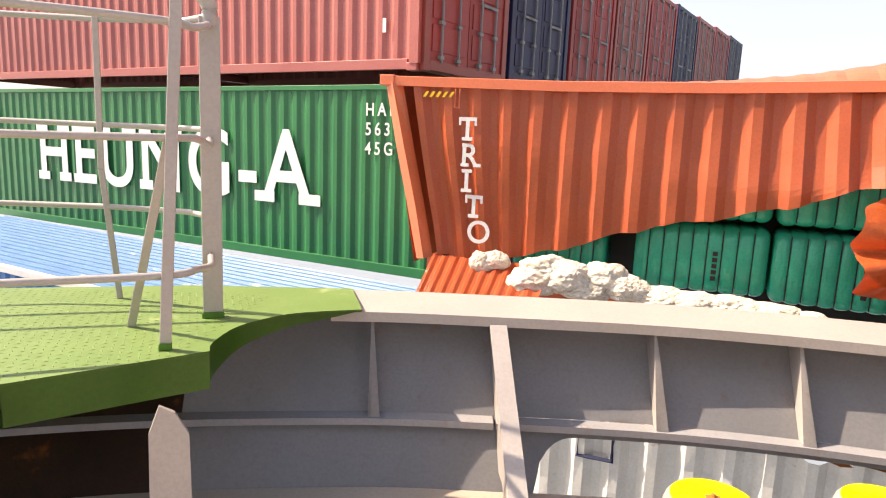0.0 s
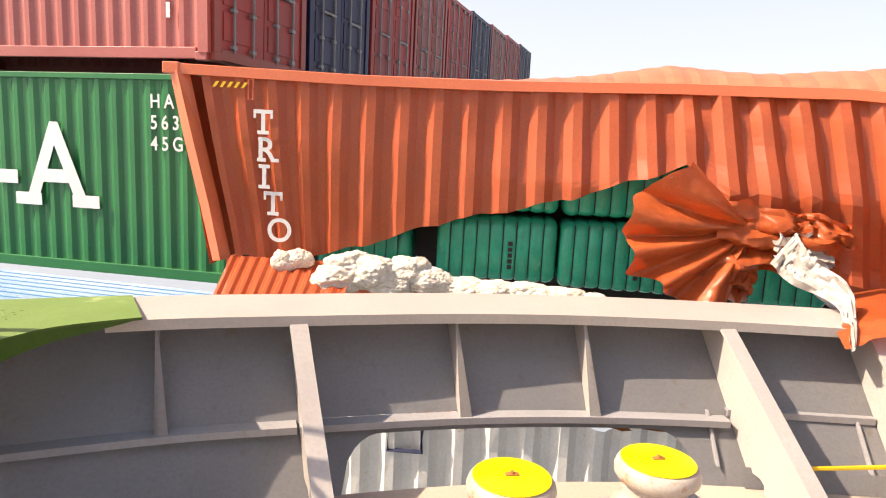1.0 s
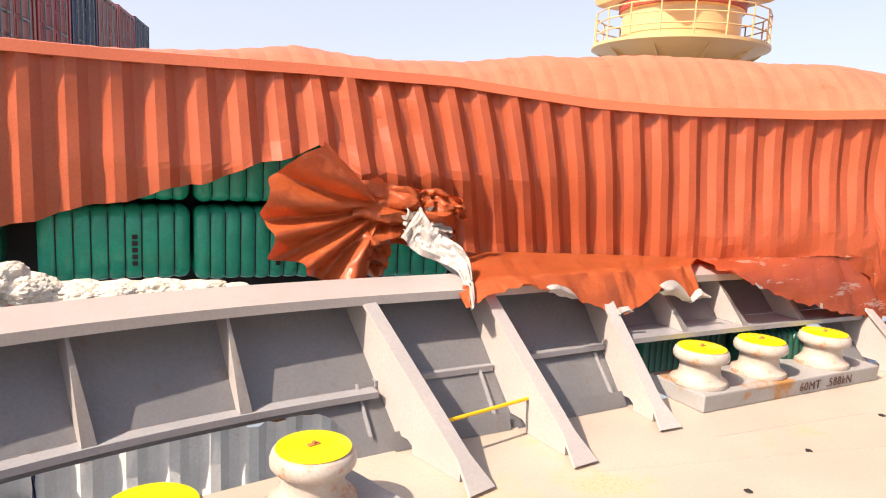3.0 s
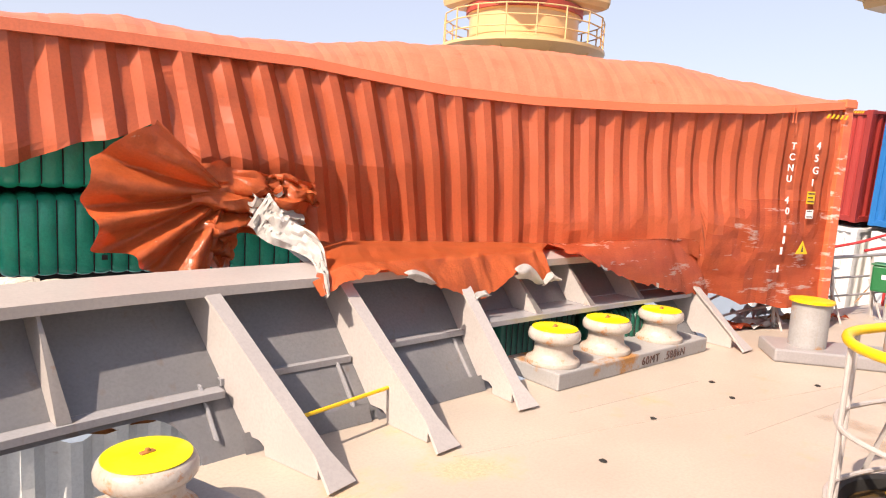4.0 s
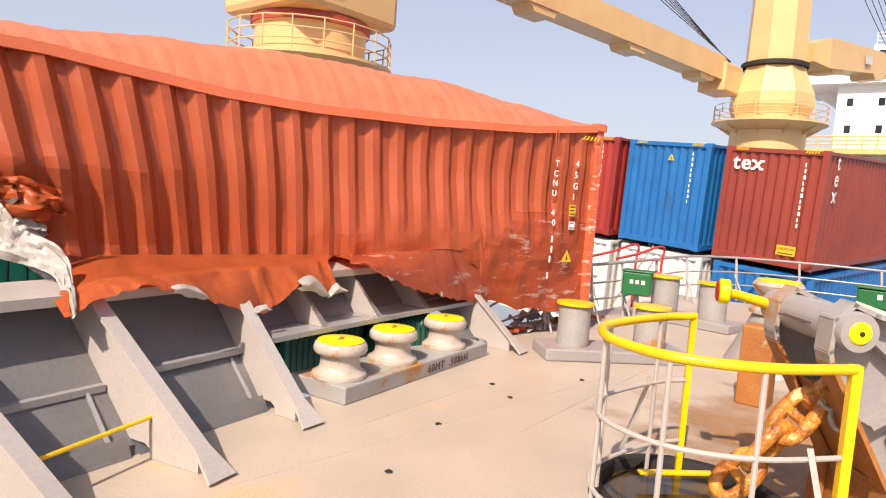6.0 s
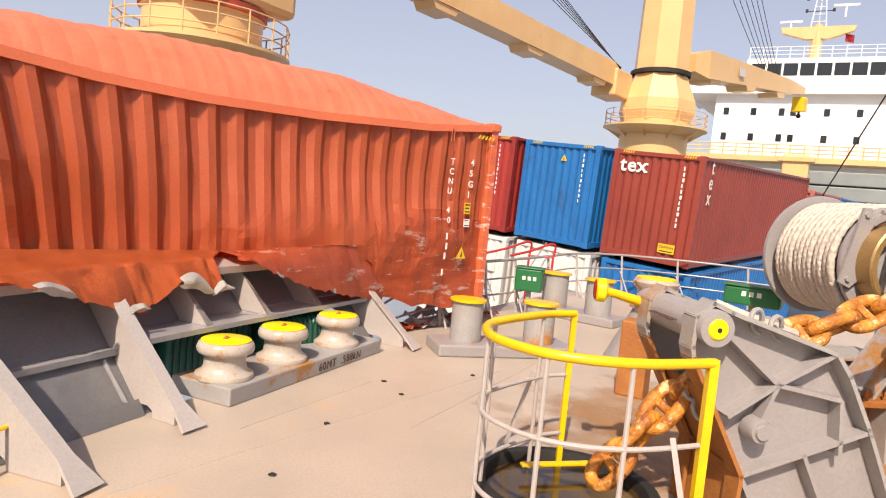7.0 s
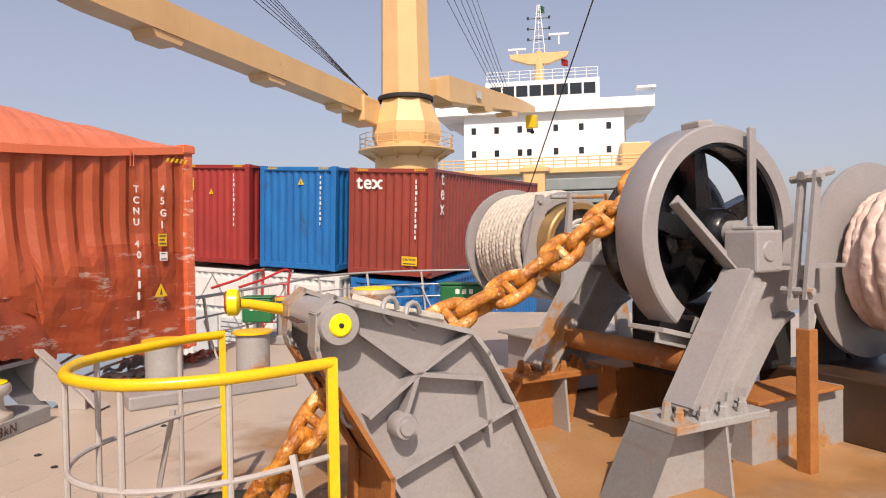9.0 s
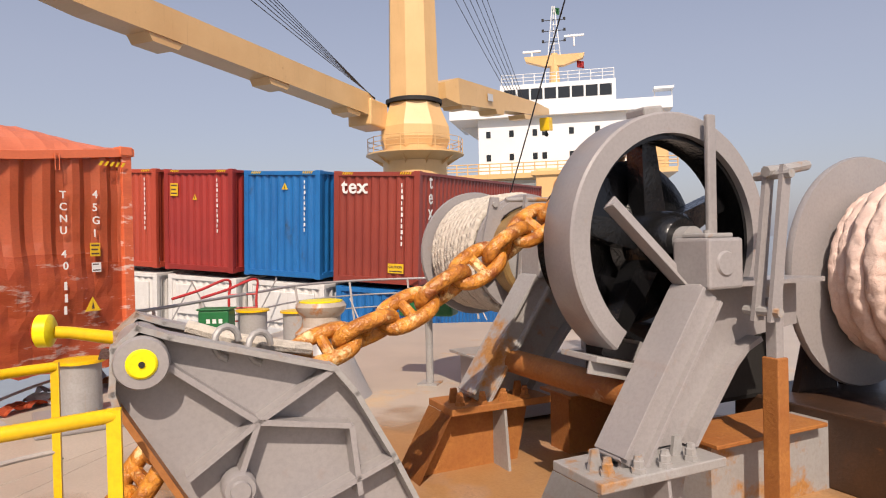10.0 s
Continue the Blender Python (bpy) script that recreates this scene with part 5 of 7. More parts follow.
box(bm, -1.6, -2.13, 2.1, -0.4, -2.1, 4.0, 0.02)
part("house_door", bm, CRANE, c1)
bm = bmesh.new()
lathe(bm, [(2.35, 4.8), (2.45, 4.9), (2.45, 5.4), (2.35, 5.5)], n=36)
part("dark_band", bm, BLACKSHADE, c1, smooth=True)
bm = bmesh.new()
lathe(bm, [(2.0, 5.4), (1.7, 14), (1.6, 16)], n=36)
part("tower", bm, CRANE, c1, smooth=True)

CR2 = (48.7, -6.0, 8.0)
c2 = crane(*CR2, 2.3, AFT, 0, "cream-yellow deck crane with tall tapered tower")
bm = bmesh.new()
lathe(bm, [(2.35, 0.5), (2.6, 1.2), (2.55, 2.0), (1.95, 3.4), (1.88, 3.7)], n=8)
part("turret", bm, CRANE, c2)
bm = bmesh.new()
lathe(bm, [(1.95, 3.7), (2.02, 3.75), (2.02, 4.0), (1.9, 4.05)], n=36)
part("dark_band", bm, BLACKSHADE, c2, smooth=True)
bm = bmesh.new()
lathe(bm, [(1.85, 4.0), (1.78, 8), (1.6, 16), (1.5, 19)], n=8)
part("tower", bm, CRANE, c2)


def jib(name, a, b, w0, w1, label):
    a, b = Vector(a), Vector(b)
    ob = thing(name, Matrix.Translation(a), label, "crane jib")
    d = b - a
    L = d.length
    q = d.to_track_quat("X", "Z").to_matrix().to_4x4()
    bm = bmesh.new()
    vs = []
    for x, w, h in ((0, w0 * 0.6, w0 * 0.6), (L * 0.06, w0, w0), (L * 0.8, w1 * 1.05, w1 * 1.05), (L, w1 * 0.6, w1 * 0.5)):
        vs.append([bm.verts.new(q @ Vector((x, sy * w / 2, sz * h / 2))) for sy, sz in ((-1, -1), (1, -1), (1, 1), (-1, 1))])
    for r0, r1 in zip(vs, vs[1:]):
        for k in range(4):
            bm.faces.new((r0[k], r0[(k + 1) % 4], r1[(k + 1) % 4], r1[k]))
    bm.faces.new(vs[0])
    bm.faces.new(vs[-1][::-1])
    part("beam", bm, CRANE, ob)
    for f in (0.12, 0.4, 0.68):
        bm = bmesh.new()
        prism(bm, [(-1.0, 0), (1.0, 0), (0.7, -0.4), (-0.7, -0.4)], q @ Matrix.Translation((L * f, w0 * 0.42, -w0 * 0.42)) @ pose(0, 0, 0, 90, 0, 0), w0 * 0.84)
        part("saddle", bm, CRANE, ob)
    bm = bmesh.new()
    box(bm, L * 0.28, -w0 * 0.52, -0.3, L * 0.28 + 1.0, -w0 * 0.5, 0.3, 0, q)
    part("plate", bm, GREYWHITE, ob)
    return ob, q, L


jib1, q1, L1 = jib("crane_jib", (47.6, -2.9, 11.2), (23.5, 11.0, 11.6), 1.45, 1.25, "long cream-yellow box-section crane jib lying level")
bm = bmesh.new()
box(bm, -0.8, -0.9, -1.4, 1.6, 0.9, 0.4, 0.1, q1)
part("heel", bm, CRANE, jib1)
jib2, q2, L2 = jib("crane_jib", (51, -8.1, 13.3), (70.5, -22.2, 15.6), 2.0, 1.2, "second cream-yellow crane jib behind the tower")
bm = bmesh.new()
box(bm, L2 - 0.8, -0.55, -2.0, L2 + 0.4, 0.55, -0.6, 0.1, q2)
part("hook_block", bm, YELLOW, jib2, "yellow and black hook block")
bm = bmesh.new()
tube(bm, [q2 @ Vector((L2 - 0.2, 0, -2.0 - 0.12 * k)) for k in range(6)], [0.1, 0.09, 0.16, 0.22, 0.2, 0.08], 8)
part("hook", bm, BLACKSHADE, jib2)


def wires(name, pairs, r, label):
    ob = thing(name, Matrix(), label, "wire rope")
    for a, b in pairs:
        bm = bmesh.new()
        tube(bm, [Vector(a).lerp(Vector(b), k / 6) - Vector((0, 0, 0.1 * math.sin(math.pi * k / 6))) for k in range(7)], r, 5)
        part("wire", bm, WIRE, ob)
    return ob


wires("luffing_wires", [((47.2 + 0.1 * k, -3.2, 11.9), (27.0 + 0.4 * k, 8.6 + 0.5 * k, 16.6 + 1.15 * k)) for k in range(6)], 0.024, "bundle of dark crane wire ropes")
wires("luffing_wires", [((62 + 0.7 * k, -16.2 - 0.5 * k, 15.2), (50.2 + 0.3 * k, -7.5 - 0.3 * k, 23.5 + 1.2 * k)) for k in range(6)], 0.026, "bundle of dark crane wire ropes")

# superstructure
BR = (83.5, -27.6)
bridge = thing("superstructure", pose(BR[0], BR[1], 0, 0, 0, AFT + 2), "white ship's superstructure with bridge, wings and windows", "ship bridge")


def bx(name, mat, *a, bevel=0.0, label=""):
    bm = bmesh.new()
    box(bm, *a, bevel)
    return part(name, bm, mat, bridge, label)


bx("deckhouse", SHIPWHITE, -1, -10.2, -4, 14, 10.2, 17.6)
bx("bridge_deck", SHIPWHITE, -2, -13.8, 17.6, 10, 13.8, 19.0)
bx("wheelhouse", SHIPWHITE, -1.6, -7.2, 19.0, 10, 7.2, 21.7)
for sgn in (-1, 1):
    bm = bmesh.new()
    prism(bm, [(10.2, 13.6), (10.9, 13.6), (10.9, 15.8), (13.5, 17.6), (10.2, 17.6)] if sgn > 0 else [(-10.2, 13.6), (-10.2, 17.6), (-13.5, 17.6), (-10.9, 15.8), (-10.9, 13.6)], Matrix.Translation((4, 0, 0)) @ pose(0, 0, 0, 90, 0, 90), 2.0)
    part("wing_bracket", bm, SHIPWHITE, bridge)
for k in range(8):
    y = -6.7 + 1.7 * k
    w = bx("window", DARKGLASS, -1.66, y, 19.7, -1.58, y + 1.45, 21.1, bevel=0.03)
for zz in (15.2, 12.2):
    for y in (-8.6, -5.2, -2.0, 1.4, 2.6, 5.6, 8.6):
        bx("window", DARKGLASS, -1.06, y, zz, -0.98, y + 0.6, zz + 0.85, bevel=0.03)
bm = bmesh.new()
railing(bm, [(-1.5, -7 + 14 * k / 10, 21.7) for k in range(11)], 1.3, 3, 0.05)
part("roof_rail", bm, SHIPWHITE, bridge)
bm = bmesh.new()
railing(bm, [(-4, -14 + 28 * k / 20, 10.2) for k in range(21)], 1.3, 3, 0.07)
part("deck_rail", bm, CRANE, bridge)
bx("lower_deck", CRANE, -4.2, -14, 9.6, 6, 14, 10.2)
bx("locker", CRANE, -4, -13, 10.2, -1, -9.6, 13.0, bevel=0.1)
for y in (13.2, -13.2):
    bx("wing_shelter", SHIPWHITE, 1, y - 1.2, 20.6, 3, y + 1.2, 20.9)
    for q in (-1.1, 1.0):
        bx("post", SHIPWHITE, 1.9, y + q, 19.0, 2.05, y + q + 0.12, 20.6)
# radar mast
mast = thing("radar_mast", pose(BR[0] + 2, BR[1] - 0.3, 21.7, 0, 0, AFT + 2), "cream signal and radar mast on the bridge roof", "mast")
bm = bmesh.new()
lathe(bm, [(0.75, 0), (0.6, 3.2), (0.45, 4.6)], n=10)
part("trunk", bm, CRANE, mast)
bm = bmesh.new()
prism(bm, [(-3.9, 4.3), (-3.7, 3.7), (-1.2, 2.9), (1.2, 2.9), (3.7, 3.7), (3.9, 4.3)], Matrix.Translation((-0.5, 0, 0)) @ pose(0, 0, 0, 90, 0, 90), 1.0)
part("yard", bm, CRANE, mast)
bm = bmesh.new()
for a, b in (((0, -0.8, 4.3), (0, -0.15, 10.8)), ((0, 0.8, 4.3), (0, 0.15, 10.8)), ((0.6, 0, 4.3), (0, 0, 10.8))):
    tube(bm, [a, b], 0.07, 6)
for k in range(7):
    zz = 5 + 0.85 * k
    tube(bm, [(0, -0.75 + 0.09 * k, zz), (0, 0.75 - 0.09 * k, zz)], 0.04, 5)
part("lattice", bm, SHIPWHITE, mast)
for y, zz, w in ((-2.6, 6.6, 2.6), (2.9, 4.9, 2.4)):
    bm = bmesh.new()
    box(bm, -0.15, y - w / 2, zz, 0.15, y + w / 2, zz + 0.28, 0.05)
    tube(bm, [(0, y, zz - 1.2), (0, y, zz)], 0.12, 8)
    part("radar", bm, SHIPWHITE, mast)
for zz in (6.2, 7.6, 9.0):
    bm = bmesh.new()
    tube(bm, [(0, -1.5, zz), (0, 1.5, zz)], 0.05, 5)
    box(bm, -0.12, -1.55, zz - 0.1, 0.12, -1.25, zz + 0.25, 0.03)
    box(bm, -0.12, 1.25, zz - 0.1, 0.12, 1.55, zz + 0.25, 0.03)
    part("light_yard", bm, BLACKSHADE, mast)
for y, zz, mt in ((-2.9, 2.6, REDPAINT), (0.1, 9.8, CHEST)):
    bm = bmesh.new()
    grid(bm, lambda u, v: Vector((0.05 * math.sin(u * 6), y - 0.9 * u, zz + 0.9 * v - 0.25 * u)), 8, 3)
    thick(bm, 0.02)
    part("flag", bm, mt, mast, "small flag on a halyard")

# hatch covers and gear between
hatches = thing("hatch_covers", pose(56, -14.5, 0, 0, 0, AFT), "stacked grey steel hatch covers with railings", "hatch cover")
for k in range(4):
    bm = bmesh.new()
    box(bm, 2 * k, -11, 2 + 1.35 * k, 26, 9, 3.1 + 1.35 * k, 0.08)
    part("cover", bm, HATCH, hatches)
post = thing("gantry_post", pose(57, -18.2, 0, 0, 0, AFT), "cream-painted hold ventilator post", "ventilator")
bm = bmesh.new()
box(bm, -0.8, -0.95, 0, 0.8, 0.95, 8.0, 0.15)
part("trunk", bm, CRANE, post)
bm = bmesh.new()
box(bm, -1.0, -1.3, 7.4, 1.0, 1.3, 7.8, 0.05)
part("cap", bm, CRANE, post)

# another ship far off
ship = thing("distant_ship", pose(318, -324, -9, 0, 0, -45), "white superstructure of another ship in the haze", "ship")
for nm, a in (("deckhouse", (-8, -14, 10, 14, 14, 42)), ("bridge_wing", (-9, -20, 41, 6, 20, 46)), ("wheelhouse", (-8, -10, 46, 8, 10, 51))):
    bm = bmesh.new()
    box(bm, *a, 0.3)
    part(nm, bm, SHIPWHITE, ship)
bm = bmesh.new()
prism(bm, [(14, 34), (14, 41), (20, 41)], Matrix.Translation((-9, 0, 0)) @ pose(0, 0, 0, 90, 0, 90), 15)
part("wing_bracket", bm, SHIPWHITE, ship)
for k in range(5):
    bm = bmesh.new()
    box(bm, -8.1, -8 + 3.4 * k, 47.5, -7.9, -5.5 + 3.4 * k, 49.5)
    part("window", bm, DARKGLASS, ship)
bm = bmesh.new()
tube(bm, [(0, 0, 51), (0, 0, 62)], 0.5, 8)
part("mast", bm, SHIPWHITE, ship)
bm = bmesh.new()
box(bm, -150, -15, -2, 20, 15, 12, 1.0)
part("hull", bm, NAVYBOX, ship)


# ---- deck gear ----
def roller(m, label, squeeze=1.0):
    """A mooring roller: waisted drum on a flange, with a yellow cap and grease nipple."""
    ob = thing("mooring_roller", m @ Matrix.Diagonal((0.9, 0.9, 0.8, 1)), label, "mooring roller", "rollers at the bulwark")
    bm = bmesh.new()
    lathe(bm, [(0.0, 0), (0.3, 0), (0.305, 0.02), (0.295, 0.055), (0.25, 0.085), (0.225, 0.115), (0.215, 0.16), (0.213, 0.24), (0.225, 0.275), (0.27, 0.295), (0.29, 0.325), (0.292, 0.37), (0.278, 0.415), (0.25, 0.437), (0, 0.437)], n=36)
    part("drum", bm, ROLLER, ob, smooth=True)
    bm = bmesh.new()
    lathe(bm, [(0, 0.438), (0.252, 0.438), (0.255, 0.446), (0.245, 0.452), (0, 0.456)], n=36)
    part("cap", bm, YELLOWTOP, ob, "bright yellow painted cap", smooth=True)
    bm = bmesh.new()
    box(bm, -0.045, -0.02, 0.452, 0.045, 0.02, 0.468, 0.006)
    lathe(bm, [(0, 0.49), (0.014, 0.485), (0.016, 0.466), (0.016, 0.45)], n=8)
    part("grease_nipple", bm, RUST, ob)
    return ob


def pedestal_base(a, b, depth, h, label, word=True):
    """A welded box under rollers, from a to b along its front."""
    a, b = Vector(a), Vector(b)
    d = b - a
    ob = thing("roller_base", Matrix.Translation(a) @ pose(0, 0, 0, 0, 0, math.degrees(math.atan2(d.y, d.x))), label, "roller base")
    L = d.length
    bm = bmesh.new()
    box(bm, 0, 0, 0.0, L, depth, h, 0.014)
    part("box", bm, GREYRUST, ob)
    if word:
        lettering("lettering", "60MT", 0.13, DARKLETTER, ob, Matrix.Translation((L * 0.5, -0.003, 0.04)), 1.15, bold=-0.005)
        lettering("lettering", ".588kN", 0.13, DARKLETTER, ob, Matrix.Translation((L * 0.5 + 0.44, -0.003, 0.04)), 1.15, bold=-0.005)
    return ob, L


base_b, LB = pedestal_base((6.02, 2.82, 0), (8.69, 2.155, 0), 0.7, 0.17, "grey welded steel base with stencilled load marking")
for x, y in ((6.35, 3.06), (7.19, 2.85), (8.17, 2.58)):
    roller(Matrix.Translation((x, y, 0.17)), "grey and rust-streaked mooring roller with yellow cap")
base_a, LA = pedestal_base((0.85, 2.75, 0), (2.75, 2.95, 0), 0.75, 0.12, "grey welded steel base under mooring rollers", False)
for x, y in ((1.28, 3.28), (2.26, 3.4)):
    roller(Matrix.Translation((x, y, 0.12)), "grey and rust-streaked mooring roller with yellow cap")


def bitts(m, label, r=0.2, gap=1.15, h=0.66, both=True):
    ob = thing("mooring_bitts", m, label, "mooring bitts", "bollards on the fore deck")
    bm = bmesh.new()
    box(bm, -0.45, -0.33, 0, gap + 0.45, 0.33, 0.16, 0.025)
    part("base", bm, GREY, ob)
    for x in (0, gap) if both else (0,):
        bm = bmesh.new()
        lathe(bm, [(r, 0.16), (r, h + 0.16), (0, h + 0.16)], Matrix.Translation((x, 0, 0)), n=32)
        part("post", bm, GREYRUST, ob, smooth=True)
        bm = bmesh.new()
        lathe(bm, [(0, h + 0.165), (r * 1.18, h + 0.165), (r * 1.18, h + 0.195), (r, h + 0.2), (0, h + 0.205)], Matrix.Translation((x, 0, 0)), n=32)
        part("cap", bm, YELLOW, ob, "yellow painted top plate", smooth=True)
    return ob


bitts(pose(9.35, 1.17, 0, 0, 0, -64), "pair of grey steel bitts with yellow tops on a box base", 0.21, 1.07, 0.53)
bitts(pose(13.0, -0.8, 0, 0, 0, 62), "second pair of grey steel bitts with yellow tops", 0.24, 0.9, 0.62)

# pedestal roller on a cone
ped = thing("pedestal_roller", pose(10.25, -1.35, 0), "roller with yellow cap on a grey conical pedestal", "pedestal roller")
bm = bmesh.new()
lathe(bm, [(0.62, 0), (0.6, 0.03), (0.3, 0.68), (0.28, 0.74), (0, 0.74)], n=32)
part("cone", bm, GREY, ped, smooth=True)
bm = bmesh.new()
lathe(bm, [(0.0, 0.74), (0.33, 0.75), (0.33, 0.8), (0.25, 0.88), (0.24, 1.0), (0.3, 1.07), (0.32, 1.13), (0.29, 1.18), (0, 1.18)], n=32)
part("drum", bm, ROLLER, ped, smooth=True)
bm = bmesh.new()
lathe(bm, [(0, 1.182), (0.27, 1.182), (0.27, 1.2), (0, 1.215)], n=32)
part("cap", bm, YELLOWTOP, ped, "bright yellow painted cap", smooth=True)
# rust-orange upright
bm = bmesh.new()
box(bm, -0.16, -0.16, 0, 0.16, 0.16, 0.86, 0.02, pose(8.35, -0.92, 0, 0, 0, -20))
tagged(part("rusty_upright", bm, RUST), "rust-orange steel upright standing on deck", "upright")


def junction_box(m, w, d, h, stand, label):
    ob = thing("control_box", m, label, "control box", "green deck control boxes")
    bm = bmesh.new()
    box(bm, -d / 2, -w / 2, stand, d / 2, w / 2, stand + h, 0.03)
    part("case", bm, CHEST, ob)
    bm = bmesh.new()
    box(bm, -d / 2 - 0.02, -w / 2 - 0.02, stand + h, d / 2 + 0.02, w / 2 + 0.02, stand + h + 0.025, 0.01)
    part("lid", bm, CHEST, ob)
    bm = bmesh.new()
    tube(bm, [(0, 0, 0), (0, 0, stand)], 0.05, 10)
    box(bm, -0.14, -0.14, 0, 0.14, 0.14, 0.02)
    part("stand", bm, GREYRUST, ob)
    for k in range(3):
        bm = bmesh.new()
        box(bm, -d / 2 - 0.004, w * 0.1 - 0.1 * k, stand + h * 0.5, -d / 2, w * 0.1 - 0.1 * k + 0.06, stand + h * 0.5 + 0.07)
        part("marking", bm, WHITELETTER, ob)
    return ob


junction_box(pose(12.95, 0.49, 0, 0, 0, -8), 0.5, 0.35, 0.42, 0.46, "green painted steel control box on a stand")
junction_box(pose(10.6, -2.75, 0, 0, 0, -25), 0.75, 0.3, 0.26, 0.92, "long green painted control box on a stand")

# deck edge railing, bent at its near end
erail = thing("deck_railing", Matrix(), "grey pipe railing at the deck edge, bent by the crushed container", "railing")
TOPR = [(9.45, 2.6, 0.86), (10.2, 2.25, 0.97), (10.95, 1.88, 1.0), (12.25, 1.27, 0.98), (13.2, 0.8, 1.0), (14.8, 0.2, 1.0), (16.4, -0.45, 1.02), (17.6, -1.6, 1.02), (17.9, -3.0, 1.02), (17.6, -4.6, 1.02), (16.6, -7.2, 1.02)]
bm = bmesh.new()
tube(bm, curve_points(TOPR, 6), 0.028, 10)
part("top_rail", bm, GREY, erail, smooth=True)
for f, sag in ((0.66, 0.12), (0.36, 0.2)):
    bm = bmesh.new()
    tube(bm, curve_points([(x, y, z * f - (sag * max(0, 1 - k / 3) if k else 0.25)) for k, (x, y, z) in enumerate(TOPR)], 6), 0.018, 8)
    part("mid_rail", bm, GREY, erail, smooth=True)
for k, (x, y, z) in enumerate(TOPR[2:]):
    bm = bmesh.new()
    tube(bm, [(x - (0.07 if k == 0 else 0), y - 0.1, 0), (x, y, z)], 0.028, 6)
    part("stanchion", bm, RAILPAINT, erail)
    bm = bmesh.new()
    tube(bm, [(x - 0.3, y - 0.25, 0), (x, y, z * 0.6)], 0.018, 6)
    part("brace", bm, RAILPAINT, erail)
# folding ladder painted red
lad = thing("ladder", Matrix(), "red painted pipe ladder handrail at the deck edge", "ladder")
for dy in (0.0, 0.5):
    bm = bmesh.new()
    tube(bm, curve_points([(14.5, 0.1 + dy, 0), (14.55, 0.1 + dy, 0.9), (14.54, 0.1 + dy, 1.28), (14.2, 0.55 + dy, 1.12), (13.9, 0.95 + dy, 1.0)], 5), 0.025, 8)
    part("handrail", bm, REDPAINT, lad, smooth=True)
for z in (0.25, 0.5, 0.75, 1.0):
    bm = bmesh.new()
    tube(bm, [(14.53, 0.1, z), (14.53, 0.6, z)], 0.018, 6)
    part("rung", bm, REDPAINT, lad)
# wrecked pieces below the container's corner
for k, (x, y, h) in enumerate(((10.1, 2.2, 0.1), (10.6, 1.95, 0.12), (11.3, 2.1, 0.2), (11.6, 1.6, 0.15), (11.9, 1.3, 0.1))):
    bm = bmesh.new()
    grid(bm, lambda u, v: Vector((x + 0.8 * u - 0.2, y + 0.35 * v - 0.35 * u, 0.02 + h * abs(noise.noise(Vector((u * 3 + k, v * 3, k)))) * 1.6)), 14, 8)
    tagged(part("debris", thick(bm, 0.01), (SCRAPED, BARESTEEL, GREYWHITE, RUST, SCRAPED)[k]), "bent scrap of torn sheet metal lying at the deck edge", "debris", "scraps at the deck edge")
# lashing rods across the white containers
for k in range(5):
    bm = bmesh.new()
    a, b = ((19.6 + 0.5 * k, 2.6 - 1.1 * k * 0.9, -0.8), (19.3 + 0.5 * k, 3.4 - 1.1 * k * 0.9, 1.05)) if k % 2 else ((19.4 + 0.4 * k, 3.3 - 1.0 * k, -0.8), (19.5 + 0.2 * k, 2.3 - 1.0 * k, 1.05))
    tube(bm, [(a[0] - 0.6, a[1], a[2]), (b[0] - 0.6, b[1], b[2])], 0.02, 6)
    tagged(part("lashing_rod", bm, GREYRUST), "steel lashing rod crossing the container end", "lashing rod", "lashing rods")

# guard round the pipe opening
GUARD = curve_points([(4.66, -0.84, 0), (4.42, -0.45, 0), (4.33, -0.12, 0), (4.38, 0.18, 0), (4.62, 0.44, 0), (4.97, 0.51, 0), (5.3, 0.39, 0), (5.72, 0.12, 0), (5.9, -0.08, 0)], 8)
guard = thing("guard_rail", Matrix(), "curved guard rail with yellow top bar round the chain pipe", "guard rail")
bm = bmesh.new()
tube(bm, [(p.x, p.y, 1.23) for p in GUARD], 0.03, 10)
part("top_bar", bm, YELLOW, guard, "yellow painted top bar", smooth=True)
for zz in (0.74, 0.27):
    bm = bmesh.new()
    tube(bm, [(p.x, p.y, zz) for p in GUARD], 0.016, 8)
    part("hoop", bm, RAILPAINT, guard, smooth=True)
for k in (0, len(GUARD) - 1):
    p = GUARD[k]
    bm = bmesh.new()
    tube(bm, [(p.x, p.y, 0), (p.x, p.y, 1.255)], 0.038 if k == 0 else 0.03, 4)
    part("end_post", bm, YELLOW, guard, "yellow end post")
for k in (10, 22, 34, 44, 55):
    p = GUARD[k]
    bm = bmesh.new()
    tube(bm, [(p.x, p.y, 0), (p.x, p.y, 1.21)], 0.016, 8)
    part("upright", bm, RAILPAINT, guard)
for k in (4, 54):
    p = GUARD[k]
    c = Vector((5.2, -0.2, 0))
    q = p + (p - c).normalized() * 0.3
    bm = bmesh.new()
    tube(bm, [(q.x, q.y, 0), (p.x, p.y, 0.8)], 0.022, 4)
    part("brace", bm, RAILPAINT, guard)
bm = bmesh.new()
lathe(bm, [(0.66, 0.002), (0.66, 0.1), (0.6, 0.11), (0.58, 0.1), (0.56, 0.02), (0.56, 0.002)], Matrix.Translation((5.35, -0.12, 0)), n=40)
pipe = part("chain_pipe_coaming", bm, BLACKSHADE, smooth=True)
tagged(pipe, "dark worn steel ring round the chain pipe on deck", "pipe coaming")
bm = bmesh.new()
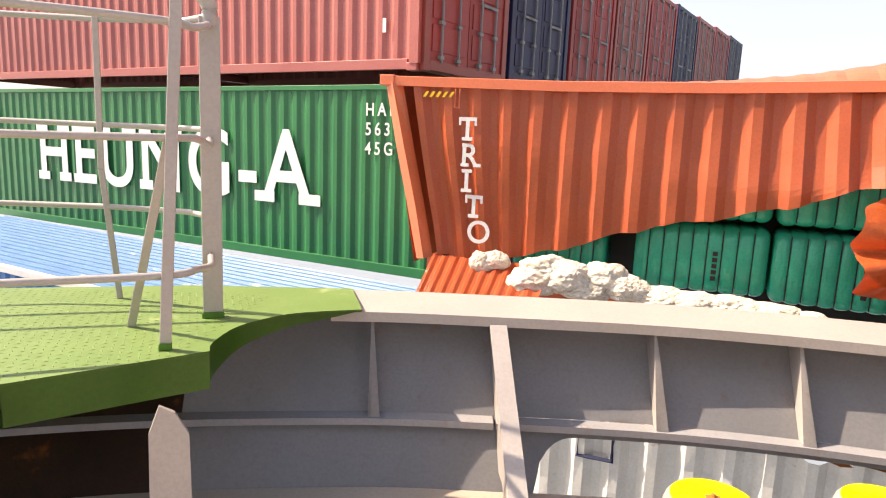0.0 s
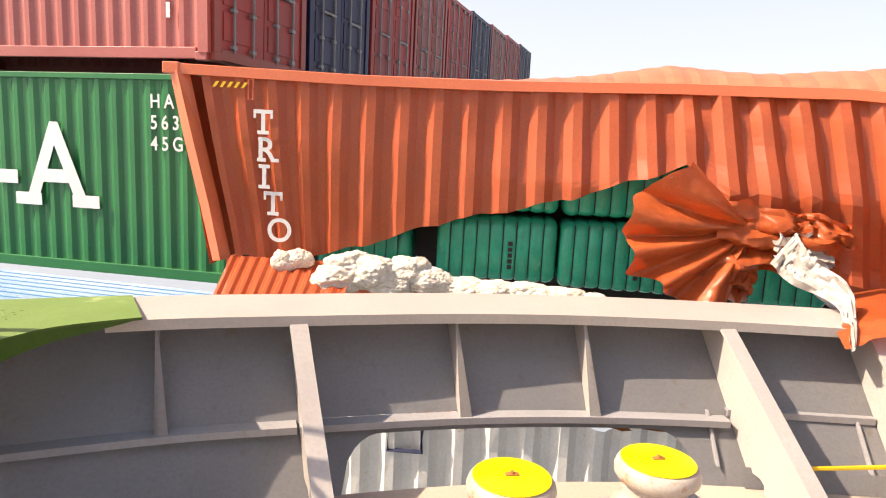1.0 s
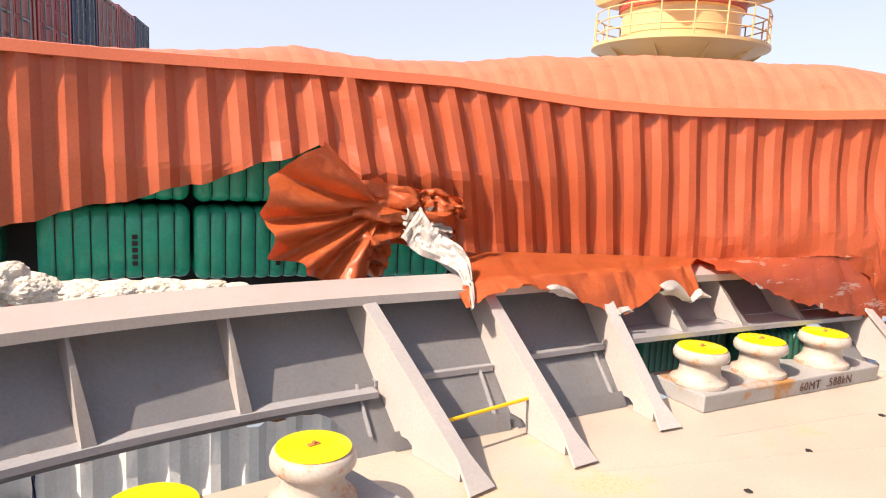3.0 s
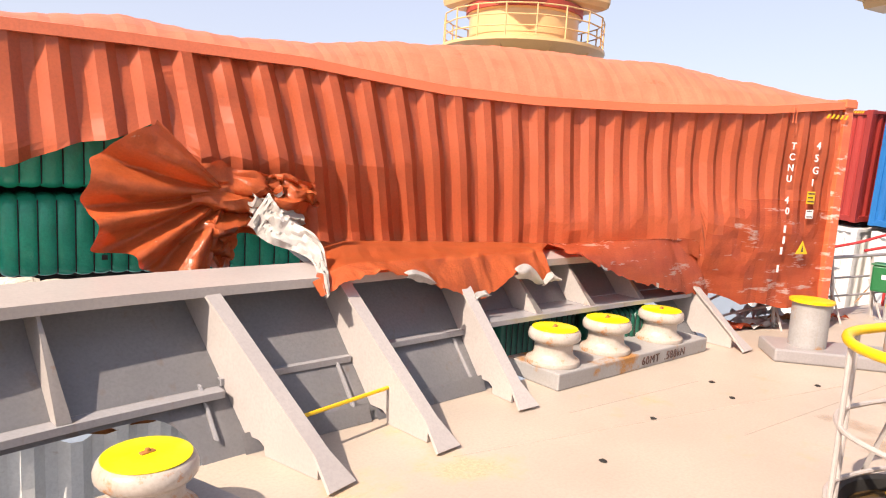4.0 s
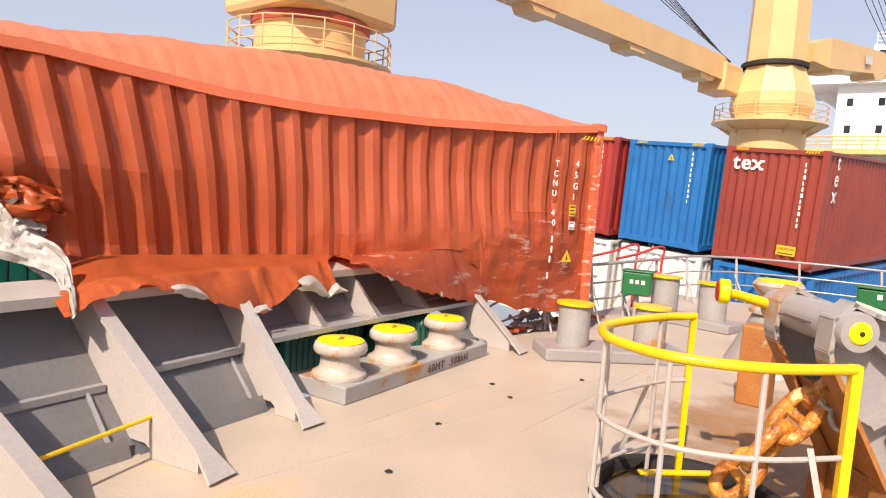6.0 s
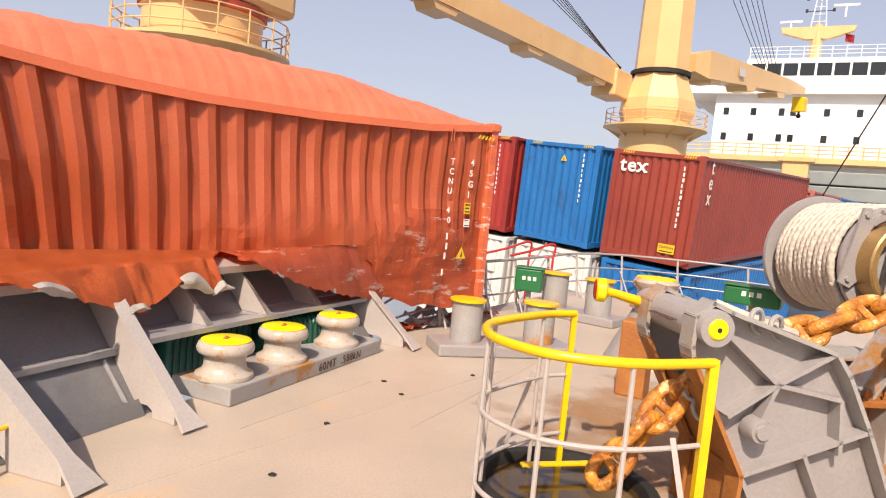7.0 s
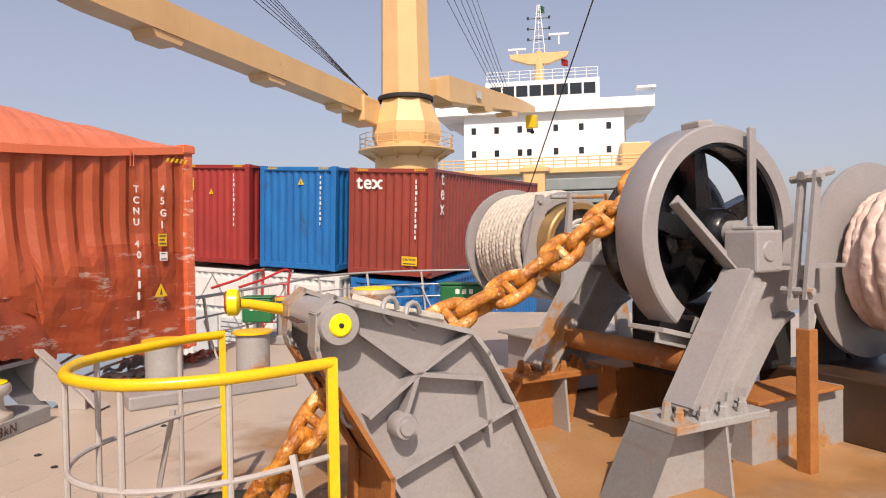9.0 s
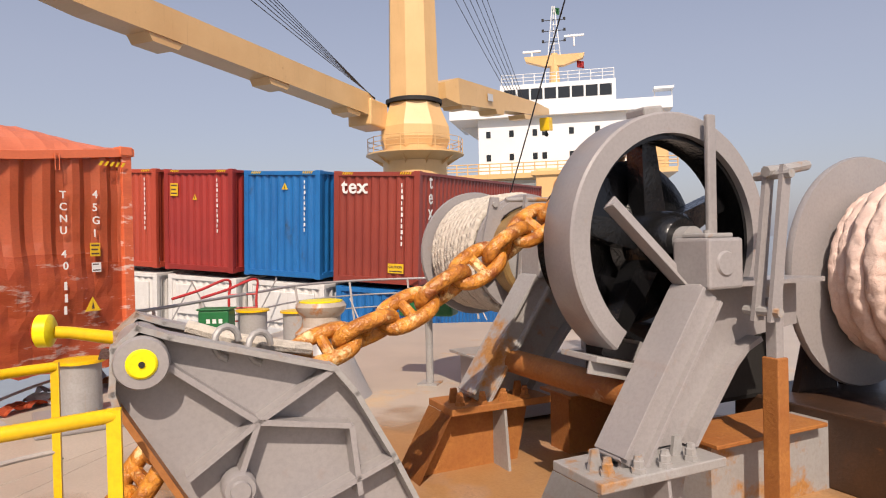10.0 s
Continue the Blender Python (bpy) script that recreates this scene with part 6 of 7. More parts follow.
lathe(bm, [(0, 0.006), (0.555, 0.006), (0.555, 0.03), (0, 0.03)], Matrix.Translation((5.35, -0.12, 0)), n=40)
tagged(part("puddle", bm, PUDDLE), "rusty oily water standing in the chain pipe", "puddle")

bm = bmesh.new()
tube(bm, [Vector((14.4, -4.58, 2.1)).lerp(Vector((4.2, -5.8, 13.0)), k / 24) for k in range(25)], 0.013, 6)
tagged(part("stay_wire", bm, WIRE), "thin dark wire rope rising forward over the deck", "wire rope")
bm = bmesh.new()
box(bm, -0.28, -0.03, 0.112, 0.28, 0.03, 0.135, 0.006, pose(5.6, -0.05, 0, 0, 0, -65))
tagged(part("yellow_lath", bm, YELLOW), "yellow painted wooden lath lying across the pipe ring", "lath")


# ---- chain stopper and windlass ----
CH = math.degrees(math.atan2(-0.95, 0.31))      # heading of the chain lead
U = Vector((0.31, -0.951, 0)).normalized()      # along the chain, towards the windlass
N = Vector((0.951, 0.31, 0)).normalized()       # along the windlass shaft, away from the walker


def cheek(o):
    """Frame on the lead: local x along the chain, local y up, local z towards the walker."""
    m = Matrix.Identity(4)
    m.col[0] = (*U, 0)
    m.col[1] = (0, 0, 1, 0)
    m.col[2] = (*(-N), 0)
    m.col[3] = (*o, 1)
    return m


stopper = thing("chain_stopper", cheek((4.98, -0.87, 0)), "grey welded chain stopper frame with ribbed cheeks", "chain stopper")
for k, zoff in enumerate((0.0, -0.62)):
    bm = bmesh.new()
    outline = [(-0.14, 1.27), (-0.13, 1.46), (-0.03, 1.55), (0.1, 1.5), (0.86, 1.28), (0.97, 1.14), (1.16, 0.8), (1.18, 0.76), (1.55, 0.0), (0.28, 0.0), (0.3, 0.46), (-0.12, 1.2)]
    prism(bm, outline, Matrix.Translation((0, 0, zoff - 0.07)), 0.03)
    ck = part("cheek_plate", bm, GREY, stopper)
    ribs = [((0.02, 1.42), (0.48, 1.06)), ((0.48, 1.06), (0.94, 0.98)), ((0.48, 1.06), (0.16, 0.84)), ((0.48, 1.06), (0.86, 1.28)), ((0.48, 1.06), (0.36, 0.72)), ((0.94, 0.98), (0.98, 0.62)), ((0.30, 0.46), (1.18, 0.78)), ((0.72, 0.62), (1.05, 0.0)), ((0.30, 0.46), (0.56, 0.0))]
    for a, b in ribs:
        bm = bmesh.new()
        d = Vector((b[0] - a[0], b[1] - a[1], 0))
        L = d.length
        box(bm, 0, -0.014, -0.04, L, 0.014, 0.07, 0, Matrix.Translation((a[0], a[1], zoff)) @ pose(0, 0, 0, 0, 0, math.degrees(math.atan2(d.y, d.x))))
        part("rib", bm, GREY, stopper)
    edge_pts = outline + [outline[0]]
    for a, b in zip(edge_pts, edge_pts[1:]):
        if a[1] == 0 and b[1] == 0:
            continue
        bm = bmesh.new()
        d = Vector((b[0] - a[0], b[1] - a[1], 0))
        box(bm, -0.012, -0.014, -0.07, d.length + 0.012, 0.014, 0.08, 0, Matrix.Translation((a[0], a[1], zoff)) @ pose(0, 0, 0, 0, 0, math.degrees(math.atan2(d.y, d.x))))
        part("edge_flat", bm, RUST if b[0] < 0 and a[0] > 0.2 or a[0] == 0.28 else GREYRUST, stopper)
bm = bmesh.new()
lathe(bm, [(0, 0.13), (0.07, 0.13), (0.11, 0.128), (0.118, 0.11), (0.118, -0.8), (0, -0.8)], Matrix.Translation((-0.02, 1.4, 0)), n=32)
part("hinge_barrel", bm, GREY, stopper, smooth=True)
bm = bmesh.new()
lathe(bm, [(0, 0.145), (0.056, 0.145), (0.066, 0.135), (0.066, 0.1)], Matrix.Translation((-0.02, 1.4, 0)), n=24)
part("pin_cap", bm, YELLOWTOP, stopper, "yellow painted pin end", smooth=True)
bm = bmesh.new()
lathe(bm, [(0, 0.152), (0.014, 0.152), (0.014, 0.14)], Matrix.Translation((-0.02, 1.4, 0)), n=10)
part("pin_hole", bm, BLACKSHADE, stopper)
bm = bmesh.new()
tube(bm, [(-0.05, 1.4, -0.72), (-0.35, 1.47, -0.68), (-0.42, 1.48, -0.67)], [0.04, 0.032, 0.032], 10)
part("lever", bm, YELLOW, stopper, "yellow lever", smooth=True)
bm = bmesh.new()
lathe(bm, [(0, 0.04), (0.06, 0.04), (0.085, 0.025), (0.085, -0.03), (0.06, -0.045), (0, -0.045)], Matrix.Translation((-0.46, 1.49, -0.66)) @ pose(0, 0, 0, 0, 75, 0), n=20)
weight = part("counterweight", bm, YELLOWTOP, stopper, "yellow painted weight with a red end", smooth=True)
bm = bmesh.new()
lathe(bm, [(0, -0.05), (0.06, -0.05), (0.075, -0.042), (0.06, -0.036)], Matrix.Translation((-0.46, 1.49, -0.66)) @ pose(0, 0, 0, 0, 75, 0), n=20)
part("end_disc", bm, REDPAINT, weight, "red painted end", smooth=True)
# rust-covered plates between the cheeks
for a, b in (((0.29, 0.0), (0.31, 0.46)), ((0.33, 0.46), (0.02, 1.0))):
    bm = bmesh.new()
    d = Vector((b[0] - a[0], b[1] - a[1], 0))
    box(bm, 0, 0.03, -0.66, d.length, 0.05, -0.1, 0, Matrix.Translation((a[0] + 0.06, a[1], 0)) @ pose(0, 0, 0, 0, 0, math.degrees(math.atan2(d.y, d.x))))
    part("front_plate", bm, RUST, stopper, "rust-covered plate between the cheeks")
lettering("lettering", "SHACKLES", 0.07, DARKLETTER, stopper, Matrix.Translation((-0.15, 1.4, -0.45)) @ pose(0, 0, 0, 0, -90, 0) @ pose(0, 0, 0, 0, 0, 0), 1.0)
bm = bmesh.new()
lathe(bm, [(0, 0.12), (0.045, 0.12), (0.05, 0.1), (0.07, 0.1), (0.08, 0.08), (0.08, -0.02)], Matrix.Translation((0.385, 0.76, 0)), n=20)
part("nut", bm, GREY, stopper, smooth=True)


def link(m, L, W, r):
    """A stud link of anchor chain."""
    bm = bmesh.new()
    pts = []
    n = 24
    for k in range(n):
        a = 2 * math.pi * k / n
        x, y = math.cos(a), math.sin(a)
        x = (abs(x) ** 0.8) * (1 if x > 0 else -1) * (L / 2 - r)
        y = (abs(y) ** 0.8) * (1 if y > 0 else -1) * (W / 2 - r)
        pts.append(m @ Vector((x, y, 0)))
    tube(bm, pts, r, 10, closed=True, up=m.to_3x3() @ Vector((0, 0, 1)))
    tube(bm, [m @ Vector((0, -W / 2 + r, 0)), m @ Vector((0, W / 2 - r, 0))], r * 0.75, 8)
    return bm


chain = thing("anchor_chain", Matrix(), "heavy rusty stud-link anchor chain", "anchor chain")
path = curve_points([(5.3, -0.25, 0.08), (5.3, -0.5, 0.42), (5.34, -0.8, 0.85), (5.44, -1.15, 1.18), (5.62, -1.6, 1.31), (5.83, -2.08, 1.47), (6.08, -2.65, 1.77), (6.32, -3.15, 2.08), (6.52, -3.5, 2.36), (6.66, -3.85, 2.52)], 12)
acc, spots_ = 0.0, []
for a, b in zip(path, path[1:]):
    acc += (b - a).length
    if acc >= 0.262:
        acc = 0.0
        spots_.append((b, (b - a).normalized()))
for k, (p, d) in enumerate(spots_):
    q = d.to_track_quat("X", "Z").to_matrix().to_4x4()
    part("link", link(Matrix.Translation(p) @ q @ pose(0, 0, 0, 45 + 90 * (k % 2) + 6 * math.sin(k * 2.1), 0, 0), 0.45, 0.28, 0.047), CHAINRUST, chain, smooth=True)

# small shackles and lashing on the stopper
for k, (x, y, z) in enumerate(((0.36, 1.44, -0.1), (0.52, 1.4, -0.12), (0.1, 0.92, -0.35), (0.16, 0.8, -0.3))):
    bm = bmesh.new()
    tube(bm, [(x + 0.06 * math.cos(a * 0.52), y + 0.075 * math.sin(a * 0.52), z + 0.01 * a) for a in range(10)], 0.017, 8)
    part("shackle", bm, GREYRUST, stopper, smooth=True)
bm = bmesh.new()
tube(bm, curve_points([(0.2, 1.5, -0.3), (0.42, 1.43, -0.2), (0.62, 1.38, -0.22), (0.82, 1.33, -0.3)], 6), 0.035, 8)
part("lashing", bm, ROPEGREY, stopper, "grey rope lashing", smooth=True)

# windlass wheel
W0 = Vector((6.057, -3.984, 1.87))


def shaft_frame(o):
    """Local x along the chain lead, y up, z along the shaft towards the walker."""
    m = Matrix.Identity(4)
    m.col[0] = (*U, 0)
    m.col[1] = (0, 0, 1, 0)
    m.col[2] = (*(-N), 0)
    m.col[3] = (*o, 1)
    return m


windlass = thing("windlass", shaft_frame(W0), "grey anchor windlass with brake drum, black gypsy wheel and rusty bed", "windlass")


def wp(name, bm, mat, label="", smooth=False):
    return part(name, bm, mat, windlass, label, smooth)


bm = bmesh.new()
lathe(bm, [(0.735, 0.0), (0.865, 0.0), (0.88, -0.015), (0.88, -0.3), (0.865, -0.32), (0.735, -0.32), (0.735, 0.0)], n=72, a0=-118, a1=232)
wp("brake_band", bm, GREY, smooth=True)
bm = bmesh.new()
lathe(bm, [(0.70, -0.05), (0.73, -0.05), (0.73, -0.3), (0.70, -0.3)], n=64)
wp("brake_drum", bm, BLACK, smooth=True)
for k in range(5):
    bm = bmesh.new()
    prism(bm, [(0.16, -0.1), (0.705, -0.06), (0.705, 0.06), (0.16, 0.1)], pose(0, 0, -0.34, 0, 0, 72 * k + 24), 0.16)
    wp("spoke", bm, BLACK)
bm = bmesh.new()
lathe(bm, [(0, 0.05), (0.15, 0.05), (0.2, 0.0), (0.23, -0.3), (0.3, -0.34)], n=28)
wp("hub", bm, BLACK, smooth=True)
bm = bmesh.new()
lathe(bm, [(0, -0.36), (0.5, -0.4), (0.6, -0.44), (0.56, -0.52), (0.42, -0.6), (0.42, -0.66), (0.56, -0.74), (0.6, -0.8), (0.5, -0.84), (0, -0.84)], n=40)
wp("gypsy", bm, BLACK, smooth=True)
bm = bmesh.new()
tube(bm, [(0, 0, 0.14), (0, 0, -1.75)], 0.1, 20)
wp("shaft", bm, GREYRUST, smooth=True)
bm = bmesh.new()
box(bm, -0.09, 0.865, -0.25, 0.08, 0.93, -0.06, 0.015, pose(0, 0, 0, 0, 0, 8))
wp("band_lug", bm, GREYRUST)


def a_frame(z, mats):
    """Bearing stand: block, sloping leg, gusset, bolted foot and pedestal, at a place along the shaft."""
    g, r = mats
    t = Matrix.Translation((-0.12, 0, z))
    bm = bmesh.new()
    box(bm, -0.06, -0.3, -0.15, 0.24, 0.02, 0.15, 0.02, t)
    wp("bearing_block", bm, g)
    bm = bmesh.new()
    lathe(bm, [(0, 0.165), (0.07, 0.165), (0.08, 0.15)], t @ Matrix.Translation((0.08, -0.14, 0)), n=24)
    wp("bearing_cover", bm, g, smooth=True)
    bm = bmesh.new()
    box(bm, -0.03, 0.02, -0.1, 0.21, 0.05, 0.1, 0.01, t)
    lathe(bm, [(0, 0.02), (0.03, 0.02), (0.03, 0.0)], t @ Matrix.Translation((0.1, 0.05, 0)) @ pose(0, 0, 0, -90, 0, 0), n=10)
    wp("bearing_cap", bm, GREYRUST)
    # leg: channel with two edge flats
    a, b = Vector((-0.02, -0.3, 0)), Vector((-0.68, -1.28, 0))
    d = b - a
    q = t @ Matrix.Translation(a) @ pose(0, 0, 0, 0, 0, math.degrees(math.atan2(d.y, d.x)))
    L = d.length
    bm = bmesh.new()
    box(bm, 0, -0.07, -0.12, L, 0.1, 0.1, 0.008, q)
    wp("leg", bm, g)
    for w in (-0.08, 0.09):
        bm = bmesh.new()
        box(bm, 0.02, w, -0.13, L - 0.02, w + 0.03, 0.14, 0.004, q)
        wp("leg_flange", bm, g)
    bm = bmesh.new()
    prism(bm, [(-0.5, -1.28), (0.0, -0.28), (1.02, -0.28), (1.02, -0.6), (0.5, -0.66), (0.36, -0.72), (0.26, -0.82), (-0.04, -1.2), (-0.1, -1.28)], t @ Matrix.Translation((0, 0, -0.1)), 0.03)
    wp("gusset", bm, g)
    bm = bmesh.new()
    prism(bm, [(0.52, -0.64), (0.37, -0.7), (0.27, -0.8), (-0.03, -1.18), (-0.09, -1.28), (-0.06, -1.28), (0.0, -1.2), (0.3, -0.82), (0.4, -0.73), (0.54, -0.67)], t @ Matrix.Translation((0, 0, -0.12)), 0.16)
    wp("gusset_flange", bm, g)
    bm = bmesh.new()
    prism(bm, [(-0.02, -0.29), (1.03, -0.29), (1.03, -0.26), (-0.02, -0.26)], t @ Matrix.Translation((0, 0, -0.18)), 0.32)
    wp("top_flange", bm, g)
    # foot
    bm = bmesh.new()
    box(bm, -0.96, -1.36, -0.24, -0.02, -1.3, 0.22, 0.008, t)
    wp("foot_plate", bm, r)
    for x, zz in ((-0.84, 0.12), (-0.66, 0.17), (-0.46, 0.17), (-0.24, 0.15)):
        bm = bmesh.new()
        prism(bm, [(0, 0), (0.09, 0), (0.07, 0.12), (0.02, 0.12)], t @ Matrix.Translation((x - 0.05, -1.3, zz - 0.12)), 0.025)
        lathe(bm, [(0, 0.1), (0.025, 0.1), (0.028, 0.075), (0.034, 0.07), (0.034, 0.03), (0.045, 0.03), (0.045, 0)], t @ Matrix.Translation((x, -1.3, zz)) @ pose(0, 0, 0, -90, 0, 0), n=6)
        wp("holding_bolt", bm, r)
    bm = bmesh.new()
    prism(bm, [(-1.25, -1.9), (-0.25, -1.9), (-0.12, -1.36), (-0.95, -1.36)], t @ Matrix.Translation((0, 0, -0.02)), 0.03)
    wp("pedestal_side", bm, r)
    bm = bmesh.new()
    va = [bm.verts.new(t @ Vector(p)) for p in ((-1.27, -1.9, 0.2), (-1.27, -1.9, -0.24), (-0.96, -1.36, -0.24), (-0.96, -1.36, 0.2))]
    bm.faces.new(va)
    wp("pedestal_end", thick(bm, 0.025), r)
    bm = bmesh.new()
    prism(bm, [(0, -1.9), (0.26, -1.9), (0.2, -1.36), (0, -1.36)], t @ Matrix.Translation((-0.45, 0, 0)) @ pose(0, 0, 0, 0, -90, 0), 0.025)
    wp("pedestal_rib", bm, g)


a_frame(0.28, (GREY, GREYRUST))
a_frame(-1.55, (GREYRUST, RUST))
# bed girders
for z0, z1 in ((-0.2, 0.22), (-1.75, -1.35)):
    bm = bmesh.new()
    box(bm, 0.1, -1.9, z0 + 0.06, 1.3, -1.36, z1 - 0.06)
    wp("bed", bm, RUST if z0 < -1 else GREYRUST)
    bm = bmesh.new()
    box(bm, 0.05, -1.36, z0 - 0.04, 1.15, -1.33, z1 + 0.04, 0.006)
    wp("bed_top", bm, RUST, "rust-covered top plate")
# black slab on deck stands in for shadow between the pedestals
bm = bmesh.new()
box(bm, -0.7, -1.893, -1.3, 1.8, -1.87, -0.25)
wp("dark_pit", bm, BLACKSHADE)
# block added and coloured black where shade lies behind the gusset
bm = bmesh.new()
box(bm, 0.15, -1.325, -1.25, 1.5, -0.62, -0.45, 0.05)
wp("gear_housing", bm, BLACKSHADE, "black block added for the shade under the beam")
bm = bmesh.new()
tube(bm, [(-0.42, -1.0, 0.2), (-0.42, -1.0, -1.5)], 0.1, 20)
wp("cross_pipe", bm, RUST, "rust-brown cross pipe", True)
# band brackets and bars before the wheel
bm = bmesh.new()
box(bm, -0.55, -0.9, -0.32, -0.2, -0.86, 0.06, 0.006, pose(0, 0, 0, 0, 0, -14))
box(bm, -0.55, -0.98, -0.02, -0.2, -0.86, 0.0, 0.004, pose(0, 0, 0, 0, 0, -14))
wp("band_bracket", bm, GREYRUST)
bm = bmesh.new()
box(bm, 0.2, -0.1, 0.05, 0.28, 0.86, 0.09, 0.012)
wp("upright_bar", bm, GREY)
bm = bmesh.new()
a, b = Vector((-0.62, 0.26, 0.05)), Vector((0.0, -0.42, 0.2))
d = b - a
box(bm, 0, -0.055, -0.012, d.length, 0.055, 0.012, 0.004, Matrix.Translation(a) @ pose(0, 0, 0, 0, -10, math.degrees(math.atan2(d.y, d.x))))
box(bm, 0, -0.055, -0.012, d.length, -0.035, 0.1, 0.004, Matrix.Translation(a) @ pose(0, 0, 0, 0, -10, math.degrees(math.atan2(d.y, d.x))))
wp("strut", bm, GREY)


def rope_coil(parent, z0, z1, radius, r, mat, taper=0.0, steps=90, label="thick braided mooring rope wound in turns"):
    """Braided rope wound on a drum along local z."""
    turns = int((z1 - z0) / (2.02 * r))
    n = turns * steps
    verts, faces = [], []
    k = 14
    for i in range(n + 1):
        a = 2 * math.pi * i / steps
        t_ = i / n
        zc = z0 + r + (z1 - z0 - 2 * r) * t_ + 0.25 * r * math.sin(a * 0.5 + 1.3 * math.sin(t_ * 9))
        rc = radius + r + 0.35 * r * noise.noise(Vector((t_ * 13, math.cos(a), math.sin(a))))
        for q in range(k):
            b = 2 * math.pi * q / k
            arc = a * radius / r
            braid = max(abs(math.sin(arc * 1.15 + 2 * b)), abs(math.sin(arc * 1.15 - 2 * b)) * 0.97) ** 2
            rr = r * (0.74 + 0.32 * braid)
            R = rc + rr * math.cos(b)
            verts.append((R * math.cos(a), R * math.sin(a), zc + rr * math.sin(b)))
    for i in range(n):
        for q in range(k):
            faces.append((i * k + q, i * k + (q + 1) % k, (i + 1) * k + (q + 1) % k, (i + 1) * k + q))
    me = bpy.data.meshes.new("rope")
    me.from_pydata(verts, [], faces)
    me.materials.append(mat)
    for p in me.polygons:
        p.use_smooth = True
    ob = new("rope", me)
    ob.parent = parent
    ob["label"] = label
    return ob


# far mooring drum on the same shaft
drum1 = thing("mooring_drum", shaft_frame(Vector((8.97, -3.73, 1.75))), "mooring winch drum wound with pale rope", "winch drum")
bm = bmesh.new()
lathe(bm, [(0, -1.3), (0.5, -1.3), (0.5, 0.0), (0, 0.0)], n=32)
part("barrel", bm, GREY, drum1, smooth=True)
rope_coil(drum1, -1.2, -0.08, 0.61, 0.045, ROPEGREY, steps=380)
for z, r in ((-1.25, 0.77), (-0.05, 0.66)):
    bm = bmesh.new()
    lathe(bm, [(0.3, z - 0.03), (r, z - 0.03), (r + 0.01, z), (r, z + 0.03), (0.3, z + 0.03)], n=48)
    part("flange", bm, GREY, drum1, smooth=True)
bm = bmesh.new()
lathe(bm, [(0.2, -1.24), (0.3, -1.3), (0.32, -1.42), (0.25, -1.54), (0.0, -1.58)], n=28)
part("end_cap", bm, RAILPAINT, drum1, smooth=True)
bm = bmesh.new()
lathe(bm, [(0.44, 0.0), (0.5, 0.0), (0.52, 0.02), (0.52, 0.24), (0.5, 0.26), (0.44, 0.26), (0.44, 0.0)], n=40)
part("brake_ring", bm, material("brass_brown_band", (0.42, 0.27, 0.10), (0.30, 0.18, 0.07), 0.5, 0.4, spots=0.3), drum1, "rust-gold brake band", True)
bm = bmesh.new()
lathe(bm, [(0, 0.02), (0.44, 0.02), (0.44, 0.06), (0.12, 0.1), (0.12, 0.45), (0, 0.45)], n=32)
part("brake_disc", bm, GREYRUST, drum1, smooth=True)
for x0, x1 in ((-0.5, -0.42), (0.42, 0.5)):
    bm = bmesh.new()
    prism(bm, [(x0 * 1.1, -1.65), (x1 * 1.5 if x1 > 0 else x1, -1.65), (x1 * 0.6, 0.5), (x0 * 0.6, 0.62)], Matrix.Translation((0, 0, 0.36)), 0.05)
    part("stand", bm, GREYRUST, drum1)
# side frame: sloping plate beside the rope, arched guard over the brake, pivots
bm = bmesh.new()
prism(bm, [(-0.5, 0.62), (-0.4, 0.62), (-0.36, -0.12), (-0.56, -0.3), (-0.7, -0.24)], Matrix.Translation((0, 0, 0.0)), 0.035)
part("guard_plate", bm, GREY, drum1)
bm = bmesh.new()
arch = [(0.62 * math.cos(radians(a)), 0.62 * math.sin(radians(a))) for a in range(150, 24, -9)]
prism(bm, arch + [(x * 0.87, y * 0.87) for x, y in reversed(arch)], Matrix.Translation((0, 0, -0.02)), 0.05)
part("brake_guard", bm, GREY, drum1)
for x, y in ((-0.46, 0.54), (-0.6, -0.2), (-0.42, -0.1)):
    bm = bmesh.new()
    lathe(bm, [(0, 0.06), (0.03, 0.06), (0.035, 0.035)], Matrix.Translation((x, y, 0)), n=8)
    part("bolt", bm, GREYRUST, drum1)
bm = bmesh.new()
for k in range(4):
    tube(bm, curve_points([(-0.3 + 0.05 * k, 0.2 + 0.02 * k, 0.32), (-0.1, 0.3 - 0.07 * k, 0.36), (0.15, 0.2 - 0.05 * k, 0.38), (0.3, 0.08 + 0.05 * k, 0.36)], 5), 0.026, 7)
part("rope_tail", bm, ROPEGREY, drum1, "loose rope tail hung on the brake", True)
bm = bmesh.new()
tube(bm, [(-0.42, 0.58, 0.2), (0.5, 0.6, 0.2)], 0.025, 8)
part("tie_rod", bm, GREYRUST, drum1)
bm = bmesh.new()
tube(bm, [(0.5, 0.6, 0.2), (0.95, 0.61, 0.2)], 0.03, 8)
part("handle", bm, YELLOW, drum1, "yellow painted brake handle")
bm = bmesh.new()
box(bm, -0.8, -1.7, -0.2, 0.9, -1.05, 0.4, 0.01)
part("base", bm, GREY, drum1)
bm = bmesh.new()
box(bm, -0.9, -1.05, -0.26, -0.1, -1.02, 0.46, 0.006)
part("base_top", bm, GREYRUST, drum1)

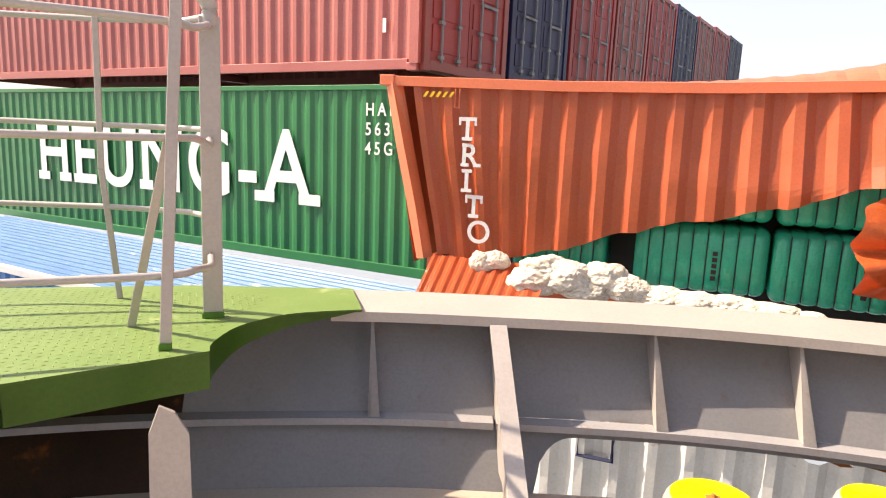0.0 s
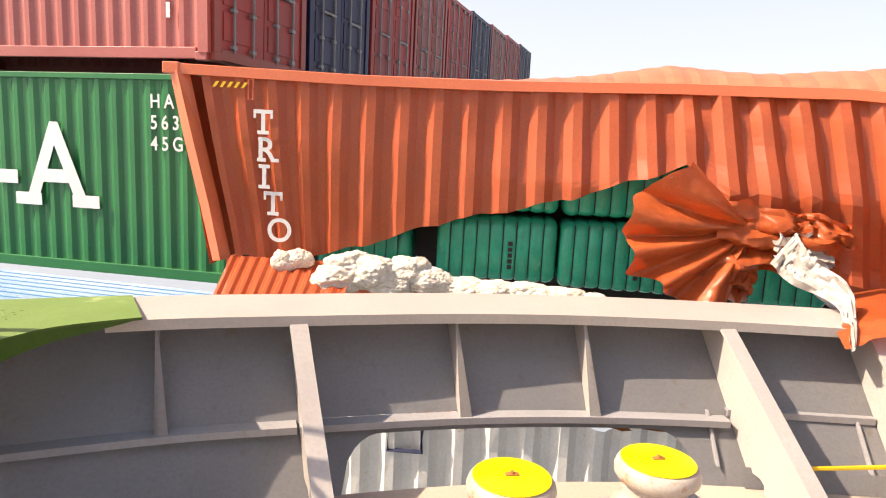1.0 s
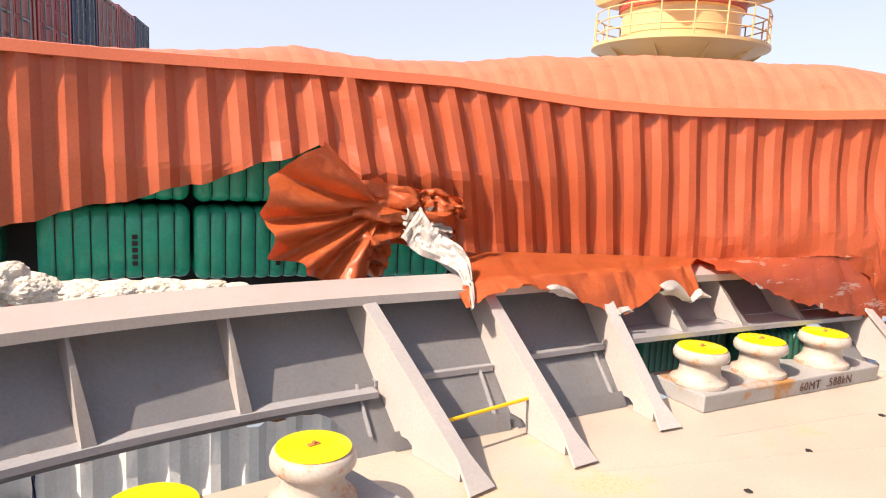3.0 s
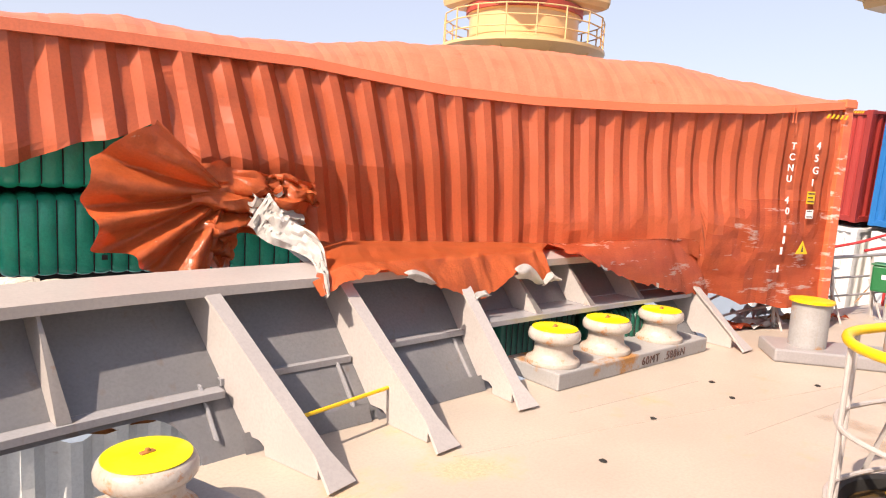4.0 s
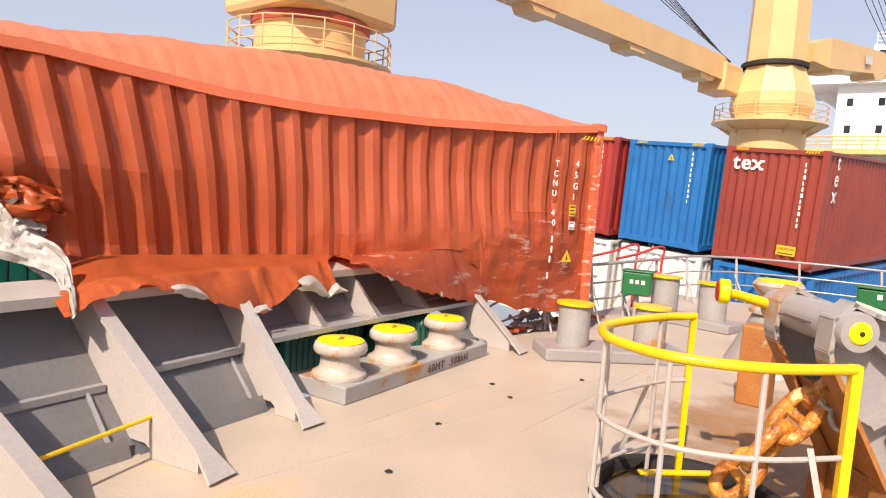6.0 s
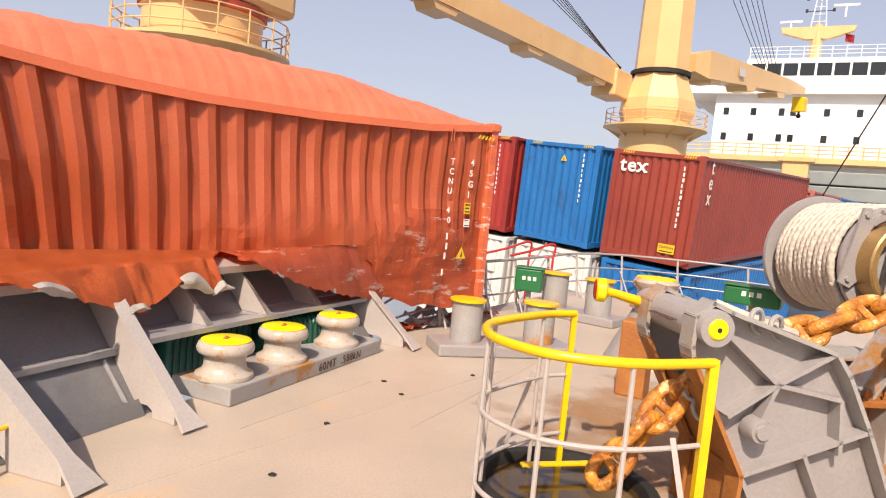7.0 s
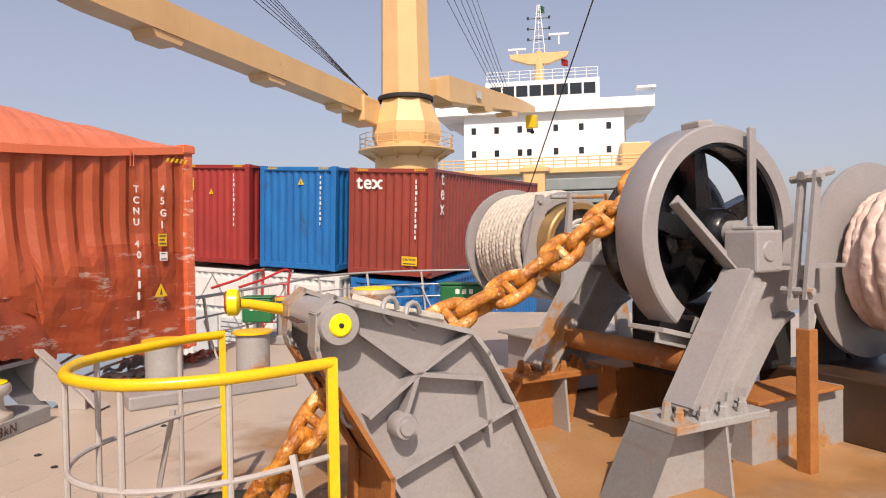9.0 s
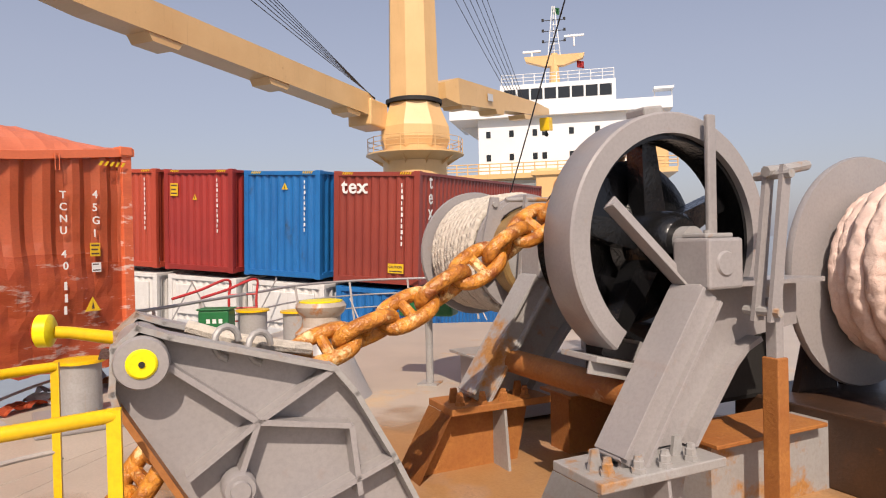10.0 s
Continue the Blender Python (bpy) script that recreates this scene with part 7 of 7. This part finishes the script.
# near mooring drum
drum2 = thing("mooring_drum", shaft_frame(Vector((6.8, -6.0, 1.58))), "large mooring drum wound with pinkish-white braided rope", "winch drum")
bm = bmesh.new()
lathe(bm, [(0, -0.1), (0.5, -0.1), (0.5, 1.5), (0, 1.5)], n=32)
part("barrel", bm, GREY, drum2, smooth=True)
for z in (0.0, 1.5):
    bm = bmesh.new()
    lathe(bm, [(0.4, z - 0.03), (0.94, z - 0.03), (0.95, z), (0.94, z + 0.03), (0.4, z + 0.03)], n=64)
    part("flange", bm, GREY, drum2, smooth=True)
rope_coil(drum2, 0.2, 1.46, 0.6, 0.078, ROPE, steps=330)
rope_coil(drum2, 0.05, 0.5, 0.55, 0.055, ROPE, steps=330)
bm = bmesh.new()
tube(bm, curve_points([(-0.3, -0.66, 0.9), (-0.2, -0.78, 0.85), (-0.08, -0.86, 0.78), (0.02, -0.98, 0.74)], 6), 0.05, 10)
part("rope_end", bm, ROPE, drum2, smooth=True)
# stands and enlarged base coloured dark for the shadow under the drum
for x in (-0.4, 0.5):
    bm = bmesh.new()
    prism(bm, [(x - 0.3, -1.58), (x + 0.3, -1.58), (0.15, 0.2), (-0.15, 0.2)], Matrix.Translation((0, 0, -0.3)), 0.06)
    part("stand", bm, SHADERUST, drum2)
bm = bmesh.new()
box(bm, -0.85, -1.58, -0.6, 1.4, -1.0, 1.4, 0.02)
part("base", bm, SHADERUST, drum2)
# brake post and links
brk = thing("brake_lever_post", pose(5.73, -4.46, 0, 0, 0, CH), "rust-yellow brake post with grey link bars", "brake post")
bm = bmesh.new()
box(bm, -0.05, -0.06, 0, 0.05, 0.06, 1.12, 0.008)
part("post", bm, RUST, brk)
bm = bmesh.new()
box(bm, -0.035, -0.04, 1.0, 0.035, 0.04, 1.5, 0.006)
part("post_head", bm, GREY, brk)
for y in (-0.07, 0.05):
    bm = bmesh.new()
    prism(bm, [(-0.16, 1.36), (-0.07, 1.36), (0.05, 2.3), (-0.02, 2.34)], Matrix.Translation((0, y, 0)) @ pose(0, 0, 0, 90, 0, 0), 0.03)
    part("link_bar", bm, GREY, brk)
bm = bmesh.new()
tube(bm, [(-0.06, 0, 2.3), (0.12, 0, 2.32), (0.4, 0.05, 2.36)], 0.035, 8)
part("crank", bm, GREYRUST, brk)
for p in ((-0.12, 1.42), (0.0, 2.28)):
    bm = bmesh.new()
    tube(bm, [(p[0], -0.14, p[1]), (p[0], 0.12, p[1])], 0.03, 8)
    part("link_pin", bm, GREYRUST, brk)
